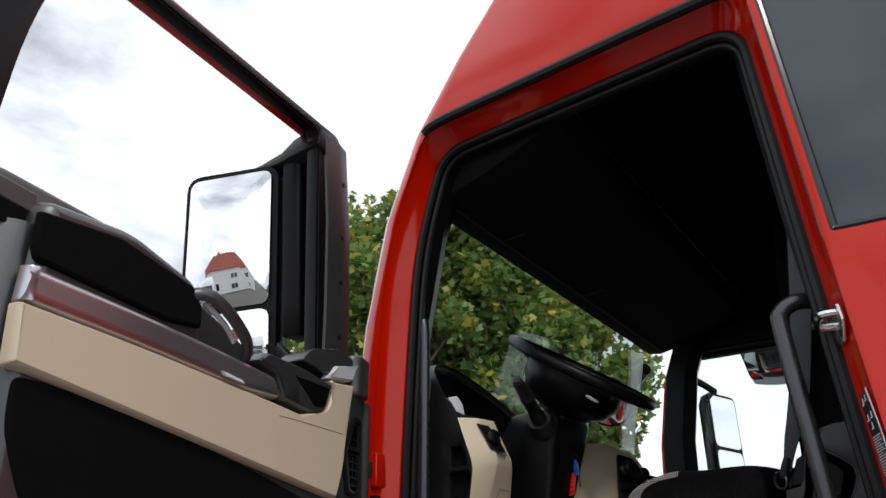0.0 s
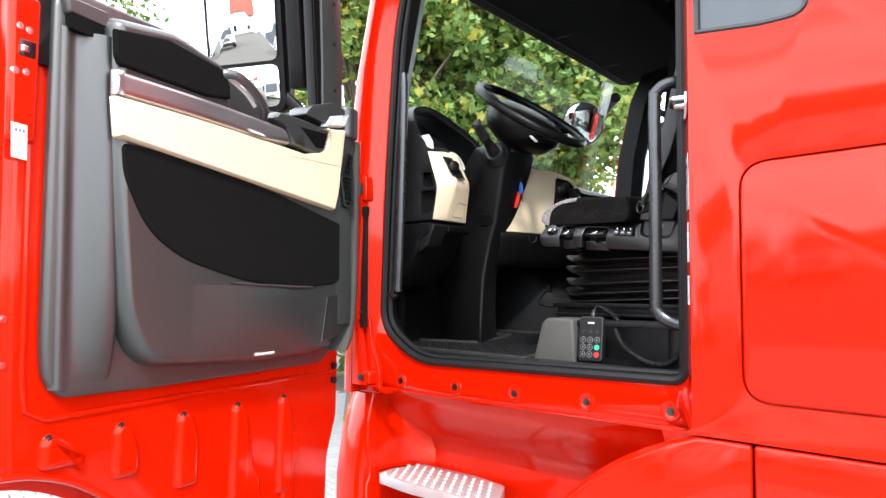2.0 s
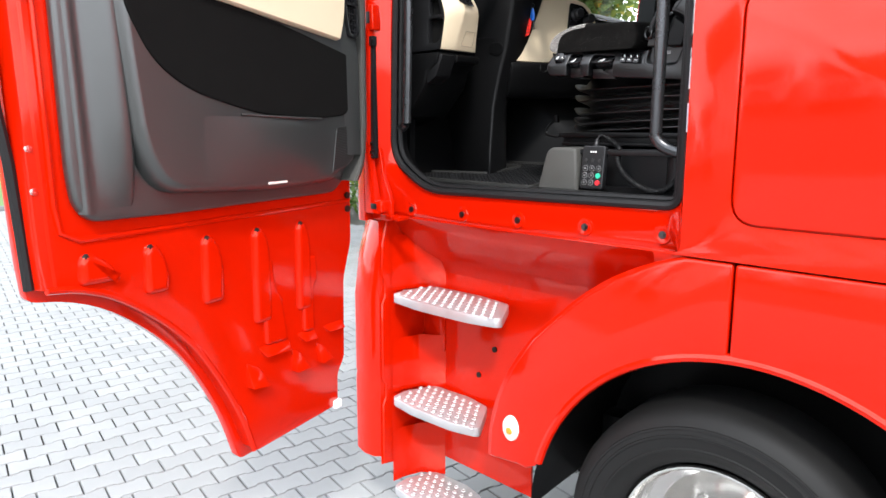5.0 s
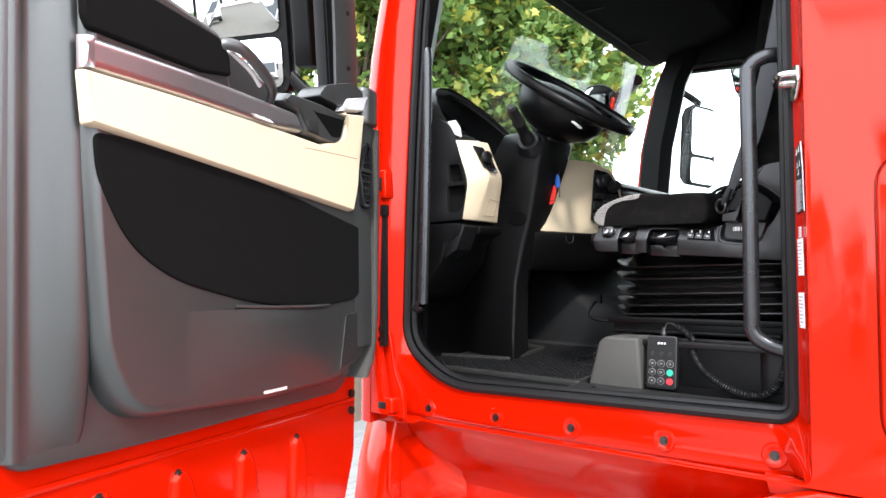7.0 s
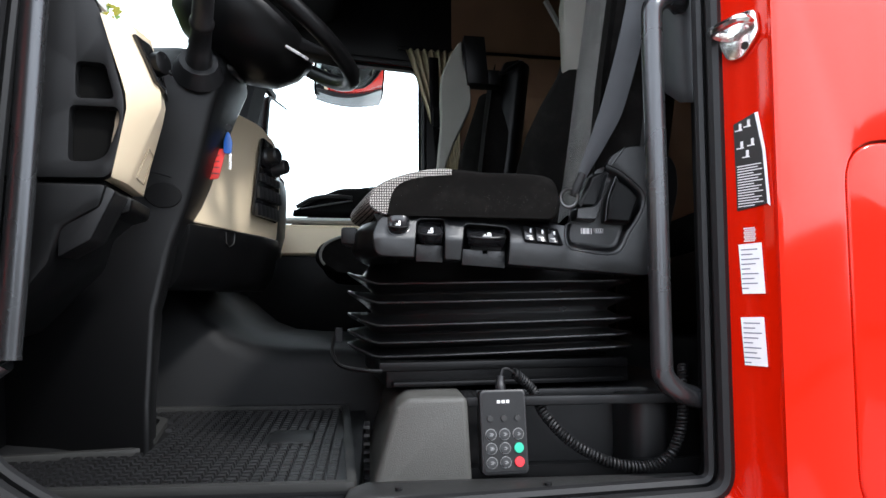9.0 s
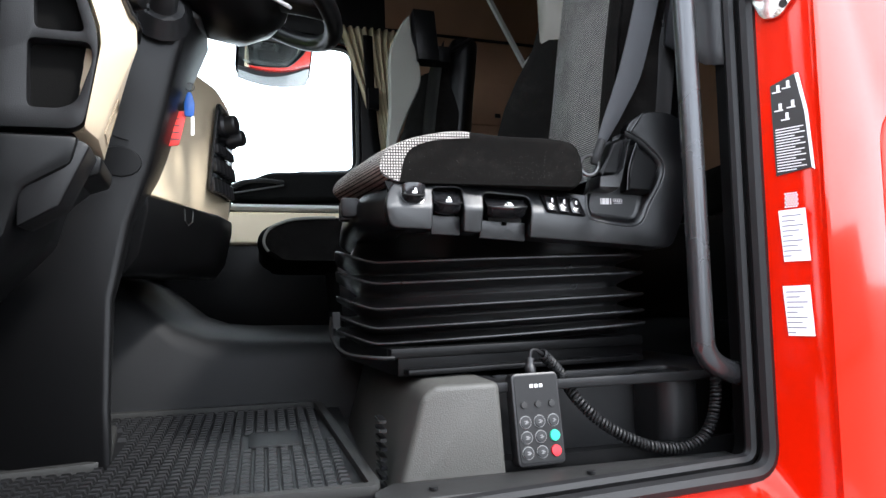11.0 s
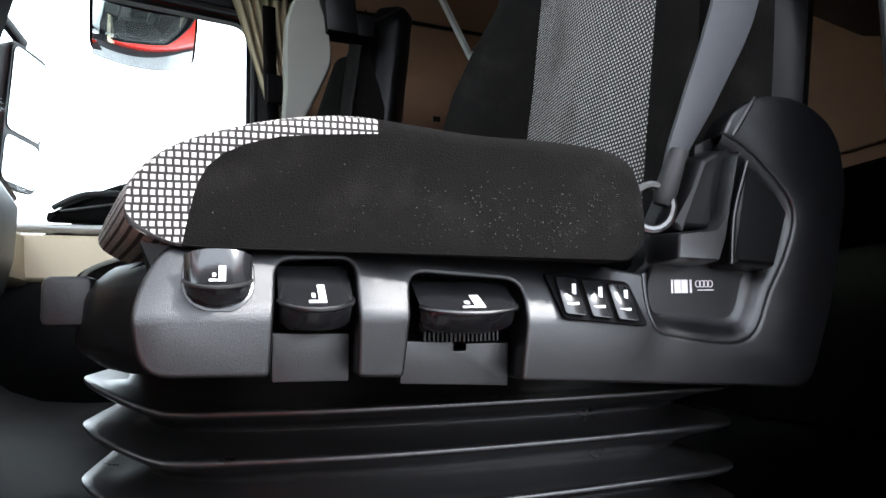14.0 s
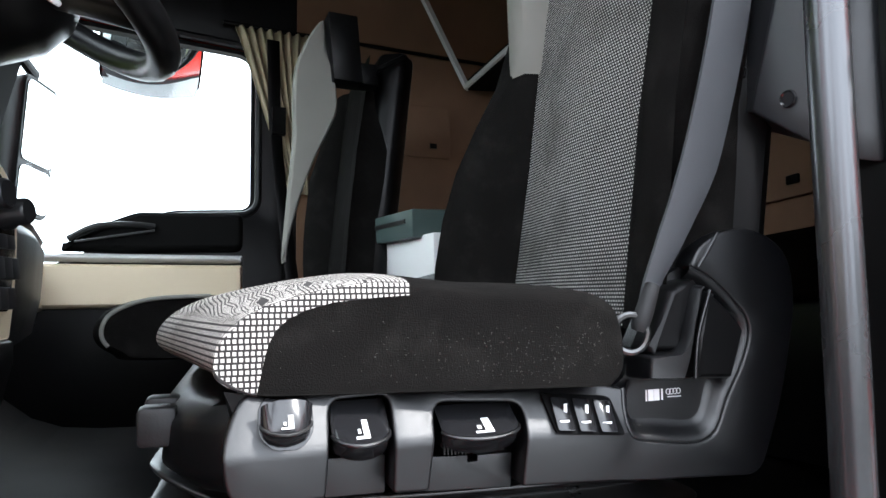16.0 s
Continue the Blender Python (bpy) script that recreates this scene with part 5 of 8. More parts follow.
# window frame lining, post and glass
bm = BM()
FRAME = rounded([(0.055, 2.20), (1.150, 2.20), (1.148, 2.70), (1.100, 2.974), (0.152, 3.070), (0.092, 2.72)], [0.01, 0.01, 0.2, 0.04, 0.03, 0.3], 4)
plate(bm, SIDE, FRAME, 0.001, 0.014, [grow(DWIN, 0.002)])
dpart("frame_lining", bm, TRIM_D, door, "black window frame lining", bevel=0.004)
bm = BM()
plate(bm, SIDE, grow(DWIN, 0.010), -0.030, 0.010, [grow(DWIN, -0.006)])
dpart("window_surround", bm, TRIM_D, door, "black window surround", bevel=0.005)
bm = BM()
loft(bm, [[(u, 0.005, z), (u + 0.005, 0.028, z), (u + 0.05, 0.034, z), (u + 0.105, 0.022, z), (u + 0.112, -0.006, z), (u + 0.02, -0.006, z)] for u, z in ((0.050, 2.30), (0.060, 2.5), (0.080, 2.75), (0.125, 3.03))])
post = dpart("front_post", bm, DTRIM, door, "grey front post")
bm = BM()
for z in (2.42, 2.58, 2.72, 2.9):
    cyl(bm, (0.105 + 0.09 * (z - 2.3) * 0.6, 0.032, z), (0, 1, 0), 0.007, 0.006, 8)
dpart("post_screws", bm, RUBBER, door)
bm = BM()
plate(bm, SIDE, [(0.14, 2.10), (1.10, 2.20), (1.10, 2.40), (0.60, 2.345), (0.14, 2.29)], -0.032, -0.027)
g = dpart("door_glass", bm, GLASS, door, "lowered door glass")
g.visible_shadow = False
# hinges between door and pillar
for z in (1.62, 2.02):
    bm = BM()
    box(bm, (0.0, -0.02, z), (0.09, 0.05, 0.075))
    cyl(bm, (-0.025, 0.0, z), (0, 0, 1), 0.016, 0.10, 12)
    dpart("door_hinge", bm, RED_IN, door, bevel=0.004)
bm = BM()
box(bm, (0.0, 0.015, 1.80), (0.05, 0.03, 0.42))
box(bm, (0.01, 0.035, 1.95), (0.04, 0.02, 0.03))
dpart("hinge_cover", bm, GLOSSB, door, bevel=0.006)

# main mirror on the door
def curved(bm, f, outline, d, radius):
    """A slightly domed glass over an outline."""
    cx, cy = sum(p[0] for p in outline) / len(outline), sum(p[1] for p in outline) / len(outline)
    rings = []
    for k in (1.0, 0.9, 0.8, 0.65, 0.5, 0.35, 0.2, 0.08, 0.01):
        rings.append([f(cx + (p[0] - cx) * k, cy + (p[1] - cy) * k, d + (0.06 - ((p[0] - cx) ** 2 + (p[1] - cy) ** 2) * k * k) / (2 * radius)) for p in outline])
    loft(bm, rings)


TILT_M = Matrix.Translation((0.228, -0.3025, 2.72)) @ pose(0, 0, 0, 0, 10.5, 9.5)


def MF(p, q, d):
    return TILT_M @ Vector((d, 1.15 * p, q))


bm = BM()
shellp = rounded([(-0.166, -0.365), (0.130, -0.365), (0.135, 0.24), (-0.162, 0.25)], 0.05, 5)
loft(bm, [[MF(p[0] * k, p[1] * (0.5 + k / 2), d) for p in shellp] for k, d in ((1.0, 0.012), (1.03, 0.0), (1.0, -0.04), (0.85, -0.085), (0.6, -0.11))])
dpart("mirror_housing", bm, TRIM_D, door, "black mirror housing on an arm")
bm = BM()
curved(bm, MF, rounded([(-0.150, -0.185), (0.112, -0.185), (0.116, 0.225), (-0.146, 0.232)], 0.03, 5), 0.014, 1.5)
dpart("mirror_glass", bm, MIRROR, door, "rectangular main mirror glass", smooth=85)
bm = BM()
curved(bm, MF, rounded([(-0.150, -0.345), (0.112, -0.345), (0.112, -0.200), (-0.150, -0.200)], 0.03, 5), -0.012, 0.7)
dpart("wide_mirror_glass", bm, MIRROR, door, "wide angle mirror glass", smooth=85)
bm = BM()
loft(bm, [[(0.200, n, z + h), (0.250, n, z + h * 0.8), (0.262, n, z - h * 0.6), (0.225, n, z - h), (0.190, n, z - h * 0.5)] for n, z, h in ((0.02, 3.005, 0.045), (-0.03, 3.005, 0.055), (-0.09, 2.995, 0.055), (-0.14, 2.975, 0.035), (-0.22, 2.966, 0.022), (-0.36, 2.955, 0.012))])
dpart("mirror_arm", bm, TRIM_D, door, "black bracket over the mirror", bevel=0.006)
bm = BM()
tube(bm, spline([(0.10, -0.06, 2.32), (0.12, -0.12, 2.36), (0.16, -0.2, 2.44)], 5), 0.022, 8, flat=0.7)
dpart("mirror_arm", bm, TRIM_D, door)
bm = BM()
loft(bm, [[MF(0.145, z, 0.01), MF(0.20, z, 0.005), MF(0.205, z, -0.06), MF(0.15, z, -0.09)] for z in (-0.29, -0.2, 0.1, 0.22, 0.26)])
dpart("mirror_post", bm, TRIM_D, door, bevel=0.012)


# ---- inside the cab ----
PLACE[0] = FAR
# far door lining details
bm = BM()
dome(bm, lambda p, q, d: Vector((p, 3.69 - d, q)), rounded([(-1.56, 2.215), (-0.80, 2.215), (-0.80, 2.245), (-1.56, 2.245)], 0.008, 3), 0.0, 0.05, 0.012)
part("far_silver_strip", bm, SILVER, truck, "silver strip on the far door")
bm = BM()
dome(bm, lambda p, q, d: Vector((p, 3.69 - d, q)), rounded([(-1.56, 2.06), (-0.80, 2.06), (-0.80, 2.21), (-1.56, 2.21)], 0.01, 3), 0.0, 0.045, 0.012)
part("far_beige_band", bm, BEIGE, truck, "beige band on the far door")
bm = BM()
dome(bm, lambda p, q, d: Vector((p, 3.69 - d, q)), rounded([(-1.40, 2.25), (-1.32, 2.32), (-1.16, 2.39), (-0.80, 2.40), (-0.80, 2.26), (-1.10, 2.25)], 0.03, 4), 0.0, 0.06, 0.02)
part("far_sill_pad", bm, FELT_SHADE, truck)
bm = BM()
tube(bm, spline([(-1.36, 3.62, 2.285), (-1.28, 3.60, 2.325), (-1.18, 3.60, 2.335), (-1.10, 3.62, 2.333)], 5), 0.010, 8)
tube(bm, [(-1.34, 3.615, 2.275), (-1.10, 3.605, 2.318)], 0.004, 6)
part("far_door_handle", bm, GREYP, truck)

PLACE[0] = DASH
# dashboard
dash = thing("dashboard", "dark dashboard with beige inserts and a hooded instrument binnacle", "dashboard", pose(-1.6, 2.6, 1.9))
bm = BM()
sec = [(-1.80, 2.25), (-1.74, 2.275), (-1.55, 2.27), (-1.47, 2.245), (-1.44, 2.20), (-1.46, 2.02), (-1.52, 1.95), (-1.80, 1.92)]
loft(bm, [[(x, y, z) for x, z in sec] for y in (1.475, 1.8, 2.2, 2.6, 3.0, 3.4, 3.66)])
part("dash_body", bm, TRIM_D, dash, bevel=0.015, seg=3)
bm = BM()
dome(bm, FRONT, rounded([(2.50, 2.04), (3.62, 2.04), (3.62, 2.20), (2.50, 2.20)], 0.02, 3), -1.46, -1.40, 0.02)
part("glovebox_band", bm, BEIGE, dash, "beige band before the far seat")
bm = BM()
plate(bm, FLAT, rounded([(-1.74, 2.45), (-1.50, 2.45), (-1.50, 3.55), (-1.74, 3.55)], 0.04), 2.268, 2.285)
part("dash_tray", bm, SILVER, dash, "light grey dash top tray", bevel=0.004)


PLACE[0] = AS_BUILT
END_Y = 1.556
VENTS = ([(-1.483, 2.363), (-1.482, 2.300), (-1.420, 2.300), (-1.437, 2.362)], [(-1.490, 2.192), (-1.490, 2.287), (-1.414, 2.287), (-1.411, 2.262), (-1.430, 2.203), (-1.450, 2.192)])
bm = BM()
END = rounded([(-1.72, 2.160), (-1.422, 2.166), (-1.402, 2.290), (-1.446, 2.450), (-1.470, 2.500), (-1.520, 2.535), (-1.72, 2.540)], [0.01, 0.02, 0.03, 0.04, 0.03, 0.05, 0.02], 4)
plate(bm, SIDE, END, END_Y, END_Y + 0.03, [rounded(v, 0.010, 3) for v in VENTS])
part("end_panel", bm, TRIM, dash, "dark grey outer dash panel", bevel=0.004)
# dark sheets close the vent openings and imitate their shaded depth
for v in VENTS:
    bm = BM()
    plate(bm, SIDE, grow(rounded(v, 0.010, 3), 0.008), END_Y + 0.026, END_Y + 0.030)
    part("side_vent", bm, FELT_SHADE, dash, "side air vent, dark sheet as its shaded depth")
# block behind the vents, darkened by colour to stand for shade
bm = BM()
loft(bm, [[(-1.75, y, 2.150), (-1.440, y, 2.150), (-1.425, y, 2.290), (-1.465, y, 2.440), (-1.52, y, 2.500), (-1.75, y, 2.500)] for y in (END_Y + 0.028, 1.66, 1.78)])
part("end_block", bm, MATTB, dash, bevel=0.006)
# beige insert that wraps round the dash corner
INSERT = [(2.448, (-1.446, 1.549), (-1.404, 1.600), (-1.388, 1.668)), (2.380, (-1.424, 1.549), (-1.374, 1.614), (-1.378, 1.702)), (2.335, (-1.409, 1.551), (-1.360, 1.624), (-1.373, 1.735)),
          (2.310, (-1.402, 1.552), (-1.360, 1.632), (-1.380, 1.750)), (2.285, (-1.400, 1.553), (-1.370, 1.634), (-1.387, 1.755)), (2.225, (-1.410, 1.552), (-1.392, 1.630), (-1.404, 1.766)), (2.165, (-1.420, 1.549), (-1.411, 1.624), (-1.419, 1.777))]


def INS(z, a, off=0.0):
    """A point of the insert's face at height z; a runs 0 to 2 from its outer edge over the ridge to the column."""
    k = next((i for i in range(len(INSERT) - 2) if INSERT[i + 1][0] <= z), len(INSERT) - 2)
    t = (INSERT[k][0] - z) / (INSERT[k][0] - INSERT[k + 1][0])
    e = [Vector(p).lerp(Vector(q), t) for p, q in zip(INSERT[k][1:], INSERT[k + 1][1:])]
    i = 0 if a < 1 else 1
    p = e[i].lerp(e[i + 1], a - i)
    n = (e[i + 1] - e[i]).normalized()
    return Vector((p.x + n.y * off, p.y - n.x * off, z))


bm = BM()
loft(bm, [[INS(z, a) for a in (0, 0.1, 0.4, 0.7, 0.9, 1.0, 1.1, 1.4, 1.7, 2.0)] + [Vector((-1.46, 1.775, z)), Vector((-1.47, 1.60, z)), Vector((INS(z, 0).x - 0.004, 1.575, z))] for z in (2.447, 2.44, 2.40, 2.36, 2.335, 2.322, 2.31, 2.297, 2.285, 2.26, 2.225, 2.19, 2.166)])
bp = part("beige_insert", bm, BEIGE, dash, "beige insert with the light switch", bevel=0.003, smooth=30)
bm = BM()
tube(bm, [INS(z, a, 0.0008) for z, a in ((2.243, 1.35), (2.243, 1.88), (2.185, 1.80), (2.185, 1.25))], 0.0011, 5, closed=True)
part("insert_seam", bm, BSEAM, bp)
bm = BM()
rings = []
for off in (0.001, 0.009, 0.011):
    k = 1.0 if off < 0.01 else 0.9
    rings.append([INS(2.385 + (z - 2.385) * k, 1.05 + (a - 1.05) * k, off) for z, a in rounded([(2.428, 0.78), (2.350, 0.86), (2.338, 1.10), (2.338, 1.62), (2.375, 1.60), (2.424, 1.30)], 0.012, 4)])
loft(bm, rings)
lsw = part("light_switch", bm, GLOSSB, dash, "black rotary light switch", smooth=50)
bm = BM()
lathe(bm, [(0.022, 0.0), (0.021, 0.016), (0.015, 0.019), (0.0, 0.019)], 18, Matrix.Translation(INS(2.385, 1.08, 0.008)) @ Vector((0.88, -0.45, 0.1)).to_track_quat("Z", "Y").to_matrix().to_4x4())
for dz in (-0.012, 0.012):
    box(bm, (0, 0, 0), (0.004, 0.012, 0.006), Matrix.Translation(INS(2.385 + dz, 1.08, 0.028)))
part("switch_knob", bm, TRIM_D, lsw)
bm = BM()
loft(bm, [[(-1.452, END_Y - 0.004, 2.468), (-1.442, END_Y + 0.030, 2.462), (-1.452, END_Y + 0.030, 2.462)], [(-1.466, END_Y - 0.005, 2.495), (-1.452, END_Y + 0.035, 2.498), (-1.468, END_Y + 0.035, 2.498)], [(-1.484, END_Y - 0.003, 2.518), (-1.470, END_Y + 0.032, 2.528), (-1.490, END_Y + 0.032, 2.528)]])
part("mirror_switch", bm, SILVER, dash, "small silver accent", bevel=0.002)
# instrument hood
HOOD = spline([(1.570, 2.440), (1.572, 2.530), (1.590, 2.600), (1.650, 2.668), (1.740, 2.705), (1.840, 2.708), (1.940, 2.665), (2.030, 2.590), (2.090, 2.480)], 4)
bm = BM()
rings = []
for x, k, th in ((-1.462, 0.985, 0.10), (-1.455, 1.0, 0.085), (-1.475, 1.015, 0.10), (-1.60, 1.01, 0.10), (-1.72, 0.95, 0.10), (-1.78, 0.88, 0.10)):
    dx = [-0.185 * max(0.0, (p.y - 2.44) / 0.27) ** 1.2 * min(1.0, max(0.25, (x + 1.80) / 0.3)) for p in HOOD]
    rings.append([(x + d, 1.80 + (p.x - 1.80) * k, 2.43 + (p.y - 2.43) * k) for p, d in zip(HOOD, dx)] + [(x + d, 1.80 + (p.x - 1.80) * k * (1 - th * 0.8), 2.43 + (p.y - 2.43) * k * (1 - th)) for p, d in reversed(list(zip(HOOD, dx)))])
loft(bm, rings)
part("instrument_hood", bm, TRIM, dash, "dark hood over the instruments", smooth=50)
bm = BM()
plate(bm, lambda p, q, d: Vector((-1.60 + d - 0.55 * (q - 2.4), p, q)), [(1.60, 2.30), (2.06, 2.30), (2.05, 2.50), (1.95, 2.61), (1.82, 2.66), (1.68, 2.64), (1.60, 2.56)], 0.0, 0.01)
dial_plate = part("dial_plate", bm, GLOSSB, dash)
for y in (1.715, 1.90):
    dm = Matrix.Translation((-1.575, y, 2.445)) @ pose(0, 0, 0, 0, 72, 0)
    bm = BM()
    lathe(bm, [(0.070, 0.0), (0.070, 0.012), (0.064, 0.012), (0.062, 0.004)], 28, dm)
    dl = part("dial_ring", bm, SILVER, dash, "round dial with a bright ring")
    bm = BM()
    for i in range(25):
        a = radians(-45 + i * 270 / 24)
        m = dm @ pose(0, 0, 0, 0, 0, math.degrees(a)) @ Matrix.Translation((0.053, 0, 0.006))
        box(bm, (0, 0, 0), (0.010 if i % 4 == 0 else 0.006, 0.0014, 0.001), m)
    part("dial_marks", bm, LIGHTINK, dl, smooth=0)
# knee panel below the near end, with the release handle
bm = BM()
loft(bm, [[(-1.80, y, 2.155), (-1.425, y, 2.155), (-1.435, y, 2.115), (-1.475 - e, y, 2.08), (-1.490 - e, y, 2.02), (-1.60, y, 1.90), (-1.80, y, 1.84)] for y, e in ((1.545, 0.02), (1.62, 0.01), (1.72, 0.0), (1.80, 0.0))])
part("knee_panel", bm, TRIM_D, dash, "dark knee panel", bevel=0.010)
bm = BM()
loft(bm, [[(-1.428, y, 2.152), (-1.408, y, 2.145), (-1.412, y, 2.120), (-1.448, y, 2.108), (-1.470, y, 2.140)] for y in (1.645, 1.66, 1.785, 1.797)])
part("release_handle", bm, TRIM_D, dash, "black release handle", bevel=0.005)
bm = BM()
loft(bm, [[(-1.425, y, 2.150), (-1.413, y, 2.143), (-1.450, y, 2.060), (-1.500, y, 2.030), (-1.500, y, 2.150)] for y in (1.553, 1.560, 1.620, 1.645)])
part("knee_cheek", bm, TRIM, dash, bevel=0.005)
PLACE[0] = DASH
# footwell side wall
# near-black colour carries the footwell's shade
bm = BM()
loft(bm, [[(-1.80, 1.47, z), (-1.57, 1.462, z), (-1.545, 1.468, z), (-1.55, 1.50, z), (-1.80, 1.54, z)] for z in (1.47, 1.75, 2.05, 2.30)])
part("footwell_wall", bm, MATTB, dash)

# centre console towards the driver
PLACE[0] = AS_BUILT
CA, CB = Vector((-1.372, 1.972)), Vector((-1.156, 2.420))


def CON(p, q, d):
    t = CB - CA
    n = Vector((t.y, -t.x)).normalized()
    bow = 0.035 * max(0.0, p - 0.55) ** 2 / 0.2
    b = CA + t * p + n * (d + 0.10 * (q - 2.14) - bow)
    return Vector((b.x, b.y, q))


bm = BM()
plate(bm, CON, rounded([(0.0, 2.142), (0.35, 2.139), (0.7, 2.136), (1.0, 2.138), (0.99, 2.23), (0.93, 2.33), (0.80, 2.40), (0.55, 2.43), (0.0, 2.435)], [0.01, 0, 0, 0.02, 0.05, 0.06, 0.08, 0.05, 0.02], 5), -0.12, 0.0)
con = part("console_face", bm, BEIGE, dash, "beige centre console facing the driver", bevel=0.012, seg=3)
bm = BM()
plate(bm, CON, rounded([(0.575, 2.188), (0.930, 2.184), (0.925, 2.27), (0.86, 2.345), (0.74, 2.392), (0.585, 2.402)], [0.02, 0.02, 0.03, 0.04, 0.03, 0.02], 4), -0.004, 0.004)
sp = part("switch_panel", bm, GLOSSB, dash, "black switch panel", bevel=0.002)
CT = Matrix.Rotation(math.atan2((CB - CA).y, (CB - CA).x) - math.pi / 2, 4, "Z") @ pose(0, 0, 0, 0, -6, 0)
for z in (2.205, 2.252):
    for i in range(6):
        bm = BM()
        box(bm, (0, 0, 0), (0.012, 0.024, 0.034), Matrix.Translation(CON(0.610 + i * 0.056, z, 0.006)) @ CT)
        part("rocker_switch", bm, BTN_K, sp, bevel=0.002)
for i in range(5):
    bm = BM()
    box(bm, (0, 0, 0), (0.010, 0.022, 0.022), Matrix.Translation(CON(0.615 + i * 0.055, 2.292, 0.006)) @ CT)
    part("push_button", bm, BTN_K, sp, bevel=0.002)
for p, z, r in ((0.66, 2.352, 0.028), (0.80, 2.335, 0.026)):
    bm = BM()
    lathe(bm, [(r, 0.0), (r, 0.010), (r * 0.82, 0.016), (r * 0.80, 0.036), (r * 0.68, 0.04), (0.0, 0.04)], 20, Matrix.Translation(CON(p, z, 0.0)) @ CT @ pose(0, 0, 0, 0, 90, 0))
    part("climate_knob", bm, BTN_K, sp)
bm = BM()
loft(bm, [[CON(p, 2.137, 0.012), CON(p, 2.105, 0.015), CON(p, 2.02, 0.004), CON(p, 1.985, -0.02), CON(p, 1.985, -0.16), CON(p, 2.137, -0.16)] for p in (0.0, 0.35, 0.7, 0.985)])
drawer = part("console_drawer", bm, TRIM_D, con, "dark lower console drawer", bevel=0.008)
bm = BM()
tube(bm, [CON(0.30, 2.128, 0.014), CON(0.305, 2.103, 0.016), CON(0.34, 2.094, 0.016), CON(0.375, 2.103, 0.016), CON(0.38, 2.128, 0.014)], 0.0016, 6)
part("drawer_pull", bm, GREYP, con)
bm = BM()
loft(bm, [[(-1.76, y, 2.10), (x - 0.05, y, 2.30), (x - 0.012, y, z - 0.022), (x - 0.004, y, z - 0.006), (x - 0.018, y, z + 0.004), (x - 0.12, y, z + 0.030), (-1.70, y, 2.475), (-1.76, y, 2.46)]
          for y, x, z in ((2.02, -1.365, 2.436), (2.12, -1.315, 2.436), (2.22, -1.266, 2.428), (2.30, -1.232, 2.408), (2.38, -1.200, 2.372), (2.44, -1.185, 2.352), (2.60, -1.168, 2.350), (3.02, -1.175, 2.348))])
part("console_top", bm, TRIM, dash, "dark top of the centre console", smooth=60)
bm = BM()
loft(bm, [[(-1.70, y, 2.12), (x - 0.03, y, 2.12), (x - 0.012, y, 2.20), (x - 0.006, y, 2.320), (x - 0.02, y, 2.338), (-1.70, y, 2.34)] for y, x in ((2.425, -1.178), (2.50, -1.166), (2.60, -1.160), (3.02, -1.170))])
part("console_flank", bm, TRIM, dash, "dark grey flank of the console", bevel=0.005)
PLACE[0] = DASH

# steering column and wheel
steer = thing("steering_wheel", "black truck steering wheel on its column", "steering wheel", pose(-1.3, 1.83, 1.47))
bm = BM()
col = [(1.50, [(-1.392, 1.778), (-1.410, 1.88), (-1.46, 1.98), (-1.79, 1.98), (-1.795, 1.94), (-1.62, 1.880)]),
       (1.62, [(-1.390, 1.780), (-1.410, 1.88), (-1.46, 1.97), (-1.78, 1.96), (-1.79, 1.90), (-1.60, 1.850)]),
       (1.80, [(-1.380, 1.784), (-1.400, 1.89), (-1.46, 1.96), (-1.72, 1.93), (-1.74, 1.80), (-1.56, 1.790)]),
       (1.93, [(-1.350, 1.785), (-1.364, 1.90), (-1.46, 1.96), (-1.62, 1.91), (-1.63, 1.755), (-1.53, 1.755)]),
       (2.02, [(-1.318, 1.780), (-1.320, 1.91), (-1.43, 1.97), (-1.56, 1.91), (-1.57, 1.755), (-1.50, 1.755)]),
       (2.12, [(-1.290, 1.768), (-1.290, 1.92), (-1.40, 1.98), (-1.50, 1.915), (-1.52, 1.745), (-1.44, 1.740)]),
       (2.22, [(-1.262, 1.755), (-1.256, 1.93), (-1.36, 1.99), (-1.45, 1.925), (-1.47, 1.735), (-1.37, 1.728)]),
       (2.29, [(-1.238, 1.750), (-1.224, 1.92), (-1.31, 1.97), (-1.41, 1.925), (-1.43, 1.735), (-1.33, 1.725)]),
       (2.335, [(-1.240, 1.765), (-1.222, 1.89), (-1.29, 1.93), (-1.39, 1.91), (-1.41, 1.75), (-1.33, 1.745)])]
loft(bm, [[(x, y, z) for x, y in r] for z, r in col])
column = part("steering_column", bm, COLP, steer, "black plastic steering column cover", bevel=0.014, seg=3, smooth=45)
bm = BM()
tube(bm, spline([(-1.345, 1.762, 2.065), (-1.40, 1.750, 2.075), (-1.47, 1.742, 2.065)], 4), 0.0015, 5)
lathe(bm, [(0.026, 0.0), (0.025, 0.003), (0.0, 0.004)], 20, Matrix.Translation((-1.362, 1.770, 2.03)) @ pose(0, 0, 0, 95, 0, 10) @ Matrix.Diagonal((1.3, 1, 1, 1)))
part("column_cap", bm, TRIM_D, column)
bm = BM()
lathe(bm, [(0.017, 0.0), (0.017, 0.006), (0.010, 0.008), (0.0, 0.006)], 16, Matrix.Translation((-1.288, 1.80, 2.245)) @ pose(0, 0, 0, 0, 70, -10))
lock = part("ignition_lock", bm, CHROME, column, "bright ignition lock")
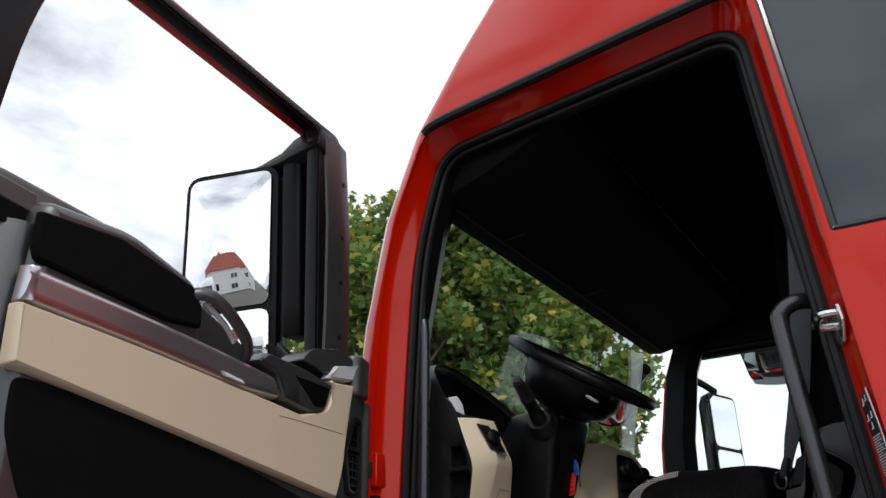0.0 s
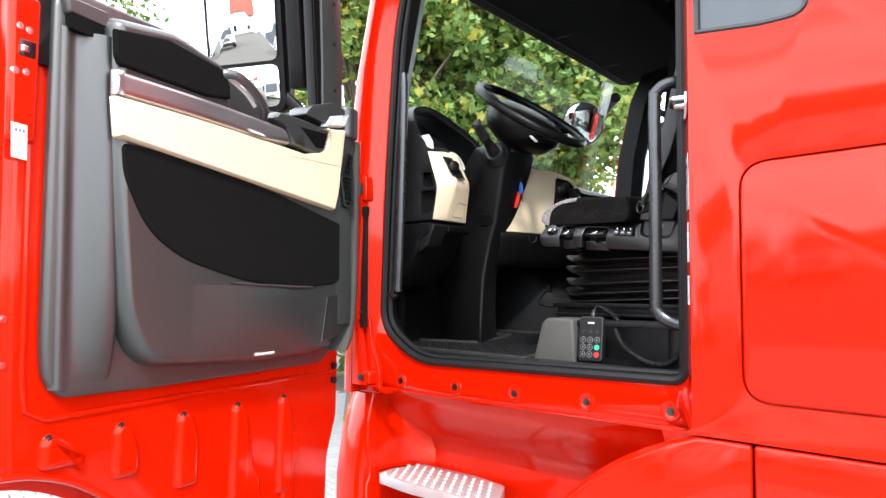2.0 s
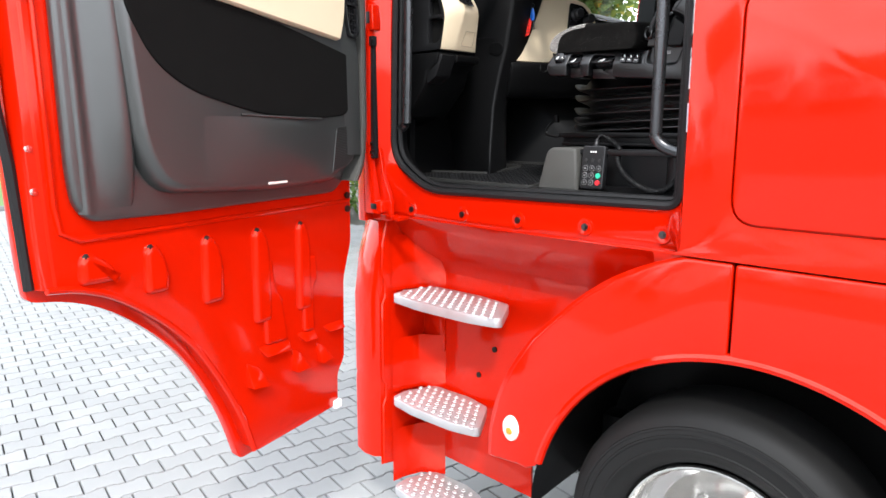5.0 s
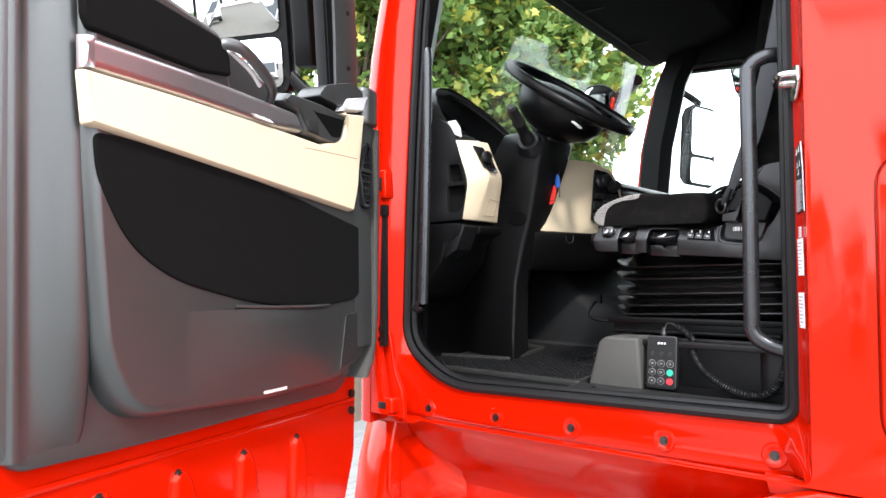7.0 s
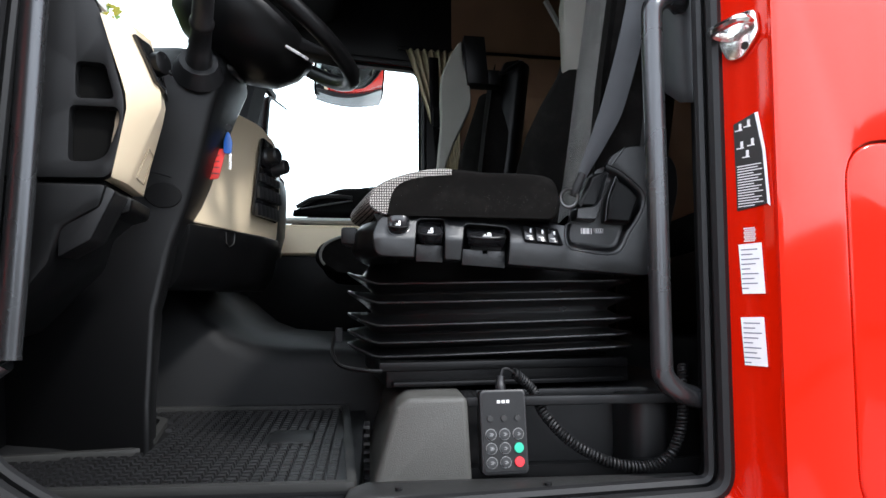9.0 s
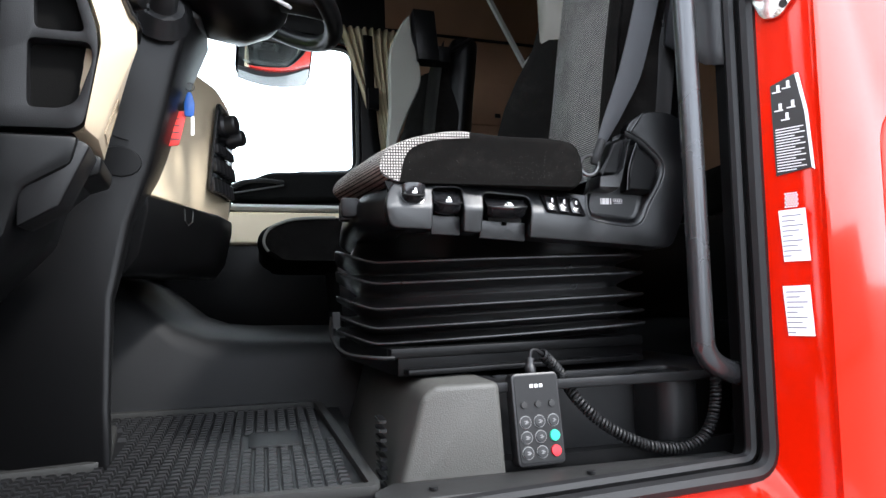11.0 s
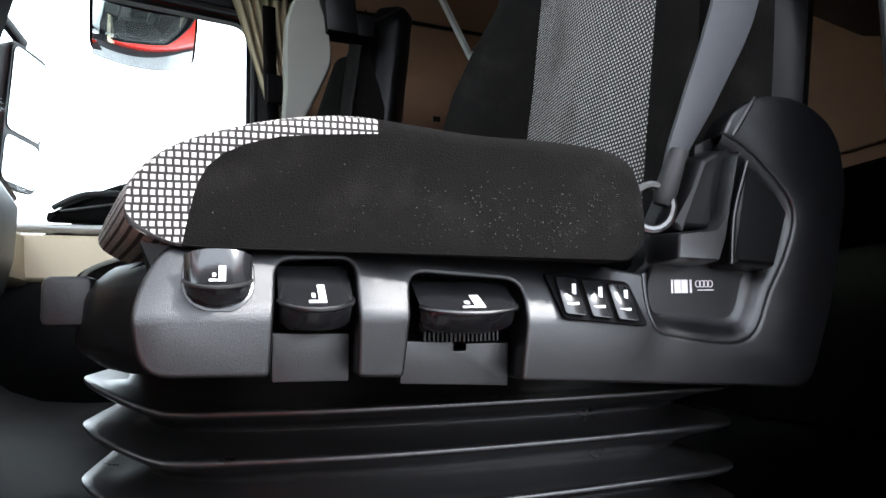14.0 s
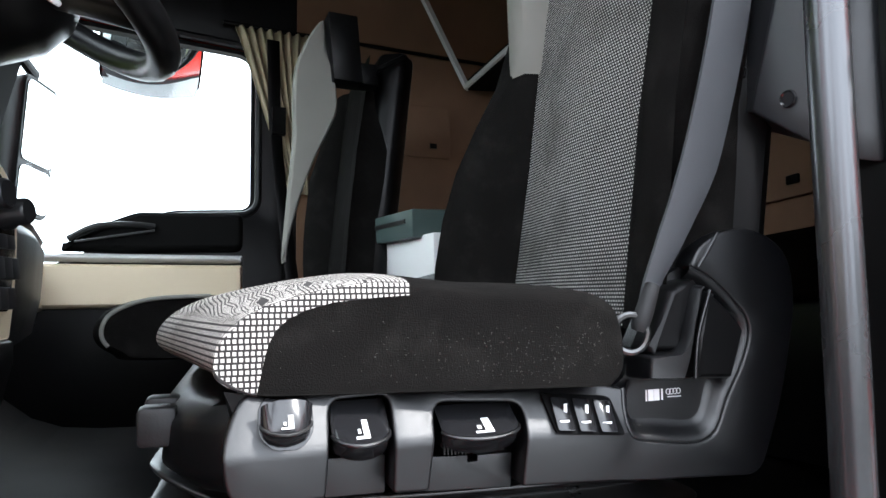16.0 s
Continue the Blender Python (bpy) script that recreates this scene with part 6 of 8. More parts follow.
# light stalk
bm = BM()
sa, sb = Vector((-1.285, 1.735, 2.285)), Vector((-1.222, 1.535, 2.365))
sv = sb - sa
tube(bm, [sa + sv * k for k in (0, 0.25, 0.27, 0.55, 0.57, 0.62, 0.64, 0.93, 1.0)], [0.026, 0.023, 0.020, 0.019, 0.022, 0.022, 0.019, 0.018, 0.015], 12)
tube(bm, [sa - sv * 0.06, sa + sv * 0.10], [0.05, 0.036], 14)
stalk = part("light_stalk", bm, BTN_K, column, "black light stalk")
bm = BM()
tube(bm, [sa + sv * 1.0, sa + sv * 1.03], [0.013, 0.011], 10)
part("stalk_button", bm, GREYP, stalk)
WM = Matrix.Translation((-1.185, 1.83, 2.455)) @ pose(0, 0, 0, 0, 37, 0)
bm = BM()
prof = []
n = 56
R0 = 0.236
loft(bm, [[WM @ Vector(((R0 + 0.0165 * math.cos(a)) * math.cos(t), (R0 + 0.0165 * math.cos(a)) * math.sin(t), 0.018 * math.sin(a))) for a in [2 * math.pi * j / 12 for j in range(12)]] for t in [2 * math.pi * i / n for i in range(n + 1)]], cap=False)
bmesh.ops.remove_doubles(bm, verts=bm.verts, dist=1e-5)
part("rim", bm, TRIM_D, steer, "black leather wheel rim")
bm = BM()
lathe(bm, [(0.0, 0.010), (0.08, 0.008), (0.125, -0.002), (0.150, -0.016), (0.155, -0.032), (0.152, -0.068), (0.128, -0.112), (0.085, -0.140), (0.0, -0.146)], 28, WM @ Matrix.Diagonal((1.0, 1.15, 1, 1)))
hub = part("hub", bm, TRIM_D, steer, "black wheel hub")
for a in (200, 340, 100, 80):
    bm = BM()
    t = radians(a)
    d, s = Vector((math.cos(t), math.sin(t), 0)), Vector((-math.sin(t), math.cos(t), 0))
    loft(bm, [[WM @ (d * r + s * w + Vector((0, 0, z))), WM @ (d * r - s * w + Vector((0, 0, z))), WM @ (d * r - s * w * 0.8 + Vector((0, 0, z - h))), WM @ (d * r + s * w * 0.8 + Vector((0, 0, z - h)))]
              for r, w, z, h in ((0.085, 0.034, -0.01, 0.05), (0.14, 0.030, -0.012, 0.035), (0.19, 0.026, -0.008, 0.022), (0.233, 0.026, 0.0, 0.016))])
    sp = part("spoke", bm, TRIM_D, steer, bevel=0.006)
bm = BM()
box(bm, (0, 0, 0), (0.09, 0.012, 0.006), WM @ pose(0.135, -0.098, -0.052, 12, 0, -20))
part("spoke_accent", bm, SILVER, hub, "bright spoke accent", bevel=0.002)
bm = BM()
plate(bm, lambda p, q, d: WM @ Vector((p, q, -0.124 + d - 0.2 * abs(q))), rounded([(-0.05, -0.06), (0.06, -0.06), (0.06, 0.06), (-0.05, 0.06)], 0.015), -0.022, -0.010)
part("hub_cover", bm, GREYP, hub, bevel=0.004)

# key with tag
PLACE[0] = laid(((0.8, 0, 0, -0.305), (0, 0.8, 0, 0.574), (0, 0, 0.8, 0.589)))
key = thing("ignition_key", "ignition key with blue cap and red tag", "key", pose(-1.255, 1.80, 2.23))
bm = BM()
tube(bm, [(-1.225 + 0.011 * math.cos(a), 1.80, 2.228 + 0.011 * math.sin(a)) for a in [2 * math.pi * i / 14 for i in range(14)]], 0.0015, 6, closed=True)
part("key_ring", bm, STEEL, key, "split metal ring")
bm = BM()
plate(bm, lambda p, q, d: Vector((-1.225 + p, 1.803 + d, q)), rounded([(-0.013, 2.150), (0.010, 2.150), (0.013, 2.185), (0.004, 2.215), (-0.006, 2.215), (-0.014, 2.185)], 0.008, 4), -0.006, 0.004)
part("key_cap", bm, KEYBLUE, key, "blue plastic key cap", bevel=0.003)
bm = BM()
box(bm, (-1.218, 1.803, 2.128), (0.007, 0.002, 0.05))
part("spare_blade", bm, CHROME, key)
bm = BM()
plate(bm, lambda p, q, d: Vector((-1.250 + p - 0.25 * (2.16 - q), 1.808 + d, q)), rounded([(-0.018, 2.070), (0.020, 2.075), (0.018, 2.165), (-0.012, 2.165)], 0.006, 3), -0.0025, 0.0025)
tg = part("key_tag", bm, KEYRED, key, "red rubber key tag", bevel=0.001)
bm = BM()
for i in range(4):
    box(bm, (-1.262, 1.8050, 2.090 + i * 0.018), (0.024, 0.001, 0.003))
part("tag_ribs", bm, BLACKINK, tg, smooth=0)

PLACE[0] = FLOOR
# engine tunnel, with the rounded shoulder that rises behind the pedals
bm = BM()
loft(bm, [[(x, 2.115, 1.46), (x, 2.120, 1.54), (x, 2.135 + 0.03 * k, zt - 0.05), (x, 2.150 + 0.03 * k, zt - 0.018), (x, 2.185 + 0.03 * k, zt), (x, 2.45, zt + 0.01), (x, 3.10, zt), (x, 3.14, zt - 0.02), (x, 3.2, 1.46)]
          for x, zt, k in ((-1.80, 1.90, 1.0), (-1.60, 1.90, 1.0), (-1.50, 1.865, 0.8), (-1.44, 1.835, 0.6), (-1.38, 1.785, 0.4), (-1.32, 1.735, 0.2), (-1.25, 1.708, 0.0), (-1.16, 1.698, 0.0), (-0.9, 1.690, 0.0), (0.4, 1.685, 0.0))])
part("engine_tunnel", bm, FLOORM, truck, "dark grey covered engine tunnel", smooth=60)
# threshold and floor mat
bm = BM()
loft(bm, [[(x, 1.462, 1.480 + dz), (x, 1.464, 1.499 + dz), (x, 1.47, 1.508 + dz), (x, 1.505, 1.500 + dz), (x, 1.512, 1.46), (x, 1.462, 1.46)] for x, dz in ((-1.43, -0.012), (-1.2, -0.010), (-0.985, -0.008))])
part("threshold", bm, TRIM, truck, "black ribbed threshold strip", bevel=0.003)
bm = BM()
for i in range(5):
    tube(bm, [(-1.40, 1.448 + i * 0.011, 1.4975), (-1.0, 1.448 + i * 0.011, 1.5005)], 0.002, 5)
part("threshold_ribs", bm, RUBBER, truck)
bm = BM()
for i in range(3):
    box(bm, (-1.25 + i * 0.035, 1.46, 1.501), (0.024, 0.012, 0.003))
part("threshold_mark", bm, GREYP, truck)
mat_t = thing("floor_mat", "black ribbed rubber floor mat", "floor mat", pose(-1.3, 1.9, 1.53))
RISE = 0.06


def MATF(p, q, d):
    """The mat's plane, rising a little from the sill inwards."""
    return Vector((p, q, d + 0.036 + RISE * (q - 1.5)))


bm = BM()
loft(bm, [[(x, 1.508, 1.469), (x, 1.508, 1.5045), (x, 2.20, 1.546), (x, 2.20, 1.469)] for x in (-1.795, -0.965)])
part("footwell_floor", bm, FLOORM, truck, smooth=0)
bm = BM()
MATP = rounded([(-1.50, 1.512), (-0.966, 1.506), (-1.005, 2.115), (-1.72, 2.125), (-1.72, 2.02), (-1.42, 2.00), (-1.385, 1.755), (-1.76, 1.70), (-1.76, 1.60)], [0.06, 0.02, 0.03, 0.03, 0.02, 0.03, 0.02, 0.03, 0.03], 4)
plate(bm, MATF, MATP, 1.469, 1.474)
part("mat_base", bm, RUBBER, mat_t)
bm = BM()
plate(bm, MATF, MATP, 1.474, 1.487, [grow(MATP, -0.016)])
part("mat_rim", bm, RIMG, mat_t, "raised grey mat rim", bevel=0.003)


def inside(poly, x, y):
    c = False
    for i in range(len(poly)):
        (x0, y0), (x1, y1) = poly[i - 1], poly[i]
        if (y0 > y) != (y1 > y) and x < (x1 - x0) * (y - y0) / (y1 - y0) + x0:
            c = not c
    return c


INN = [tuple(p) for p in grow(MATP, -0.026)]
verts, faces = [], []
for i in range(39):
    for j in range(32):
        x, y = -1.75 + i * 0.0205, 1.515 + j * 0.0195
        if inside(INN, x, y) and not (-1.16 < x < -1.06 and 1.78 < y < 1.90):
            b = len(verts)
            hx, hy = 0.0086, 0.0078
            for dx, dy in ((-hx, -hy), (hx, -hy), (hx, hy), (-hx, hy)):
                verts.append(MATF(x + dx, y + dy, 1.474))
            for dx, dy in ((-hx, -hy), (hx, -hy), (hx, hy), (-hx, hy)):
                verts.append(MATF(x + dx * 0.7, y + dy * 0.7, 1.4815))
            faces += [(b + 4, b + 5, b + 6, b + 7)] + [(b + k, b + (k + 1) % 4, b + 4 + (k + 1) % 4, b + 4 + k) for k in range(4)]
bm = BM()
me = bpy.data.meshes.new("studs")
me.from_pydata(verts, [], faces)
bm.from_mesh(me)
part("mat_studs", bm, RUBBER, mat_t, smooth=0)["kind"] = "stuff"
bm = BM()
plate(bm, MATF, rounded([(-1.155, 1.79), (-1.065, 1.79), (-1.065, 1.89), (-1.155, 1.89)], 0.01), 1.474, 1.480)
part("mat_emblem", bm, RUBBER, mat_t, bevel=0.002)

# storage box under the seat, with a bin at the door side
sbox = thing("storage_box", "grey plastic seat box with an open bin", "storage box", pose(-0.65, 1.8, 1.468))
bm = BM()
loft(bm, [[(-0.955 - 0.01 * k, y, 1.470), (-0.945, y, 1.50), (-0.905, y, 1.640), (-0.885, y, 1.656), (-0.775 - 0.01, y, 1.656), (-0.775, y, 1.470)] for y, k in ((1.512, 0), (1.60, 1), (2.12, 1))])
part("box_front", bm, GREYL, sbox, "grained grey front block", bevel=0.010, seg=3)
bm = BM()
plate(bm, FLAT, [(-0.785, 1.535), (-0.30, 1.535), (-0.30, 2.12), (-0.785, 2.12)], 1.635, 1.652, [rounded([(-0.765, 1.545), (-0.43, 1.545), (-0.43, 1.63), (-0.765, 1.63)], 0.02, 3)])
part("box_lid", bm, TRIM, sbox, bevel=0.004)
bm = BM()
plate(bm, SIDE, [(-0.785, 1.47), (-0.30, 1.47), (-0.30, 1.634), (-0.785, 1.634)], 1.632, 1.645)
part("bin_back", bm, TRIM, sbox, "black back of the open bin")
bm = BM()
plate(bm, SIDE, [(-0.785, 1.47), (-0.30, 1.47), (-0.30, 1.545), (-0.785, 1.535)], 1.528, 1.54)
part("bin_front", bm, TRIM_D, sbox)
bm = BM()
plate(bm, FLAT, [(-0.785, 1.5405), (-0.30, 1.5405), (-0.30, 1.6315), (-0.785, 1.6315)], 1.47, 1.52)
part("bin_bottom", bm, TRIM_D, sbox)
bm = BM()
loft(bm, [[(-0.49, 1.56, z), (-0.47, 1.545, z), (-0.43, 1.548, z), (-0.41, 1.57, z), (-0.41, 1.63, z), (-0.50, 1.63, z)] for z in (1.47, 1.6, 1.632, 1.645)])
part("box_bulge", bm, TRIM, sbox, bevel=0.008)
bm = BM()
loft(bm, [[(-0.99, 1.452, z0), (-0.985, 1.454, z0 + 0.02), (-0.98, 1.50, z0 + 0.026), (-0.955, 1.515, z0 + 0.026), (-0.955, 1.515, 1.47), (-0.99, 1.452, 1.47)] for z0 in (1.49,)] +
     [[(x, 1.452, 1.492), (x, 1.454, 1.514), (x, 1.50, 1.522), (x, 1.515, 1.522), (x, 1.515, 1.47), (x, 1.452, 1.47)] for x in (-0.95, -0.6, -0.40)])
part("box_ledge", bm, GREYP, sbox, "smooth ledge along the sill", bevel=0.003)
for i in range(3):
    bm = BM()
    cyl(bm, (-0.90 + i * 0.24, 1.475, 1.5205), (0, 0, 1), 0.006, 0.004, 10)
    part("ledge_plug", bm, RUBBER, sbox)
bm = BM()
for i in range(8):
    box(bm, (-0.952, 1.60 + 0.0, 1.50 + i * 0.014), (0.01, 0.05, 0.005))
part("box_vent", bm, GLOSSB, sbox, smooth=0)

# remote control standing in the bin
RM = Matrix.Translation((-0.722, 1.508, 1.528)) @ pose(0, 0, 0, -8, 0, 5)


def RF(p, q, d):
    """Face of the remote: p across, q up, d out of the face."""
    return RM @ Vector((p * 1.0, -d, q * 1.0))


remote = thing("suspension_remote", "black suspension remote control with round buttons on a coiled cord", "remote control", Matrix.Translation((-0.724, 1.54, 1.528)))
bm = BM()
plate(bm, RF, rounded([(-0.040, 0.0), (0.040, 0.0), (0.040, 0.138), (-0.040, 0.138)], 0.009, 4), -0.024, 0.0)
part("remote_body", bm, BTN_K, remote, bevel=0.003)
bm = BM()
plate(bm, RF, rounded([(-0.036, 0.006), (0.036, 0.006), (0.036, 0.134), (-0.036, 0.134)], 0.006, 4), -0.001, 0.0015)
face = part("remote_face", bm, RUBBER, remote, "black keypad")
for r in range(4):
    for c in range(3):
        x, z = -0.0235 + c * 0.0235, 0.020 + r * 0.0225
        if r == 3:
            z = 0.0905
        bm = BM()
        rad = 0.0088 if r < 3 else 0.0055
        lathe(bm, [(rad, 0.0), (rad * 0.92, 0.003), (0.0, 0.0034)], 18, Matrix.Translation(RF(x, z, 0.001)) @ RM.to_3x3().to_4x4() @ pose(0, 0, 0, 90))
        m = GREYP if r == 3 else BTN_R if (r, c) == (0, 2) else BTN_G if (r, c) == (1, 2) else BTN_K
        bt = part("remote_button", bm, m, face, "red stop button" if m is BTN_R else "green button" if m is BTN_G else "")
        if m is BTN_K:
            bm = BM()
            tube(bm, [RF(x + rad * 1.04 * math.cos(a), z + rad * 1.04 * math.sin(a), 0.0022) for a in [2 * math.pi * i / 18 for i in range(18)]], 0.0006, 5, closed=True)
            for dx, dz in ((0, 0.0018), (0, -0.0018), (0.002, 0)):
                box(bm, (0, 0, 0), (0.005 - 0.001 * c, 0.0006, 0.0013), Matrix.Translation(RF(x + dx, z + dz, 0.0046)) @ RM.to_3x3().to_4x4())
            part("button_symbol", bm, KEYINK, face, smooth=0)
bm = BM()
for i in range(3):
    box(bm, (0, 0, 0), (0.0055, 0.0006, 0.005), Matrix.Translation(RF(-0.008 + i * 0.008, 0.118, 0.0018)) @ RM.to_3x3().to_4x4())
part("remote_mark", bm, LIGHTINK, face, smooth=0)
bm = BM()
tube(bm, spline([RF(0, 0.136, -0.012), RF(0, 0.150, -0.012), RF(0.002, 0.160, -0.013)], 4), [0.009] * 4 + [0.007] * 5, 10)
part("cord_plug", bm, BTN_K, remote)
path = spline([RF(0.002, 0.160, -0.013), RF(0.008, 0.172, -0.016), RF(0.025, 0.168, -0.02), Vector((-0.660, 1.572, 1.655)), Vector((-0.648, 1.545, 1.62)), Vector((-0.61, 1.525, 1.578)), Vector((-0.55, 1.515, 1.545)), Vector((-0.49, 1.508, 1.535)),
               Vector((-0.445, 1.505, 1.552)), Vector((-0.420, 1.508, 1.60)), Vector((-0.412, 1.515, 1.66)), Vector((-0.400, 1.54, 1.70))], 24)
bm = BM()
pts, start = [], 50
tube(bm, path[:start + 8:2], 0.0028, 7)
core = path[start:]
L = 0.0
prev = core[0]
dense = []
for a, b in zip(core, core[1:]):
    for k in range(6):
        dense.append(a + (b - a) * k / 6)
hel = []
for i, p in enumerate(dense):
    if i:
        L += (p - dense[i - 1]).length
    t = (dense[min(i + 1, len(dense) - 1)] - dense[max(i - 1, 0)]).normalized()
    s = (Vector((0, 1, 0)) - t * t.y).normalized()
    w = t.cross(s)
    a = 2 * math.pi * L / 0.0062
    hel.append(p + (s * math.cos(a) + w * math.sin(a)) * 0.0072)
tube(bm, hel, 0.0026, 5, up=(0, 1, 0))
part("coiled_cord", bm, RUBBER, remote, "black coiled cord")

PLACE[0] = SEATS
# ---- driver's seat ----
seat = thing("driver_seat", "air-sprung driver seat in black and checked grey cloth", "seat", pose(-0.68, 1.84, 1.655))


def lean(p, q):
    """How far the cover's upper band leans in above its ridge."""
    r = 1.924 - 0.055 * max(0.0, p + 0.80)
    k = min(1.0, max(0.0, (-0.565 - p) / 0.05))
    return k * (max(0.0, q - r) * 0.55 + max(0.0, r - q) * 0.12)


def SF(p, q, d):
    """Door-side face of the seat frame: p is x, q is z, d inwards."""
    return Vector((p, 1.544 + (p + 0.90) * 0.125 + d + lean(p, q), q))


def seat_plate(outer, d0, d1, bevel):
    """A plate cut along the ridge and then laid onto the leaning cover."""
    bm = BM()
    plate(bm, lambda p, q, d: Vector((p, d, q)), outer, d0, d1)
    bmesh.ops.recalc_face_normals(bm, faces=bm.faces)
    es = [e for e in bm.edges if len(e.link_faces) == 2 and e.calc_face_angle() > radians(28)]
    bmesh.ops.bevel(bm, geom=es, offset=bevel, segments=3, profile=0.5, affect="EDGES", clamp_overlap=True)
    for x in (-0.92, -0.80, -0.70, -0.615, -0.59, -0.565):
        bmesh.ops.bisect_plane(bm, geom=bm.verts[:] + bm.edges[:] + bm.faces[:], plane_co=(x, 0, 0), plane_no=(1, 0, 0))
    for dz in (-0.006, 0.0, 0.006):
        bmesh.ops.bisect_plane(bm, geom=bm.verts[:] + bm.edges[:] + bm.faces[:], plane_co=(-0.80, 0, 1.924 + dz), plane_no=(0.030, 0, 1))
    for v in bm.verts:
        v.co = SF(v.co.x, v.co.z, v.co.y)
    return bm


DISH = [(p.x, p.y) for p in spline([(-0.512, 2.062), (-0.486, 2.051), (-0.456, 2.028), (-0.440, 2.010), (-0.439, 1.990), (-0.452, 1.962), (-0.470, 1.936), (-0.487, 1.904), (-0.510, 1.896), (-0.545, 1.899), (-0.580, 1.905), (-0.590, 1.914), (-0.592, 1.932), (-0.590, 1.950)], 3)]
COVER = rounded([(-0.926, 1.966), (-0.941, 1.930), (-0.934, 1.892), (-0.866, 1.889), (-0.862, 1.958), (-0.813, 1.959), (-0.814, 1.886), (-0.784, 1.884), (-0.777, 1.951), (-0.694, 1.945), (-0.700, 1.877), (-0.50, 1.862), (-0.430, 1.856), (-0.397, 1.925), (-0.370, 2.025), (-0.378, 2.078),
                 (-0.420, 2.101), (-0.470, 2.099), (-0.502, 2.080), *DISH, (-0.630, 1.958), (-0.70, 1.968), (-0.80, 1.974), (-0.90, 1.974)],
                [0.02, 0.03, 0.015, 0.004, 0.010, 0.010, 0.004, 0.004, 0.012, 0.014, 0.004, 0, 0.02, 0.1, 0.06, 0.04, 0.05, 0.06, 0.03] + [0.0] * len(DISH) + [0.02, 0, 0, 0], 5)
cover = part("side_cover", seat_plate(COVER, 0.0, 0.065, 0.007), SEATP, seat, "black grained seat side cover", smooth=50)
# rounded wall and floor of the dish that holds the belt shroud
bm = BM()
dc = Vector((-0.528, 1.975))
rings = []
for off, d in ((-0.004, 0.006), (0.0, 0.002), (0.003, 0.0025), (0.007, 0.006), (0.011, 0.012), (0.015, 0.016), (0.020, 0.0175)):
    rings.append([SF(p[0] + (dc.x - p[0]) * off / max(0.03, math.hypot(dc.x - p[0], dc.y - p[1])), p[1] + (dc.y - p[1]) * off / max(0.03, math.hypot(dc.x - p[0], dc.y - p[1])), d) for p in DISH])
loft(bm, rings, closed=False, cap=False)
part("dish_wall", bm, SEATP, cover, smooth=70)
bm = BM()
plate(bm, SF, DISH + [(-0.580, 1.958), (-0.572, 1.985), (-0.545, 2.040), (-0.525, 2.056)], 0.017, 0.035)
rec = part("cover_recess", bm, SEATP, cover)
bm = BM()
tube(bm, [SF(p.x, p.y, 0.0008) for p in spline([(-0.476, 2.096), (-0.490, 2.078), (-0.503, 2.061)], 4)], [0.0010, 0.0018, 0.0024, 0.0026, 0.0026, 0.0026, 0.0026, 0.0022, 0.0016], 8, up=(0, 1, 0))
part("cover_ridge", bm, SEATP, cover)
# black sheet behind the levers, standing for the shade in their bays
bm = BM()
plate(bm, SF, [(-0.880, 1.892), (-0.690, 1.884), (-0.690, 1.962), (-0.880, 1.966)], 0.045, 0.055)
part("bay_back", bm, FELT_SHADE, cover)
for q in ([(-0.864, 1.884), (-0.816, 1.882), (-0.816, 1.912), (-0.864, 1.914)], [(-0.782, 1.878), (-0.702, 1.872), (-0.702, 1.902), (-0.735, 1.903), (-0.735, 1.898), (-0.744, 1.898), (-0.744, 1.904), (-0.780, 1.906)]):
    bm = BM()
    plate(bm, SF, q, 0.020, 0.032)
    part("bay_plate", bm, SEATP, cover, bevel=0.0012)
bm = BM()
for i in range(18):
    box(bm, SF(-0.764 + i * 0.0032, 1.910, 0.026), (0.0012, 0.004, 0.012))
part("bay_bristles", bm, GREYP, cover, smooth=0)["kind"] = "stuff"


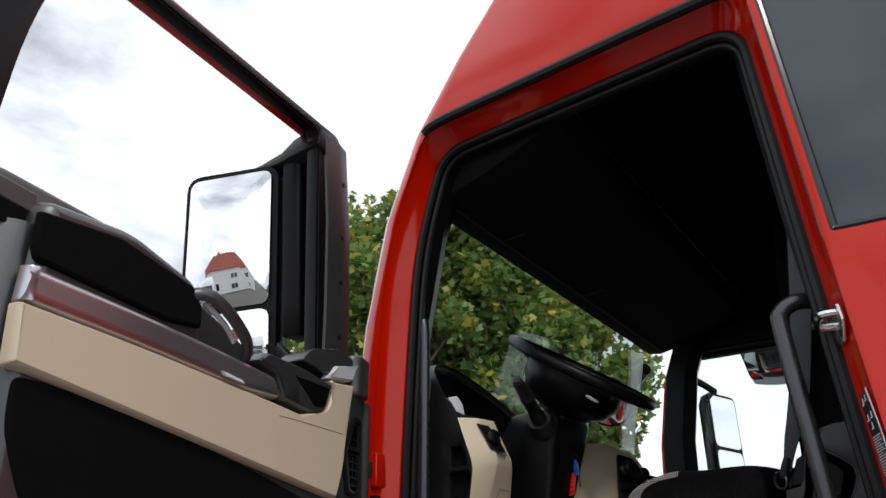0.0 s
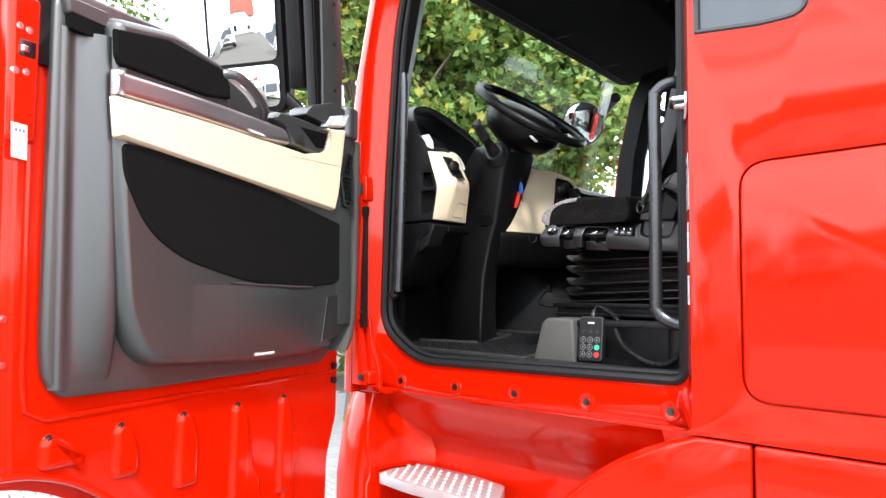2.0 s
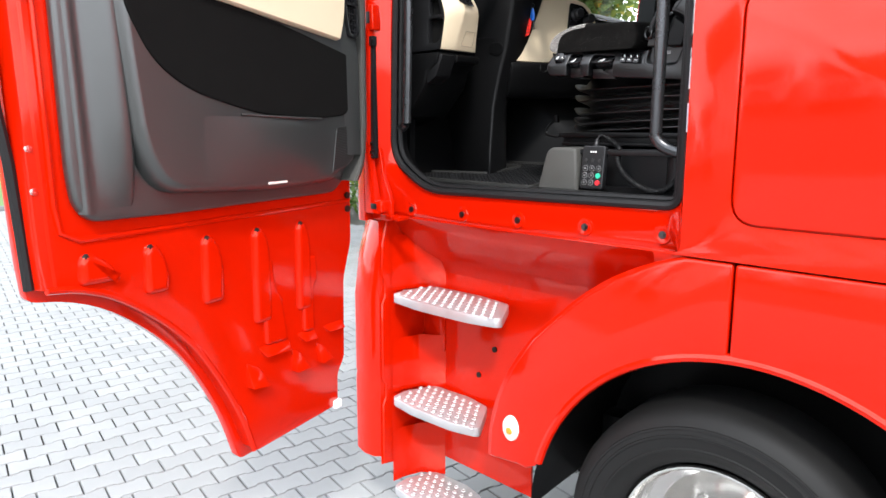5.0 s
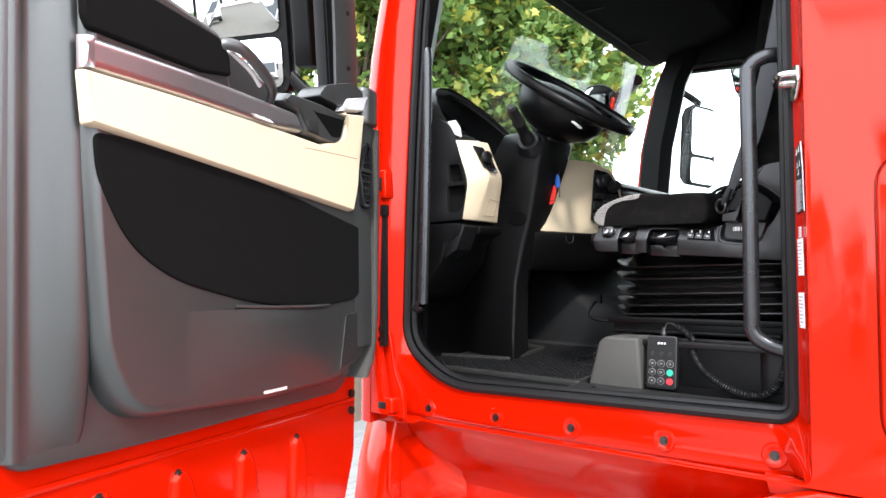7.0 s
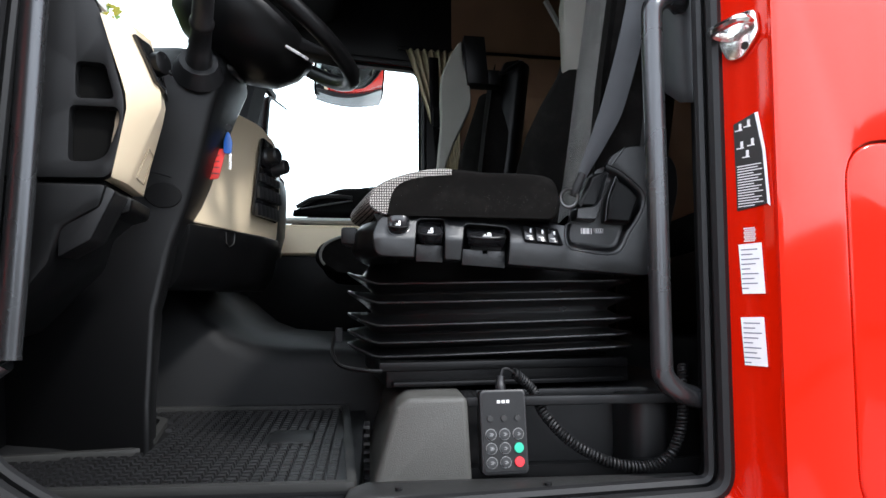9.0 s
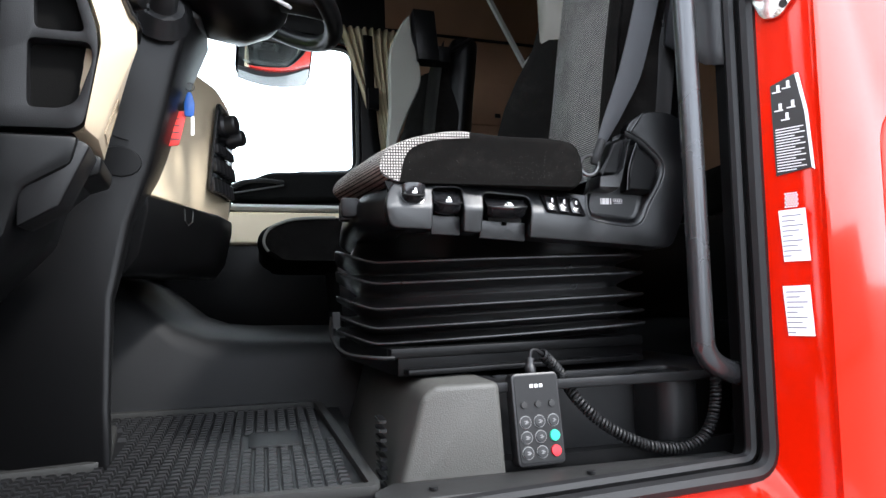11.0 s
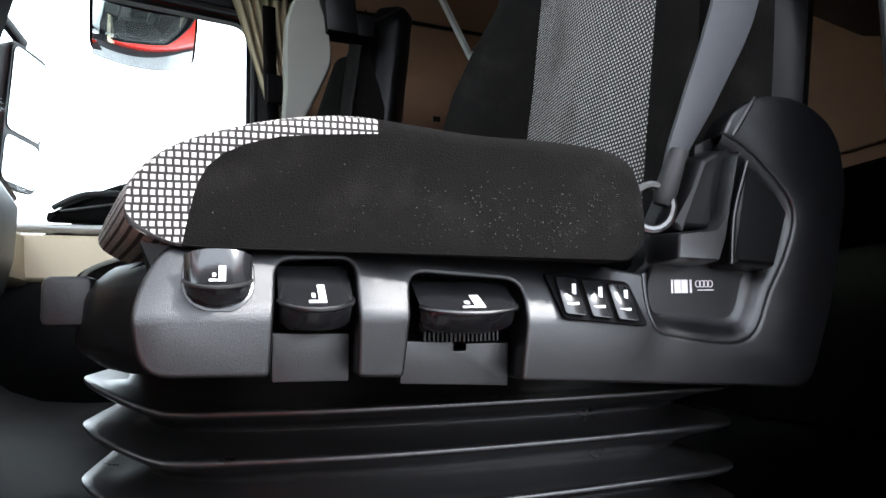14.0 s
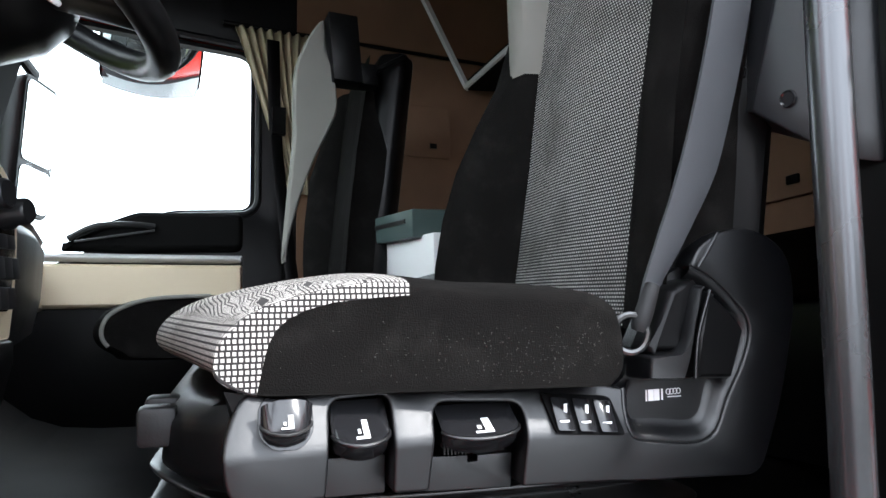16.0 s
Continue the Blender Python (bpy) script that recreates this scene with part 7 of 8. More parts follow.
def lever(u0, u1, zt, zm, zb, deep=0.030, name="lever"):
    """A paddle lever: a tilted top face with a seat sign and a curved front lip below it."""
    w, c = (u1 - u0) / 2, (u0 + u1) / 2
    arcs = [(-1.0, 0.0), (-0.92, 0.35), (-0.7, 0.68), (-0.35, 0.92), (0.0, 1.0), (0.35, 0.92), (0.7, 0.68), (0.92, 0.35), (1.0, 0.0)]

    def P(a, q, d):
        v = SF(c + w * a, q, 0.0)
        return Vector((v.x, 1.546 + (v.x + 0.90) * 0.125 + d, v.z))
    bm = BM()
    back = [P(a, zt - (0.004 * abs(a) ** 3 if deep < 0.02 else 0.0), deep) for a, b in arcs]
    mid = [P(a, zm + (zt - zm) * 0.22 * (1 - b), 0.006 - 0.016 * b) for a, b in arcs]
    edge2 = [P(a * 0.995, zm - 0.0015 + (zt - zm) * 0.22 * (1 - b), 0.006 - 0.019 * b) for a, b in arcs]
    low = [P(a * 0.97, zm - (zm - zb) * (0.45 + 0.55 * b), 0.010 - 0.014 * b) for a, b in arcs]
    base = [P(a * 0.93, zb - 0.001, 0.035) for a, b in arcs]
    loft(bm, [back, mid, edge2, low, base], closed=False, cap=False)
    lv = part(name, bm, GLOSSB, seat, "gloss black paddle lever" if deep > 0.02 else "gloss black seat knob", smooth=55)
    bm = BM()
    tube(bm, [p + Vector((0, -0.0005, 0)) for p in edge2], 0.0016 if deep > 0.02 else 0.0012, 7, up=(0, 1, 0))
    part("lever_lip", bm, SEATP if deep > 0.02 else GREYP, lv)
    bm = BM()
    face = lambda a, k: P(a, zt + (zm - zt) * k, deep - (deep + 0.010) * k - 0.0008)
    for a0, a1, k0, k1 in ((-0.25, 0.22, 0.84, 0.90), (0.02, 0.22, 0.48, 0.84), (-0.16, -0.06, 0.68, 0.78)):
        vs = [bm.verts.new(p) for p in (face(a0, k0), face(a1, k0), face(a1, k1), face(a0, k1))]
        bm.faces.new(vs)
    part("lever_symbol", bm, LIGHTINK, lv, smooth=0)


lever(-0.861, -0.816, 1.955, 1.929, 1.915)
lever(-0.772, -0.702, 1.945, 1.925, 1.910)
# round-cornered knob
lever(-0.9130, -0.8760, 1.9630, 1.9420, 1.9310, 0.002, "knob")
bm = BM()
plate(bm, SF, rounded([(-0.9145, 1.958), (-0.9145, 1.938), (-0.905, 1.928), (-0.884, 1.927), (-0.8745, 1.937), (-0.8745, 1.957), (-0.884, 1.965), (-0.905, 1.966)], 0.006, 4), -0.0012, 0.004)
part("knob_base", bm, GLOSSB, cover, bevel=0.001)
# three rocker switches in a frame
SWF = rounded([(-0.676, 1.951), (-0.669, 1.9185), (-0.598, 1.911), (-0.606, 1.944)], 0.004, 3)
bm = BM()
plate(bm, SF, SWF, -0.004, 0.004)
fr = part("switch_frame", bm, MATTB, seat, "black switch frame", bevel=0.0015)
for i in range(3):
    u = -0.6605 + i * 0.0218
    z = 1.9345 - i * 0.0024
    bm = BM()
    plate(bm, SF, rounded([(u - 0.0088, z + 0.0135), (u - 0.0080, z - 0.0125), (u + 0.0090, z - 0.0143), (u + 0.0082, z + 0.0118)], 0.002, 3), -0.008, -0.003)
    part("rocker_switch", bm, GLOSSB, fr, "black rocker switch with seat print", bevel=0.0015)
    bm = BM()
    box(bm, SF(u - 0.0005, z - 0.006, -0.0084), (0.009, 0.0006, 0.0018))
    box(bm, SF(u + 0.003, z + 0.002, -0.0084), (0.003, 0.0006, 0.012))
    part("switch_symbol", bm, LIGHTINK, fr, smooth=0)
# maker's marks in the dish and the belt buckle shroud
bm = BM()
for x, w in ((-0.559, 0.0016), (-0.5535, 0.0058), (-0.5465, 0.0058), (-0.5400, 0.0016)):
    box(bm, SF(x, 1.9405, 0.0166), (w, 0.0006, 0.0105))
for k in range(4):
    tube(bm, [SF(-0.5325 + k * 0.0042 + 0.0026 * math.cos(a), 1.9425 + 0.0026 * math.sin(a), 0.0165) for a in [2 * math.pi * q / 14 for q in range(14)]], 0.0004, 4, closed=True)
box(bm, SF(-0.526, 1.9375, 0.0166), (0.017, 0.0005, 0.0008))
part("maker_marks", bm, LIGHTINK, rec, "pale printed marks", smooth=0)
for pts, d0, d, inset, m, nm in (([(-0.573, 1.981), (-0.544, 2.040), (-0.527, 2.049), (-0.508, 2.051), (-0.526, 1.996), (-0.532, 1.980)], -0.02, 0.006, 0.007, TRIM_D, "buckle_shroud"),
                                 ([(-0.575, 1.981), (-0.578, 1.958), (-0.538, 1.956), (-0.530, 1.975), (-0.5215, 2.008), (-0.5105, 2.046), (-0.5195, 2.043), (-0.534, 1.994), (-0.5425, 1.984)], -0.02, 0.019, 0.0035, SEATP, "buckle_step"),
                                 ([(-0.521, 1.955), (-0.515, 1.997), (-0.498, 2.041), (-0.464, 2.016), (-0.452, 2.000), (-0.471, 1.952)], -0.02, 0.010, 0.006, TRIM_D, "buckle_shroud")):
    bm = BM()
    dome(bm, lambda p, q, dd: SF(p, q, -dd), rounded(pts, 0.004, 3), d0, d, inset, 4)
    part(nm, bm, m, cover, smooth=50)
bm = BM()
tube(bm, [SF(p[0], p[1], -0.0085) for p in spline([(-0.519, 1.957), (-0.5135, 1.997), (-0.497, 2.039)], 6)], 0.0016, 8, up=(0, 1, 0))
part("shroud_edge", bm, SEATP, cover)
# front of the seat frame
bm = BM()
loft(bm, [[(-0.930, y, 1.962), (-0.962 + e, y, 1.958), (-0.982 + e, y, 1.940), (-0.985 + e, y, 1.905), (-0.965 + e, y, 1.890), (-0.90, y, 1.890)] for y, e in ((1.566, 0.056), (1.576, 0.040), (1.60, 0.016), (1.64, 0.0), (1.8, -0.008), (2.08, 0.0), (2.125, 0.015))])
frf = part("front_cover", bm, TRIM_D, seat, "black front seat cover", bevel=0.006)
for y in (1.64, 1.70):
    bm = BM()
    box(bm, (-0.988, y, 1.935), (0.03, 0.026, 0.032))
    part("front_lever", bm, RUBBER, frf, bevel=0.005)
# bellows
PLACE[0] = AS_BUILT
bm = BM()
rings = []
lips = (1.994, 1.952, 1.902, 1.864, 1.834)
zs = [(2.062, -0.045), (2.046, -0.030)]
for k, z in enumerate(lips):
    nxt = lips[k + 1] if k + 1 < len(lips) else z - 0.030
    g = z - nxt
    zs += [(z + 0.22 * g, -0.012), (z + 0.06 * g, 0.006), (z + 0.0032, 0.0115), (z + 0.0012, 0.0140), (z - 0.0012, 0.0145), (z - 0.0036, 0.0130), (z - 0.0056, 0.0095), (z - 0.30 * g, -0.012), (z - 0.50 * g, -0.026), (z - 0.60 * g, -0.027)]
for z, e in zs:
    x0, low = -0.597 - 1.25 * e, (2.03 - z) / 0.16
    ring = rounded([(x0, 0.125 - e), (x0 + 0.075, 0.060 - e), (x0 + 0.25, 0.018 - e), (x0 + 0.42, 0.004 - e), (e, 0.004 - e), (e, 0.52 + e), (x0 + 0.02, 0.52 + e)], [0.03, 0.06, 0.2, 0.2, 0.05, 0.05, 0.05], 6)
    rings.append([(-0.42 + 0.9877 * u + 0.1564 * v, 1.70 - 0.1564 * u + 0.9877 * v, z + 0.020 * low * max(0.0, (u + 0.55) / 0.55) + 0.028 * min(1.0, max(0.0, (-0.535 - u) / 0.08)) ** 1.3) for u, v in ring])
loft(bm, rings)
part("bellows", bm, BELLOW, seat, "black folded suspension bellows", smooth=60)
for c, s in (((-0.690, 1.715, 1.825), (0.53, 0.03, 0.018)), ((-0.685, 1.694, 1.792), (0.49, 0.03, 0.010)), ((-0.68, 1.96, 1.806), (0.52, 0.50, 0.046))):
    bm = BM()
    box(bm, c, s)
    part("seat_rail", bm, TRIM_D, seat, bevel=0.0025)
bm = BM()
tube(bm, spline([(-1.035, 1.82, 1.888), (-1.045, 1.77, 1.855), (-1.030, 1.73, 1.828), (-0.985, 1.70, 1.820), (-0.95, 1.695, 1.818)], 5), 0.0042, 8)
box(bm, (-1.030, 1.81, 1.885), (0.014, 0.016, 0.030))
part("slide_bar", bm, TRIM_D, seat)
PLACE[0] = SEATS
# cushion: one skin, cut along the seam into black cloth and the checked nose
PROF = spline([(-0.93, 1.966), (-0.962, 1.970), (-0.990, 1.988), (-0.985, 2.012), (-0.955, 2.034), (-0.90, 2.050), (-0.84, 2.058), (-0.79, 2.056), (-0.73, 2.050), (-0.665, 2.048), (-0.618, 2.040), (-0.602, 2.015), (-0.600, 1.975), (-0.613, 1.958)], 6)
SEAM = spline([(-0.9185, 1.950), (-0.915, 1.966), (-0.911, 1.985), (-0.906, 2.004), (-0.893, 2.020), (-0.860, 2.032), (-0.800, 2.037)], 2)


def front(x, y):
    """The cushion's nose is drawn back towards its two sides."""
    s = min(1.0, max(0.0, min(y - 1.558, 2.124 - y)) / 0.28)
    return -0.77 + (x + 0.77) * (0.79 + 0.28 * s)


def cushion_skin(out):
    bm = BM()
    layer = bm.loops.layers.uv.verify()
    rings = []
    for y, k in ((1.5600, 0.70), (1.5590, 0.80), (1.5596, 0.86), (1.562, 0.89), (1.567, 0.91), (1.575, 0.925), (1.585, 0.94), (1.60, 0.955), (1.62, 0.97), (1.65, 0.99), (1.68, 1.0), (1.74, 1.0), (1.84, 0.98), (1.96, 0.985), (2.05, 1.0), (2.10, 0.99), (2.118, 0.95), (2.120, 0.90)):
        rings.append([(front(p.x, y) if p.x < -0.77 else -0.77 + (p.x + 0.77) * (0.5 + k / 2), y, 1.958 + (p.y - 1.958) * k) for p in PROF])
    loft(bm, rings)
    bmesh.ops.recalc_face_normals(bm, faces=bm.faces)
    for s0, s1 in zip(SEAM, SEAM[1:]):
        d = s1 - s0
        near = [f for f in bm.faces if f.calc_center_median().y < 1.60]
        geo = near + list({e for f in near for e in f.edges}) + list({v for f in near for v in f.verts})
        bmesh.ops.bisect_plane(bm, geom=geo, plane_co=(s0.x, 0, s0.y), plane_no=(d.y, 0, -d.x), dist=1e-6)
    geo = bm.verts[:] + bm.edges[:] + bm.faces[:]
    bmesh.ops.bisect_plane(bm, geom=geo, plane_co=(-0.80, 0, 0), plane_no=(1, 0, 0), dist=1e-6)
    arcs = [0.0]
    for p, q in zip(PROF, PROF[1:]):
        arcs.append(arcs[-1] + (q - p).length)
    drop = []
    for f in bm.faces:
        c = f.calc_center_median()
        side = f.normal.y < -0.62 and c.y < 1.60
        if side:
            lim = SEAM[-1].x
            for s0, s1 in zip(SEAM, SEAM[1:]):
                if s0.y <= c.z <= s1.y:
                    lim = s0.x + (s1.x - s0.x) * (c.z - s0.y) / (s1.y - s0.y)
            inside_panel = c.x < lim
        else:
            inside_panel = c.x < -0.80 and (c.y > 1.60 or c.x < -0.915 or c.z > 2.0)
        if inside_panel != out:
            drop.append(f)
        for lp in f.loops:
            v = lp.vert.co
            if side:
                lp[layer].uv = (-v.x, v.z)
            else:
                i = min(range(len(PROF)), key=lambda n: (PROF[n].x - (v.x if v.x > -0.77 else -0.77 + (v.x + 0.77) / 0.96)) ** 2 + (PROF[n].y - v.z) ** 2)
                lp[layer].uv = (v.y - 0.635, 1.966 + arcs[i] if v.z > 2.02 else v.z)
    bmesh.ops.delete(bm, geom=drop, context="FACES")
    return bm


cushion = part("cushion", cushion_skin(False), CLOTH_B, seat, "black worn cloth cushion with lint", smooth=60)
part("checked_panel", cushion_skin(True), GRID, cushion, "black and white checked cloth panel", smooth=60)
bm = BM()
rng = random.Random(5)
for i in range(380):
    x, z = (rng.uniform(-0.90, -0.63), rng.uniform(1.970, 2.018)) if i % 3 == 0 else (rng.gauss(-0.70, 0.05), 1.985 + 0.25 * rng.gauss(0, 0.03) + 0.012 * math.sin(i))
    a = rng.uniform(0, math.pi)
    s = rng.uniform(0.00008, 0.00022)
    box(bm, (0, 0, 0), (s * rng.uniform(1, 4), 0.0003, s * 0.7), Matrix.Translation((x, 1.5590, z)) @ pose(0, 0, 0, 0, math.degrees(a), 0))
part("lint", bm, LINT, cushion, "pale lint specks", smooth=0)["kind"] = "stuff"


def backrest(owner, cx, cy, z0, tilt, mid, side, near_light, hgt=0.72, s=1.0):
    """A backrest with a middle panel, two bolsters and a shell; cx is the front of the middle panel at z0."""
    def at(x, y, z):
        return (cx + tilt * (z - z0) + x, cy + y, z)
    zz = [z0 - 0.06 + i * (hgt + 0.06) / 10 for i in range(11)]
    wid = [0.150, 0.149, 0.148, 0.146, 0.150, 0.152, 0.152, 0.150, 0.146, 0.138, 0.124]
    bm = BM()
    loft(bm, [[at(0.012 - 0.012 * math.cos(math.pi * k / 2) ** 2, w * k * s, z) for k in (-1, -0.75, -0.5, -0.25, 0, 0.25, 0.5, 0.75, 1)] for z, w in zip(zz, wid)], closed=False, cap=False, uv=True)
    part("back_panel", bm, mid, owner, "fine grey mesh cloth panel" if mid is MESHC else "", smooth=60)
    for sg in (-1, 1):
        bm = BM()
        rings = []
        for i, (z, w) in enumerate(zip(zz, wid)):
            fwd = 0.075 * math.sin(min(1.0, (i + 2) / 6) * math.pi / 2) * (1.0 if i < 7 else 1.0 - (i - 6) * 0.2) * (0.30 if sg < 0 else 1.0)
            full = 0.125 if sg > 0 else 0.080
            if near_light and sg > 0:
                fwd = (0.092, 0.100, 0.098, 0.086, 0.060, 0.026, 0.010, 0.008, 0.008, 0.008, 0.006)[i]
                full = (0.135, 0.135, 0.130, 0.120, 0.108, 0.095, 0.088, 0.088, 0.090, 0.095, 0.100)[i]
            out = full if i < 7 else full - 0.015 * (i - 6)
            rings.append([at(a, sg * (w + b) * s, z) for a, b in ((0.010, -0.004), (-0.25 * fwd, 0.012), (-0.75 * fwd, 0.035), (-fwd, 0.062), (-0.85 * fwd, 0.090), (-0.2 * fwd, out - 0.008), (0.05, out), (0.11, out - 0.01), (0.12, -0.02))])
        loft(bm, rings)
        part("bolster", bm, side, owner, smooth=60)
    bm = BM()
    loft(bm, [[at(0.03, -0.20 * s, z), at(0.03, 0.20 * s, z), at(0.10, 0.24 * s, z), at(0.15, 0.18 * s, z), at(0.15, -0.18 * s, z), at(0.10, -0.24 * s, z)] for z in (z0 - 0.05, z0 + 0.3, z0 + hgt - 0.05, z0 + hgt + 0.02)])
    part("back_shell", bm, TRIM_D, owner, bevel=0.02)
    if near_light:
        for sg in (1,):
            bm = BM()
            loft(bm, [[at(-f, sg * (0.14 + a) * s, z), at(-f * 1.05, sg * (0.14 + 0.05) * s, z), at(-0.1 * f, sg * (0.14 + 0.10) * s, z), at(0.02, sg * 0.14 * s, z)] for z, f, a in ((z0 + 0.325, 0.016, 0.050), (z0 + 0.37, 0.024, 0.0), (z0 + 0.50, 0.045, 0.0), (z0 + hgt, 0.03, 0.0), (z0 + hgt + 0.03, 0.01, 0.0))])
            part("shoulder_panel", bm, CLOTH_G, owner, "light grey shoulder panel", smooth=60)


backrest(seat, -0.520, 1.860, 2.06, 0.145, MESHC, CLOTH_B, True, s=1.08)
# belt
bm = BM()
bp_ = spline([(-0.566, 1.597, 2.015), (-0.556, 1.594, 2.045), (-0.535, 1.590, 2.09), (-0.500, 1.588, 2.17), (-0.455, 1.590, 2.33), (-0.42, 1.60, 2.50), (-0.38, 1.62, 2.72), (-0.34, 1.64, 2.85)], 5)
rings = []
for i, p in enumerate(bp_):
    w = 0.007 + 0.017 * min(1.0, max(0.0, i - 2) / 12)
    rings.append([p + Vector((-w, -0.004, -w * 0.25)), p + Vector((0, -0.006, 0)), p + Vector((w, -0.002, w * 0.25)), p + Vector((w, 0.002, w * 0.25)), p + Vector((0, -0.002, 0)), p + Vector((-w, 0.0, -w * 0.25))])
loft(bm, rings)
part("seat_belt", bm, BELT, seat, "grey woven seat belt")
bm = BM()
tube(bm, spline([(-0.576, 1.588, 2.002), (-0.569, 1.586, 2.022), (-0.559, 1.588, 2.044)], 4), [0.0065, 0.0080, 0.0088, 0.0088, 0.0085, 0.0082, 0.0078, 0.0074, 0.0068], 10)
part("belt_sleeve", bm, STRAP, seat, "folded belt end")
bm = BM()
tube(bm, [Vector((-0.584, 1.588, 2.000)) + Vector((0.0145 * math.cos(a), -0.005 * math.cos(a), 0.017 * math.sin(a))) for a in [2 * math.pi * i / 20 for i in range(20)]], 0.0034, 8, closed=True, up=(0, 1, 0))
part("belt_ring", bm, STEEL, seat, "bare metal belt ring")

PLACE[0] = laid(((1, 0.10, -0.085, 0.007), (0, 1, 0, 0.0), (0, -0.06, 1, 0.332)))
# far seat
seat2 = thing("passenger_seat", "black and light grey passenger seat", "seat", pose(-0.68, 3.15, 1.62))
backrest(seat2, -0.55, 3.17, 2.10, 0.20, CLOTH_B, CLOTH_B, False, hgt=0.66)
bm = BM()
blade = spline([(-0.560, 2.825), (-0.600, 2.79), (-0.655, 2.685), (-0.672, 2.58), (-0.678, 2.49), (-0.697, 2.378), (-0.735, 2.155), (-0.722, 2.155), (-0.712, 2.20), (-0.672, 2.316), (-0.625, 2.42), (-0.575, 2.51), (-0.545, 2.575), (-0.545, 2.66), (-0.562, 2.74)], 4, closed=True)
dome(bm, lambda p, q, d: Vector((p, 2.945 - d, q)), [(p.x, p.y) for p in blade], 0.0, 0.03, 0.008, 4)
part("side_panel", bm, CLOTH_G, seat2, "light grey side panel", smooth=60)
FC = spline([(-0.55, 1.895), (-1.08, 1.895), (-1.165, 1.915), (-1.200, 1.950), (-1.192, 1.995), (-1.150, 2.028), (-1.05, 2.052), (-0.80, 2.055), (-0.55, 2.05)], 4)
bm = BM()
loft(bm, [[(-0.80 + (p.x + 0.80) * k, y, 1.96 + (p.y - 1.96) * k) for p in FC] for y, k in ((2.905, 0.86), (2.90, 0.92), (2.915, 0.97), (2.95, 1.0), (3.15, 0.99), (3.36, 1.0), (3.39, 0.97), (3.40, 0.90))])
fc = part("cushion", bm, CLOTH_B, seat2, "black cloth cushion", smooth=60)
bm = BM()
tube(bm, [(-0.80 + (p.x + 0.80) * 0.945, 2.900, 1.96 + (p.y - 1.96) * 0.945) for p in FC[10:27]], 0.005, 8, up=(0, 1, 0))
part("cushion_piping", bm, CLOTH_G, fc, "pale piping")
bm = BM()
box(bm, (-0.70, 3.15, 1.78), (0.48, 0.44, 0.30))
part("seat_base", bm, TRIM_D, seat2, bevel=0.02)
bm = BM()
box(bm, (-0.515, 2.92, 2.74), (0.085, 0.07, 0.19))
box(bm, (-0.455, 2.92, 2.675), (0.06, 0.06, 0.06))
tube(bm, [(-0.455, 2.92, 2.685), (-0.40, 2.92, 2.71), (-0.325, 2.92, 2.755)], 0.008, 8)
part("belt_guide", bm, TRIM_D, seat2, bevel=0.012)

PLACE[0] = FAR
bm = BM()
plate(bm, SIDE, [(-0.60, 1.5), (0.95, 1.5), (0.95, 3.70), (-0.60, 3.70)], 3.676, 3.686)
part("far_sleeper_lining", bm, CARPET, truck, "brown lining beside the bunk")
bm = BM()
plate(bm, SIDE, rounded([(-0.235, 2.67), (0.064, 2.67), (0.064, 2.89), (-0.235, 2.89)], 0.02, 3), 3.664, 3.674)
lf = part("side_flap", bm, CARPET, truck, bevel=0.003)
bm = BM()
box(bm, (-0.02, 3.661, 2.72), (0.03, 0.008, 0.02))
part("flap_catch", bm, TRIM_D, lf)
PLACE[0] = AS_BUILT
# near door pillar lining behind the seat: two facets that meet in a leaning ridge
bm = BM()
loft(bm, [[(-0.372, 1.492, za), (-0.392, 1.520, zb), (-0.408, yr, zr), (-0.402, yr + 0.004, zr + 0.002), (-0.372, yl, zl), (-0.33, yl + 0.045, zl + 0.01), (-0.12, yl + 0.06, zl), (-0.12, 1.492, za)]
          for za, zb, yr, zr, yl, zl in ((2.330, 2.335, 1.612, 2.405, 1.670, 2.420), (2.36, 2.37, 1.606, 2.43, 1.667, 2.445), (2.50, 2.50, 1.578, 2.52, 1.655, 2.53), (2.80, 2.80, 1.545, 2.80, 1.635, 2.80), (3.50, 3.50, 1.535, 3.50, 1.62, 3.50))])
pl = part("pillar_lining", bm, PILP, truck, "dark grey rear pillar lining", bevel=0.004)
for p in ((-0.402, 1.570, 2.410), (-0.392, 1.639, 2.459)):
    bm = BM()
    lathe(bm, [(0.010, 0.0), (0.009, 0.003), (0.007, 0.001), (0.0, 0.001)], 16, Matrix.Translation(p) @ pose(0, 0, 0, 0, -90, 0))
    part("lining_plug", bm, GLOSSB, pl)
PLACE[0] = BODY
# lining beside the seat, its shade put into the colour
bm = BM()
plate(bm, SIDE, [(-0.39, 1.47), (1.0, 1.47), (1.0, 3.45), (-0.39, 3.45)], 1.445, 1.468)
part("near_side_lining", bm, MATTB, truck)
bm = BM()
tube(bm, spline([(-0.29, 1.56, 1.55), (-0.30, 1.55, 1.85), (-0.28, 1.58, 2.10), (-0.27, 1.60, 2.25)], 6), 0.02, 8, flat=0.3)
part("belt_reel_cover", bm, TRIM_D, truck)

PLACE[0] = FAR
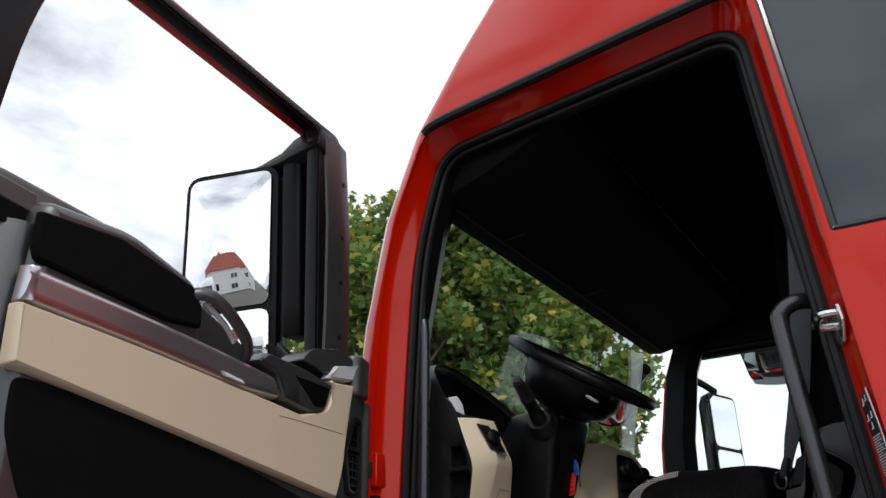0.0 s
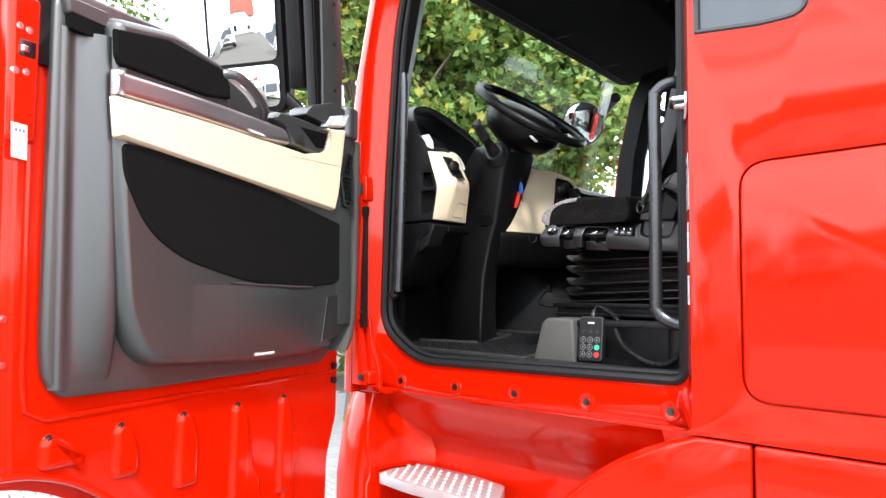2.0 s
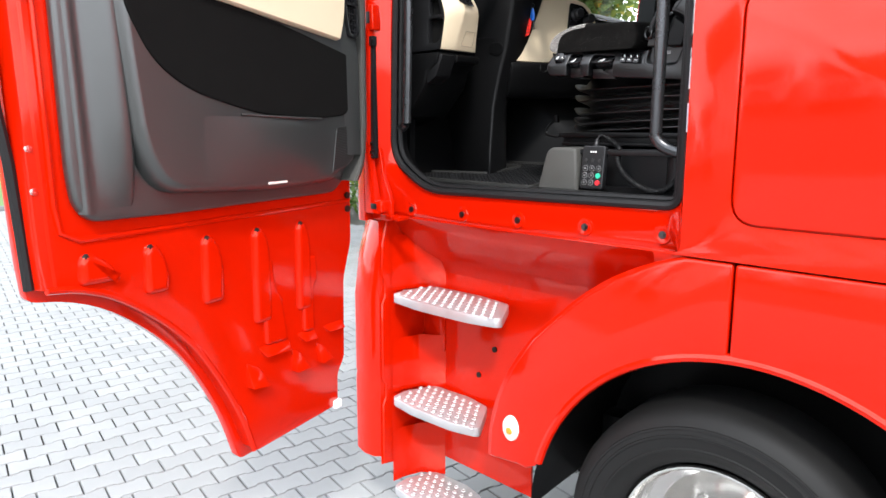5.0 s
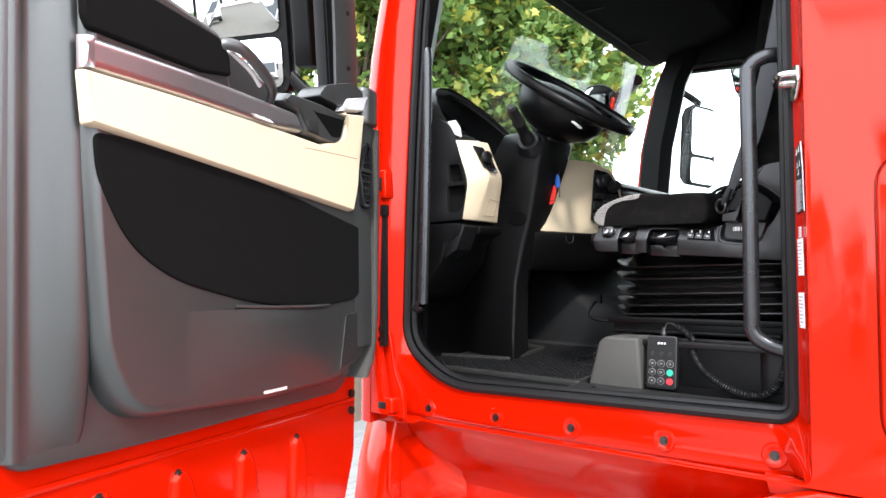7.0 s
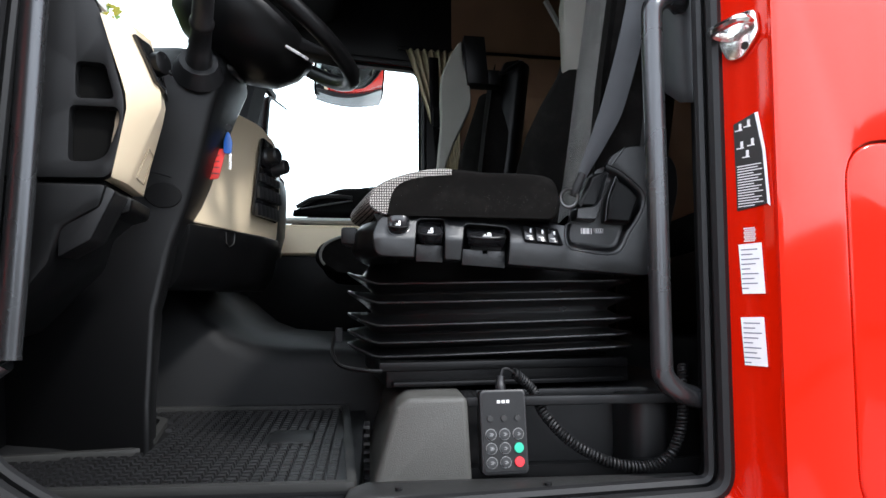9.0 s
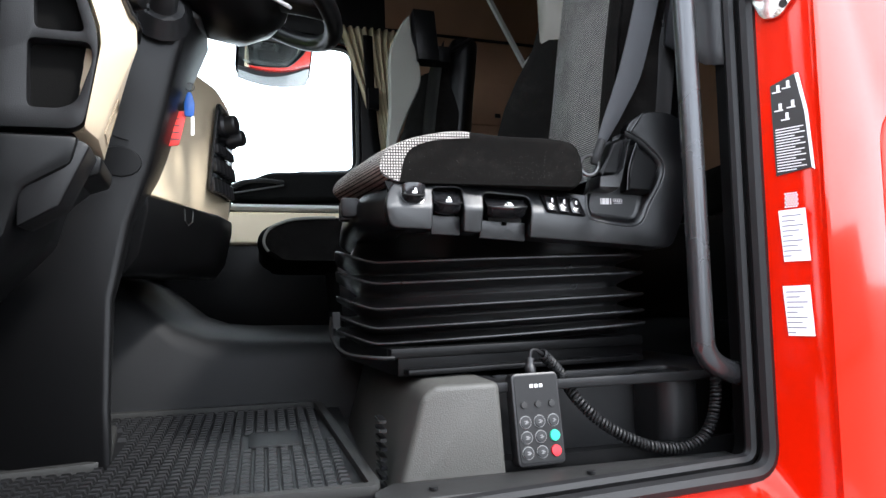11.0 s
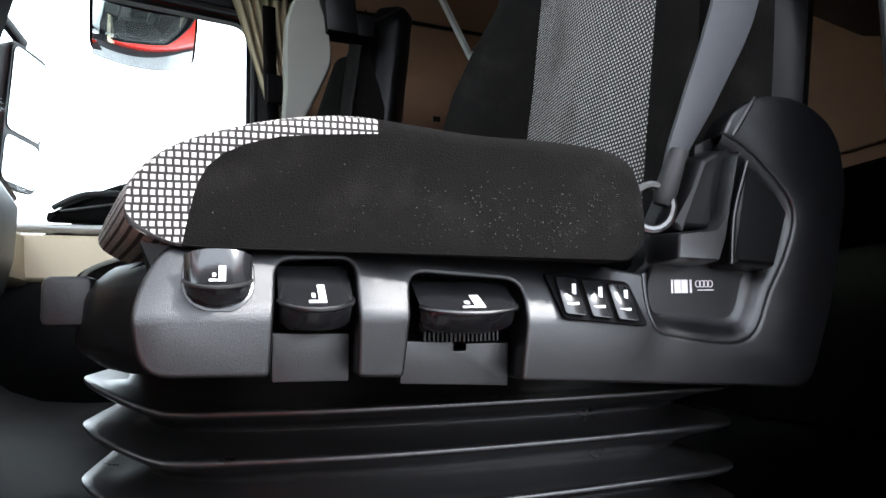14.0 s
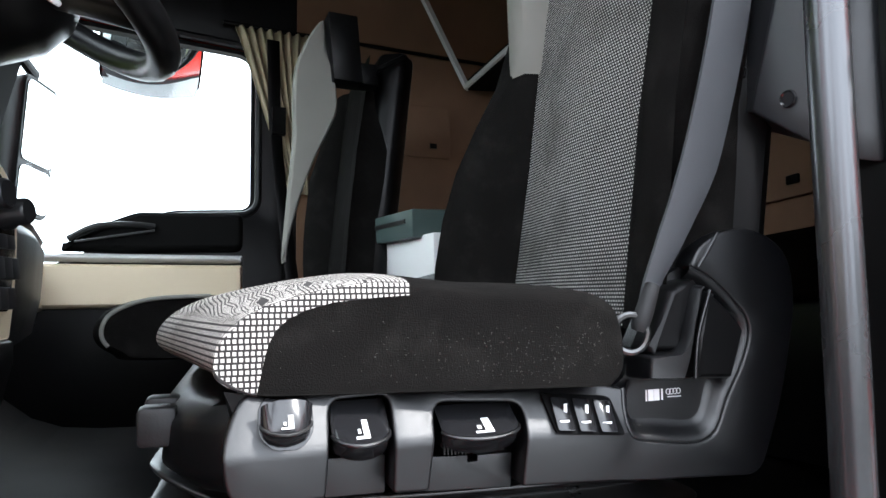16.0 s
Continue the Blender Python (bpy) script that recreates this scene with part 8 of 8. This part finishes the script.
# sleeping area behind the seats
bunk = thing("bunk", "folded bunk with a pale metal edge before brown lining", "bunk bed", pose(0.4, 2.6, 1.62))
bm = BM()
box(bm, (0.62, 2.58, 1.80), (0.75, 2.1, 0.36))
part("bunk_base", bm, TRIM_D, bunk, bevel=0.03)
bm = BM()
box(bm, (0.62, 2.58, 2.06), (0.74, 2.0, 0.16))
part("mattress", bm, CLOTH_B, bunk, bevel=0.05, seg=4)
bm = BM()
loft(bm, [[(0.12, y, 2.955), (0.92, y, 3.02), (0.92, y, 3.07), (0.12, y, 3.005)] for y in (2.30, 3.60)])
up = part("upper_bunk", bm, HEADLINE, bunk, "upper bunk, its underside shade in the colour", bevel=0.006)
bm = BM()
tube(bm, [(0.125, 3.615, 2.975), (0.125, 2.25, 2.985)], 0.016, 6)
tube(bm, [(0.125, 3.615, 2.975), (-0.10, 3.64, 3.40)], 0.016, 6)
part("bunk_edge", bm, SILVER, up, "pale metal bunk edge")
bm = BM()
plate(bm, FRONT, [(1.48, 1.5), (3.69, 1.5), (3.69, 3.70), (1.48, 3.70)], 0.96, 0.99)
part("rear_lining", bm, CARPET, truck, "brown rear wall lining")
for y0, y1, z0, z1 in ((1.55, 2.2, 2.35, 2.75), (2.28, 2.95, 2.35, 2.75), (3.03, 3.62, 2.35, 2.75)):
    bm = BM()
    plate(bm, FRONT, rounded([(y0, z0), (y1, z0), (y1, z1), (y0, z1)], 0.04, 4), 0.935, 0.958)
    part("rear_locker_door", bm, CARPET, truck, bevel=0.008)
    bm = BM()
    box(bm, (0.93, (y0 + y1) / 2, z0 + 0.06), (0.015, 0.05, 0.03))
    part("locker_catch", bm, TRIM_D, truck, bevel=0.004)
docs = thing("document_box", "white box with a dark green lid between the seats", "box", pose(-0.40, 2.60, 2.02))
DM = pose(-0.36, 2.93, 2.18, 3, -3, 8)
bm = BM()
box(bm, (0.04, -0.06, -0.03), (0.26, 0.40, 0.12), DM)
part("box_body", bm, WHITE, docs, bevel=0.006)
bm = BM()
box(bm, (0, 0.05, 0.060), (0.24, 0.50, 0.075), DM)
bl = part("box_lid", bm, GREENP, docs, "dark green lid", bevel=0.006)
bm = BM()
box(bm, (-0.121, 0.05, 0.068), (0.004, 0.42, 0.012), DM)
part("lid_slot", bm, BLACKINK, bl)
bm = BM()
box(bm, (-0.33, 2.75, 1.85), (0.30, 0.60, 0.45))
solid("centre_locker", bm, TRIM_D, "dark locker between the two seats", "locker", bevel=0.02)

# curtain at the far side window
curtain = thing("curtain", "gathered beige pleated curtain", "curtain", pose(-0.6, 3.66, 3.05))
bm = BM()
rings = []
for i in range(13):
    k = i / 12
    z = 3.10 - 0.62 * k
    wid, x0 = 0.28 - 0.20 * k ** 0.8, -0.84 + 0.20 * k ** 0.9
    rings.append([(x0 + wid * j / 40, 3.655 + (0.016 - 0.008 * k) * math.sin(j * 1.25 + 0.4 * math.sin(k * 5)), z) for j in range(41)])
loft(bm, rings, closed=False, cap=False)
ct = part("pleats", bm, CURTAIN, curtain, smooth=80)
mod = ct.modifiers.new("thickness", "SOLIDIFY")
mod.thickness = 0.002
bm = BM()
tube(bm, [(-0.88, 3.655, 3.105), (0.3, 3.655, 3.105)], 0.008, 8)
part("curtain_rail", bm, TRIM_D, curtain)
bm = BM()
tube(bm, spline([(-0.70, 3.62, 3.05), (-0.69, 3.62, 2.7), (-0.66, 3.61, 2.4), (-0.62, 3.60, 2.1)], 6), 0.024, 8, flat=0.15)
box(bm, (-0.68, 3.61, 2.74), (0.05, 0.03, 0.10))
part("far_seat_belt", bm, TRIM_D, seat2)

# mirrors outside the far door and before the windscreen
far_m = thing("far_door_mirror", "black far side mirror on an arm", "mirror", pose(-1.55, 3.95, 2.65))
FMM = Matrix.Translation((-1.52, 3.96, 2.66)) @ pose(0, 0, 0, 0, 4, -18)
bm = BM()
op = rounded([(-0.11, -0.25), (0.11, -0.25), (0.11, 0.24), (-0.11, 0.24)], 0.04, 5)
loft(bm, [[FMM @ Vector((d, p[0] * k, p[1] * (0.5 + k / 2))) for p in op] for k, d in ((1.0, 0.01), (1.03, 0.0), (0.95, -0.05), (0.7, -0.09))])
part("mirror_housing", bm, TRIM_D, far_m)
bm = BM()
plate(bm, lambda p, q, d: FMM @ Vector((d, p, q)), rounded([(-0.10, -0.06), (0.10, -0.06), (0.10, 0.225), (-0.10, 0.225)], 0.03, 4), 0.011, 0.014)
part("mirror_glass", bm, MIRROR, far_m)
bm = BM()
plate(bm, lambda p, q, d: FMM @ Vector((d, p, q)), rounded([(-0.10, -0.235), (0.10, -0.235), (0.10, -0.08), (-0.10, -0.08)], 0.03, 4), 0.011, 0.014)
part("wide_mirror_glass", bm, MIRROR, far_m)
bm = BM()
tube(bm, spline([(-1.60, 3.74, 2.98), (-1.56, 3.85, 2.96), (-1.52, 3.95, 2.92)], 5), 0.025, 8, flat=0.6)
part("mirror_arm", bm, TRIM_D, far_m)
kerb_m = thing("kerb_mirror", "wide curved kerb mirror over the far door", "mirror", pose(-1.13, 3.95, 3.1))
KMM = Matrix.Translation((-1.13, 3.95, 3.015)) @ pose(0, 0, 0, 47, 0, 6)
kp = rounded([(-0.185, 0.118), (-0.185, -0.095), (-0.07, -0.128), (0.07, -0.128), (0.185, -0.095), (0.185, 0.118)], [0.03, 0.05, 0.06, 0.06, 0.05, 0.03], 4)
bm = BM()
loft(bm, [[KMM @ Vector((p[0] * k, d, p[1] * k)) for p in kp] for k, d in ((1.0, 0.0), (1.0, 0.02), (0.85, 0.07), (0.5, 0.09))])
part("mirror_housing", bm, TRIM_D, kerb_m)
bm = BM()
NX, NZ = 12, 6
rings = []
for j in range(NZ + 1):
    v = -1 + 2 * j / NZ
    rings.append([KMM @ Vector((0.174 * u, -0.004 - 0.03 * (1 - u * u) - 0.02 * (1 - v * v), 0.106 * v + 0.004 - 0.014 * max(0.0, -v) * (1 - u * u))) for u in [-1 + 2 * i / NX for i in range(NX + 1)]])
loft(bm, rings, closed=False, cap=False)
part("mirror_glass", bm, MIRROR, kerb_m, smooth=80)
bm = BM()
tube(bm, [(-1.13, 3.99, 3.04), (-1.13, 3.90, 3.12), (-1.13, 3.74, 3.16)], 0.022, 8)
part("mirror_arm", bm, TRIM_D, kerb_m)
front_m = thing("front_mirror", "round front mirror on a bent arm", "mirror", pose(-2.21, 4.0, 3.0))
FXM = Matrix.Translation((-2.21, 4.0, 3.008)) @ Vector((0.45, -0.82, -0.30)).to_track_quat("Z", "Y").to_matrix().to_4x4()
bm = BM()
lathe(bm, [(0.140, 0.0), (0.146, -0.012), (0.125, -0.05), (0.07, -0.085), (0.0, -0.09)], 28, FXM @ Matrix.Diagonal((1.0, 1.1, 1, 1)))
part("mirror_housing", bm, TRIM_D, front_m)
bm = BM()
lathe(bm, [(0.134, 0.001), (0.10, 0.014), (0.05, 0.022), (0.0, 0.024)], 28, FXM @ Matrix.Diagonal((1.0, 1.1, 1, 1)))
part("mirror_glass", bm, MIRROR, front_m, smooth=80)
bm = BM()
tube(bm, spline([(-2.22, 4.06, 3.03), (-2.13, 4.08, 3.07), (-2.00, 3.98, 3.10), (-1.86, 3.83, 3.10)], 5), 0.036, 10)
part("mirror_arm", bm, TRIM_D, front_m)


PLACE[0] = AS_BUILT
# ---- outside: trees, hedges, houses, parked trucks ----
def leaf_mesh(name, places, size, rng, lobes=5):
    """One joined mesh of small lobed leaves, each its own island."""
    V, F = [], []
    out = [(0.0, -0.5), (0.42, -0.42), (0.30, -0.12), (0.55, 0.12), (0.20, 0.16), (0.0, 0.62), (-0.20, 0.16), (-0.55, 0.12), (-0.30, -0.12), (-0.42, -0.42)]
    if lobes == 0:
        out = [(0, -0.5), (0.28, -0.1), (0.2, 0.3), (0, 0.55), (-0.2, 0.3), (-0.28, -0.1)]
    k = len(out)
    for p in places:
        s = size * rng.uniform(0.65, 1.25)
        e = Euler((rng.gauss(0.5, 0.6), rng.gauss(0, 0.5), rng.uniform(0, 6.283)))
        m = e.to_matrix()
        b = len(V)
        cup = rng.uniform(0.05, 0.3)
        V.append(p + m @ Vector((0, 0, 0)))
        for x, y in out:
            V.append(p + m @ Vector((x * s, y * s, -cup * s * (x * x + y * y))))
        F += [(b, b + 1 + i, b + 1 + (i + 1) % k) for i in range(k)]
    me = bpy.data.meshes.new(name)
    me.from_pydata(V, [], F)
    return me


def crown_points(blobs, n, rng, fill=0.55):
    """Leaf places on lumpy clumps: mostly near each clump's outside, uneven, with gaps."""
    pts = []
    clumps = []
    for c, r in blobs:
        for i in range(int(60 * r[0])):
            d = Vector((rng.gauss(0, 1), rng.gauss(0, 1), rng.gauss(0, 1))).normalized()
            k = rng.uniform(0.55, 1.0) ** 0.6
            clumps.append((Vector(c) + Vector((d.x * r[0], d.y * r[1], d.z * r[2])) * k, rng.uniform(0.28, 0.62)))
    for i in range(n):
        c, r = clumps[int(rng.random() * len(clumps))]
        d = Vector((rng.gauss(0, 1), rng.gauss(0, 1), rng.gauss(0, 0.75)))
        d = d.normalized() * r * rng.random() ** 0.45
        pts.append(c + d)
    return pts, clumps


def tree(label, base, blobs, n, size, material, rng, trunk_r, lobes=5):
    t = thing("tree", label, "tree", Matrix.Translation(base), group="trees round the yard")
    pts, clumps = crown_points(blobs, n, rng)
    bm = BM()
    b = Vector(base)
    top = Vector(blobs[0][0])
    tube(bm, spline([b + Vector((0, 0, -0.03)), b + (top - b) * 0.35 + Vector((0.08, 0, 0)), b + (top - b) * 0.7, top + Vector((0, 0, 0.6))], 5), [trunk_r * k for k in np.linspace(1.15, 0.25, 16)], 10)
    for c, r in clumps[::4]:
        s = b + (top - b) * rng.uniform(0.45, 1.0)
        mid = s.lerp(c, 0.5) + Vector((0, 0, 0.2))
        tube(bm, spline([s, mid, c], 4), [0.05 * trunk_r / 0.14 * k for k in np.linspace(1, 0.15, 9)], 5)
    part("trunk", bm, BARK, t, smooth=60)
    me = leaf_mesh("crown", [p - b for p in pts], size, rng, lobes)
    me.materials.append(material)
    cr = new("crown", me)
    cr.parent = t
    tagged(cr, kind="stuff")
    return t


rng = random.Random(11)
tree("broad maple with green and yellowing leaves", (-6.7, 6.4, -0.03),
     [((-6.6, 6.5, 4.6), (2.0, 2.0, 2.4)), ((-5.5, 8.2, 5.6), (1.5, 1.6, 1.7)), ((-6.9, 5.9, 2.8), (1.6, 1.6, 1.2)), ((-6.2, 7.2, 6.3), (1.7, 1.7, 1.3)), ((-4.9, 7.8, 4.2), (1.1, 1.2, 1.3)), ((-5.6, 7.9, 3.2), (1.2, 1.3, 1.0)), ((-4.5, 8.2, 4.6), (1.1, 1.2, 1.4))], 104000, 0.112, LEAF, rng, 0.17)
tree("light birch with sparse leaves", (-13.5, 5.9, -0.03), [((-13.4, 5.9, 5.6), (1.6, 1.6, 2.2)), ((-13.8, 5.6, 7.0), (1.0, 1.0, 1.2))], 2600, 0.16, LEAF2, rng, 0.10, 0)
tree("tall garden tree beyond the yard", (-27.0, 4.5, -0.03), [((-27, 4.5, 5.6), (2.0, 2.4, 2.4)), ((-27.5, 3.4, 4.2), (1.6, 1.8, 1.6))], 5000, 0.30, LEAF2, rng, 0.16, 0)
tree("tall garden tree beyond the yard", (-31.0, 8.5, -0.03), [((-31, 8.5, 5.0), (2.4, 2.6, 2.6))], 4000, 0.32, LEAF2, rng, 0.16, 0)
tree("tall green tree far off", (-19.0, 34.0, -0.03), [((-19, 34, 5.0), (3, 3, 3))], 3500, 0.4, LEAF2, rng, 0.2, 0)


def bush(label, c, r, n, size, material):
    me = leaf_mesh("bush", [Vector(((rng.uniform(-1, 1)) * r[0], rng.uniform(-1, 1) * r[1], rng.random() ** 0.7 * r[2] * (1 - 0.25 * rng.random()))) for _ in range(n)], size, rng, 0)
    me.materials.append(material)
    ob = tagged(new("bush", me), label, "bush", "bushes along the yard", "stuff")
    ob.location = c
    return ob


bush("yellow flowering bush on the verge", (-25.5, 3.7, 0), (1.0, 1.6, 2.1), 1500, 0.22, LEAF3)
bush("green hedge behind the low wall", (-30.0, 5.0, 0), (1.2, 9.0, 2.6), 5000, 0.30, LEAF2)
bush("green hedge beside the yard", (-10.5, 11.0, 0), (1.2, 3.5, 2.0), 3500, 0.2, LEAF2)

# unseen plain wall, added behind the camera as a dark horizon for the paint
bm = BM()
box(bm, (14.8, -16.4, 2.3), (21.0, 0.4, 4.7))
solid("wall_south", bm, WALLG, "plain grey rendered wall added for the paint's reflections", "wall", kind="structure")
bm = BM()
box(bm, (14.8, -16.4, 4.69), (21.2, 0.56, 0.08))
solid("wall_coping", bm, PAVER, "concrete coping on the added wall", "coping", kind="structure", bevel=0.01)

# lawn strip with a kerb at the yard's edge
bm = BM()
plate(bm, FLAT, [(-60, -14), (-17.0, -14), (-17.0, 30), (-60, 30)], -0.02, 0.07)
solid("lawn", bm, GRASS, "green lawn behind the kerb", "lawn", kind="structure", smooth=0)
bm = BM()
for i in range(44):
    box(bm, (-16.93, -13.5 + i, 0.03), (0.12, 0.985, 0.13))
solid("kerb", bm, PAVER, "grey concrete kerb stones", "kerb", kind="structure", bevel=0.008)
bm = BM()
plate(bm, FLAT, [(-60, -4.2), (-20.0, -4.2), (-20.0, 2.6), (-60, 2.6)], 0.071, 0.085)
solid("drive", bm, PAVER, "pale concrete drive", "drive", kind="structure", smooth=0)

# low white building and wall beyond the lawn
wall = thing("garden_wall", "low white rendered garden wall with pillars", "wall", pose(-27.5, 4.0, 0.07))
bm = BM()
box(bm, (-28.2, 6.0, 0.75), (0.25, 9.0, 1.4))
part("wall_body", bm, WALLW, wall)
bm = BM()
box(bm, (-28.2, 6.0, 1.49), (0.36, 9.1, 0.08))
part("coping", bm, ROOFT, wall, bevel=0.01)
for y in (1.7, 4.0, 6.5):
    bm = BM()
    box(bm, (-28.2, y, 0.9), (0.42, 0.42, 1.75))
    part("pillar", bm, WALLW, wall, bevel=0.01)


def house(label, c, yaw, w, d, h, roof_h, material):
    m = pose(*c, 0, 0, yaw)
    t = thing("house", label, "house", m, group="houses round the yard", local=True)
    bm = BM()
    box(bm, (0, 0, h / 2), (w, d, h))
    wl_ = part("wall", bm, WALLW, t)
    bm = BM()
    o = 0.5
    loft(bm, [[(x, -d / 2 - o, h - 0.15), (x, 0, h + roof_h), (x, d / 2 + o, h - 0.15), (x, d / 2 + o - 0.2, h - 0.2), (x, 0, h + roof_h - 0.25), (x, -d / 2 - o + 0.2, h - 0.2)] for x in (-w / 2 - o, w / 2 + o)])
    rf = part("roof", bm, material, t, "red tiled roof")
    bm = BM()
    for i in range(int((w + 2 * o) / 0.35)):
        x = -w / 2 - o + 0.17 + i * 0.35
        tube(bm, [(x, -d / 2 - o, h - 0.10), (x, 0, h + roof_h + 0.05)], 0.05, 5)
    part("tile_rows", bm, material, rf)
    bm = BM()
    box(bm, (w * 0.2, 0.8, h + roof_h), (0.5, 0.5, 1.4))
    part("chimney", bm, material, rf)
    for i in range(3):
        x = -w / 3 + i * w / 3
        for z in ([1.4, 4.0] if h > 4 else [1.5]):
            bm = BM()
            box(bm, (x, -d / 2 - 0.02, z), (1.2, 0.08, 1.3))
            fr_ = part("window", bm, WHITE, t)
            bm = BM()
            for sx in (-0.28, 0.28):
                box(bm, (x + sx, -d / 2 - 0.05, z), (0.48, 0.05, 1.12))
            part("pane", bm, DARKGL, fr_, smooth=0)
    return t


house("white house with a red hipped tile roof", (-11.0, -52.0, 0), 165, 12, 9, 6.2, 4.6, ROOFT)
house("low white house beyond the lawn", (-40.0, 12.0, 0), 70, 9, 7, 3.0, 2.0, ROOFT)


def parked_truck(m, label):
    t = thing("parked_truck", label, "truck", m, group="trucks parked in the yard", local=True)
    bm = BM()
    loft(bm, [[(-1.22 * k, y, z), (1.22 * k, y, z), (1.25 * k, y + 0.3, z), (1.25 * k, 2.2, z), (-1.25 * k, 2.2, z), (-1.25 * k, y + 0.3, z)] for z, y, k in ((0.45, 0.05, 1.0), (1.4, 0.0, 1.0), (1.9, 0.04, 1.0), (2.9, 0.18, 0.97), (3.3, 0.4, 0.95), (3.75, 0.9, 0.90))])
    part("cab", bm, WHITE, t, bevel=0.04)
    bm = BM()
    loft(bm, [[(-1.05 * k, y, z), (1.05 * k, y, z), (1.05 * k, y + 0.05, z), (-1.05 * k, y + 0.05, z)] for z, y, k in ((1.75, -0.02, 1.0), (1.9, 0.0, 1.0), (2.75, 0.13, 0.97))])
    part("windscreen", bm, DARKGL, t)
    for sx in (-1, 1):
        bm = BM()
        box(bm, (sx * 1.245, 0.85, 2.2), (0.05, 0.8, 0.75))
        part("side_window", bm, DARKGL, t, bevel=0.02)
        bm = BM()
        box(bm, (sx * 1.45, 0.1, 2.35), (0.22, 0.18, 0.75))
        part("mirror", bm, TRIM_D, t, bevel=0.03)
        bm = BM()
        box(bm, (sx * 0.85, 0.0, 0.8), (0.5, 0.08, 0.22))
        part("headlight", bm, LENS_W, t, bevel=0.02)
        bm = BM()
        cyl(bm, (sx * 1.1, 1.3, 0.5), (1, 0, 0), 0.5, 0.3, 28)
        part("wheel", bm, TYRE, t, bevel=0.03)
        bm = BM()
        cyl(bm, (sx * 1.1, 5.0, 0.5), (1, 0, 0), 0.5, 0.4, 28)
        part("wheel", bm, TYRE, t, bevel=0.03)
    bm = BM()
    for i in range(5):
        box(bm, (0, -0.02, 1.0 + i * 0.12), (1.5, 0.06, 0.05))
    part("grille", bm, TRIM_D, t, smooth=0)
    bm = BM()
    box(bm, (0, 0.02, 0.55), (2.4, 0.12, 0.4))
    part("bumper", bm, GREYP, t, bevel=0.04)
    bm = BM()
    box(bm, (0, 5.2, 0.85), (0.9, 6.0, 0.3))
    part("chassis", bm, TRIM_D, t)
    return t


tk = parked_truck(pose(0.1, -16.2, 0, 0, 0, 186), "white tractor truck parked facing the yard")
copy_thing(tk, pose(-8.2, -20.5, 0, 0, 0, 165))
copy_thing(tk, pose(-12.8, -22.0, 0, 0, 0, 160))

# ---- interlocking pavers, nearest last ----
def paver_mesh():
    """A bone-shaped interlocking paver: broad ends, drawn-in middle, a joint left round it."""
    g, a, w, m = 0.0035, 0.10, 0.0825, 0.0690
    q = [(a - g, w - g), (0.058, w - g), (0.040, m - g), (-0.040, m - g), (-0.058, w - g), (-a + g, w - g)]
    o = [(x, -y) for x, y in reversed(q)] + q
    n = len(o)
    V = [(x, y, -0.04) for x, y in o] + [(x, y, -0.006) for x, y in o] + [(x * 0.96, y * 0.945, 0.0) for x, y in o]
    F = [tuple(range(2 * n, 3 * n))]
    for k in range(2):
        F += [(k * n + i, k * n + (i + 1) % n, (k + 1) * n + (i + 1) % n, (k + 1) * n + i) for i in range(n)]
    return V, F


PV, PF = paver_mesh()
pav = thing("pavement", "grey interlocking wavy concrete pavers", "pavement", kind="structure")
pm = bpy.data.meshes.new("paver")
pm.from_pydata(PV, [], PF)
pm.materials.append(PAVER)
PROT = radians(76)
cs, sn = math.cos(PROT), math.sin(PROT)
near, V, F = [], [], []
prng = random.Random(3)
for i in range(-72, 72):
    for j in range(-75, 135):
        lx, ly = i * 0.20 + 0.10 * (j % 2), j * 0.1515
        x, y = lx * cs - ly * sn - 2.0, lx * sn + ly * cs + 1.0
        if not (-16.8 < x < 4.0 and -6.0 < y < 8.0):
            continue
        z = prng.uniform(-0.0015, 0.0015)
        if -3.6 < x < -1.85 and 0.25 < y < 2.4 and len(near) < 300:
            near.append((x, y, z))
        else:
            k = len(V)
            V += [(px * cs - py * sn + x, px * sn + py * cs + y, pz + z) for px, py, pz in PV[len(PV) // 3:]]
            n = len(PV) // 3
            F.append(tuple(range(k + n, k + 2 * n)))
            F += [(k + q, k + (q + 1) % n, k + n + (q + 1) % n, k + n + q) for q in range(n)]
me = bpy.data.meshes.new("paver_field")
me.from_pydata(V, [], F)
me.materials.append(PAVER)
pf = new("paver_field", me)
pf.parent = pav
tagged(pf, kind="stuff")
for x, y, z in near:
    o = new("paver", pm)
    o.parent = pav
    o.matrix_basis = pose(x, y, z, 0, 0, math.degrees(PROT))
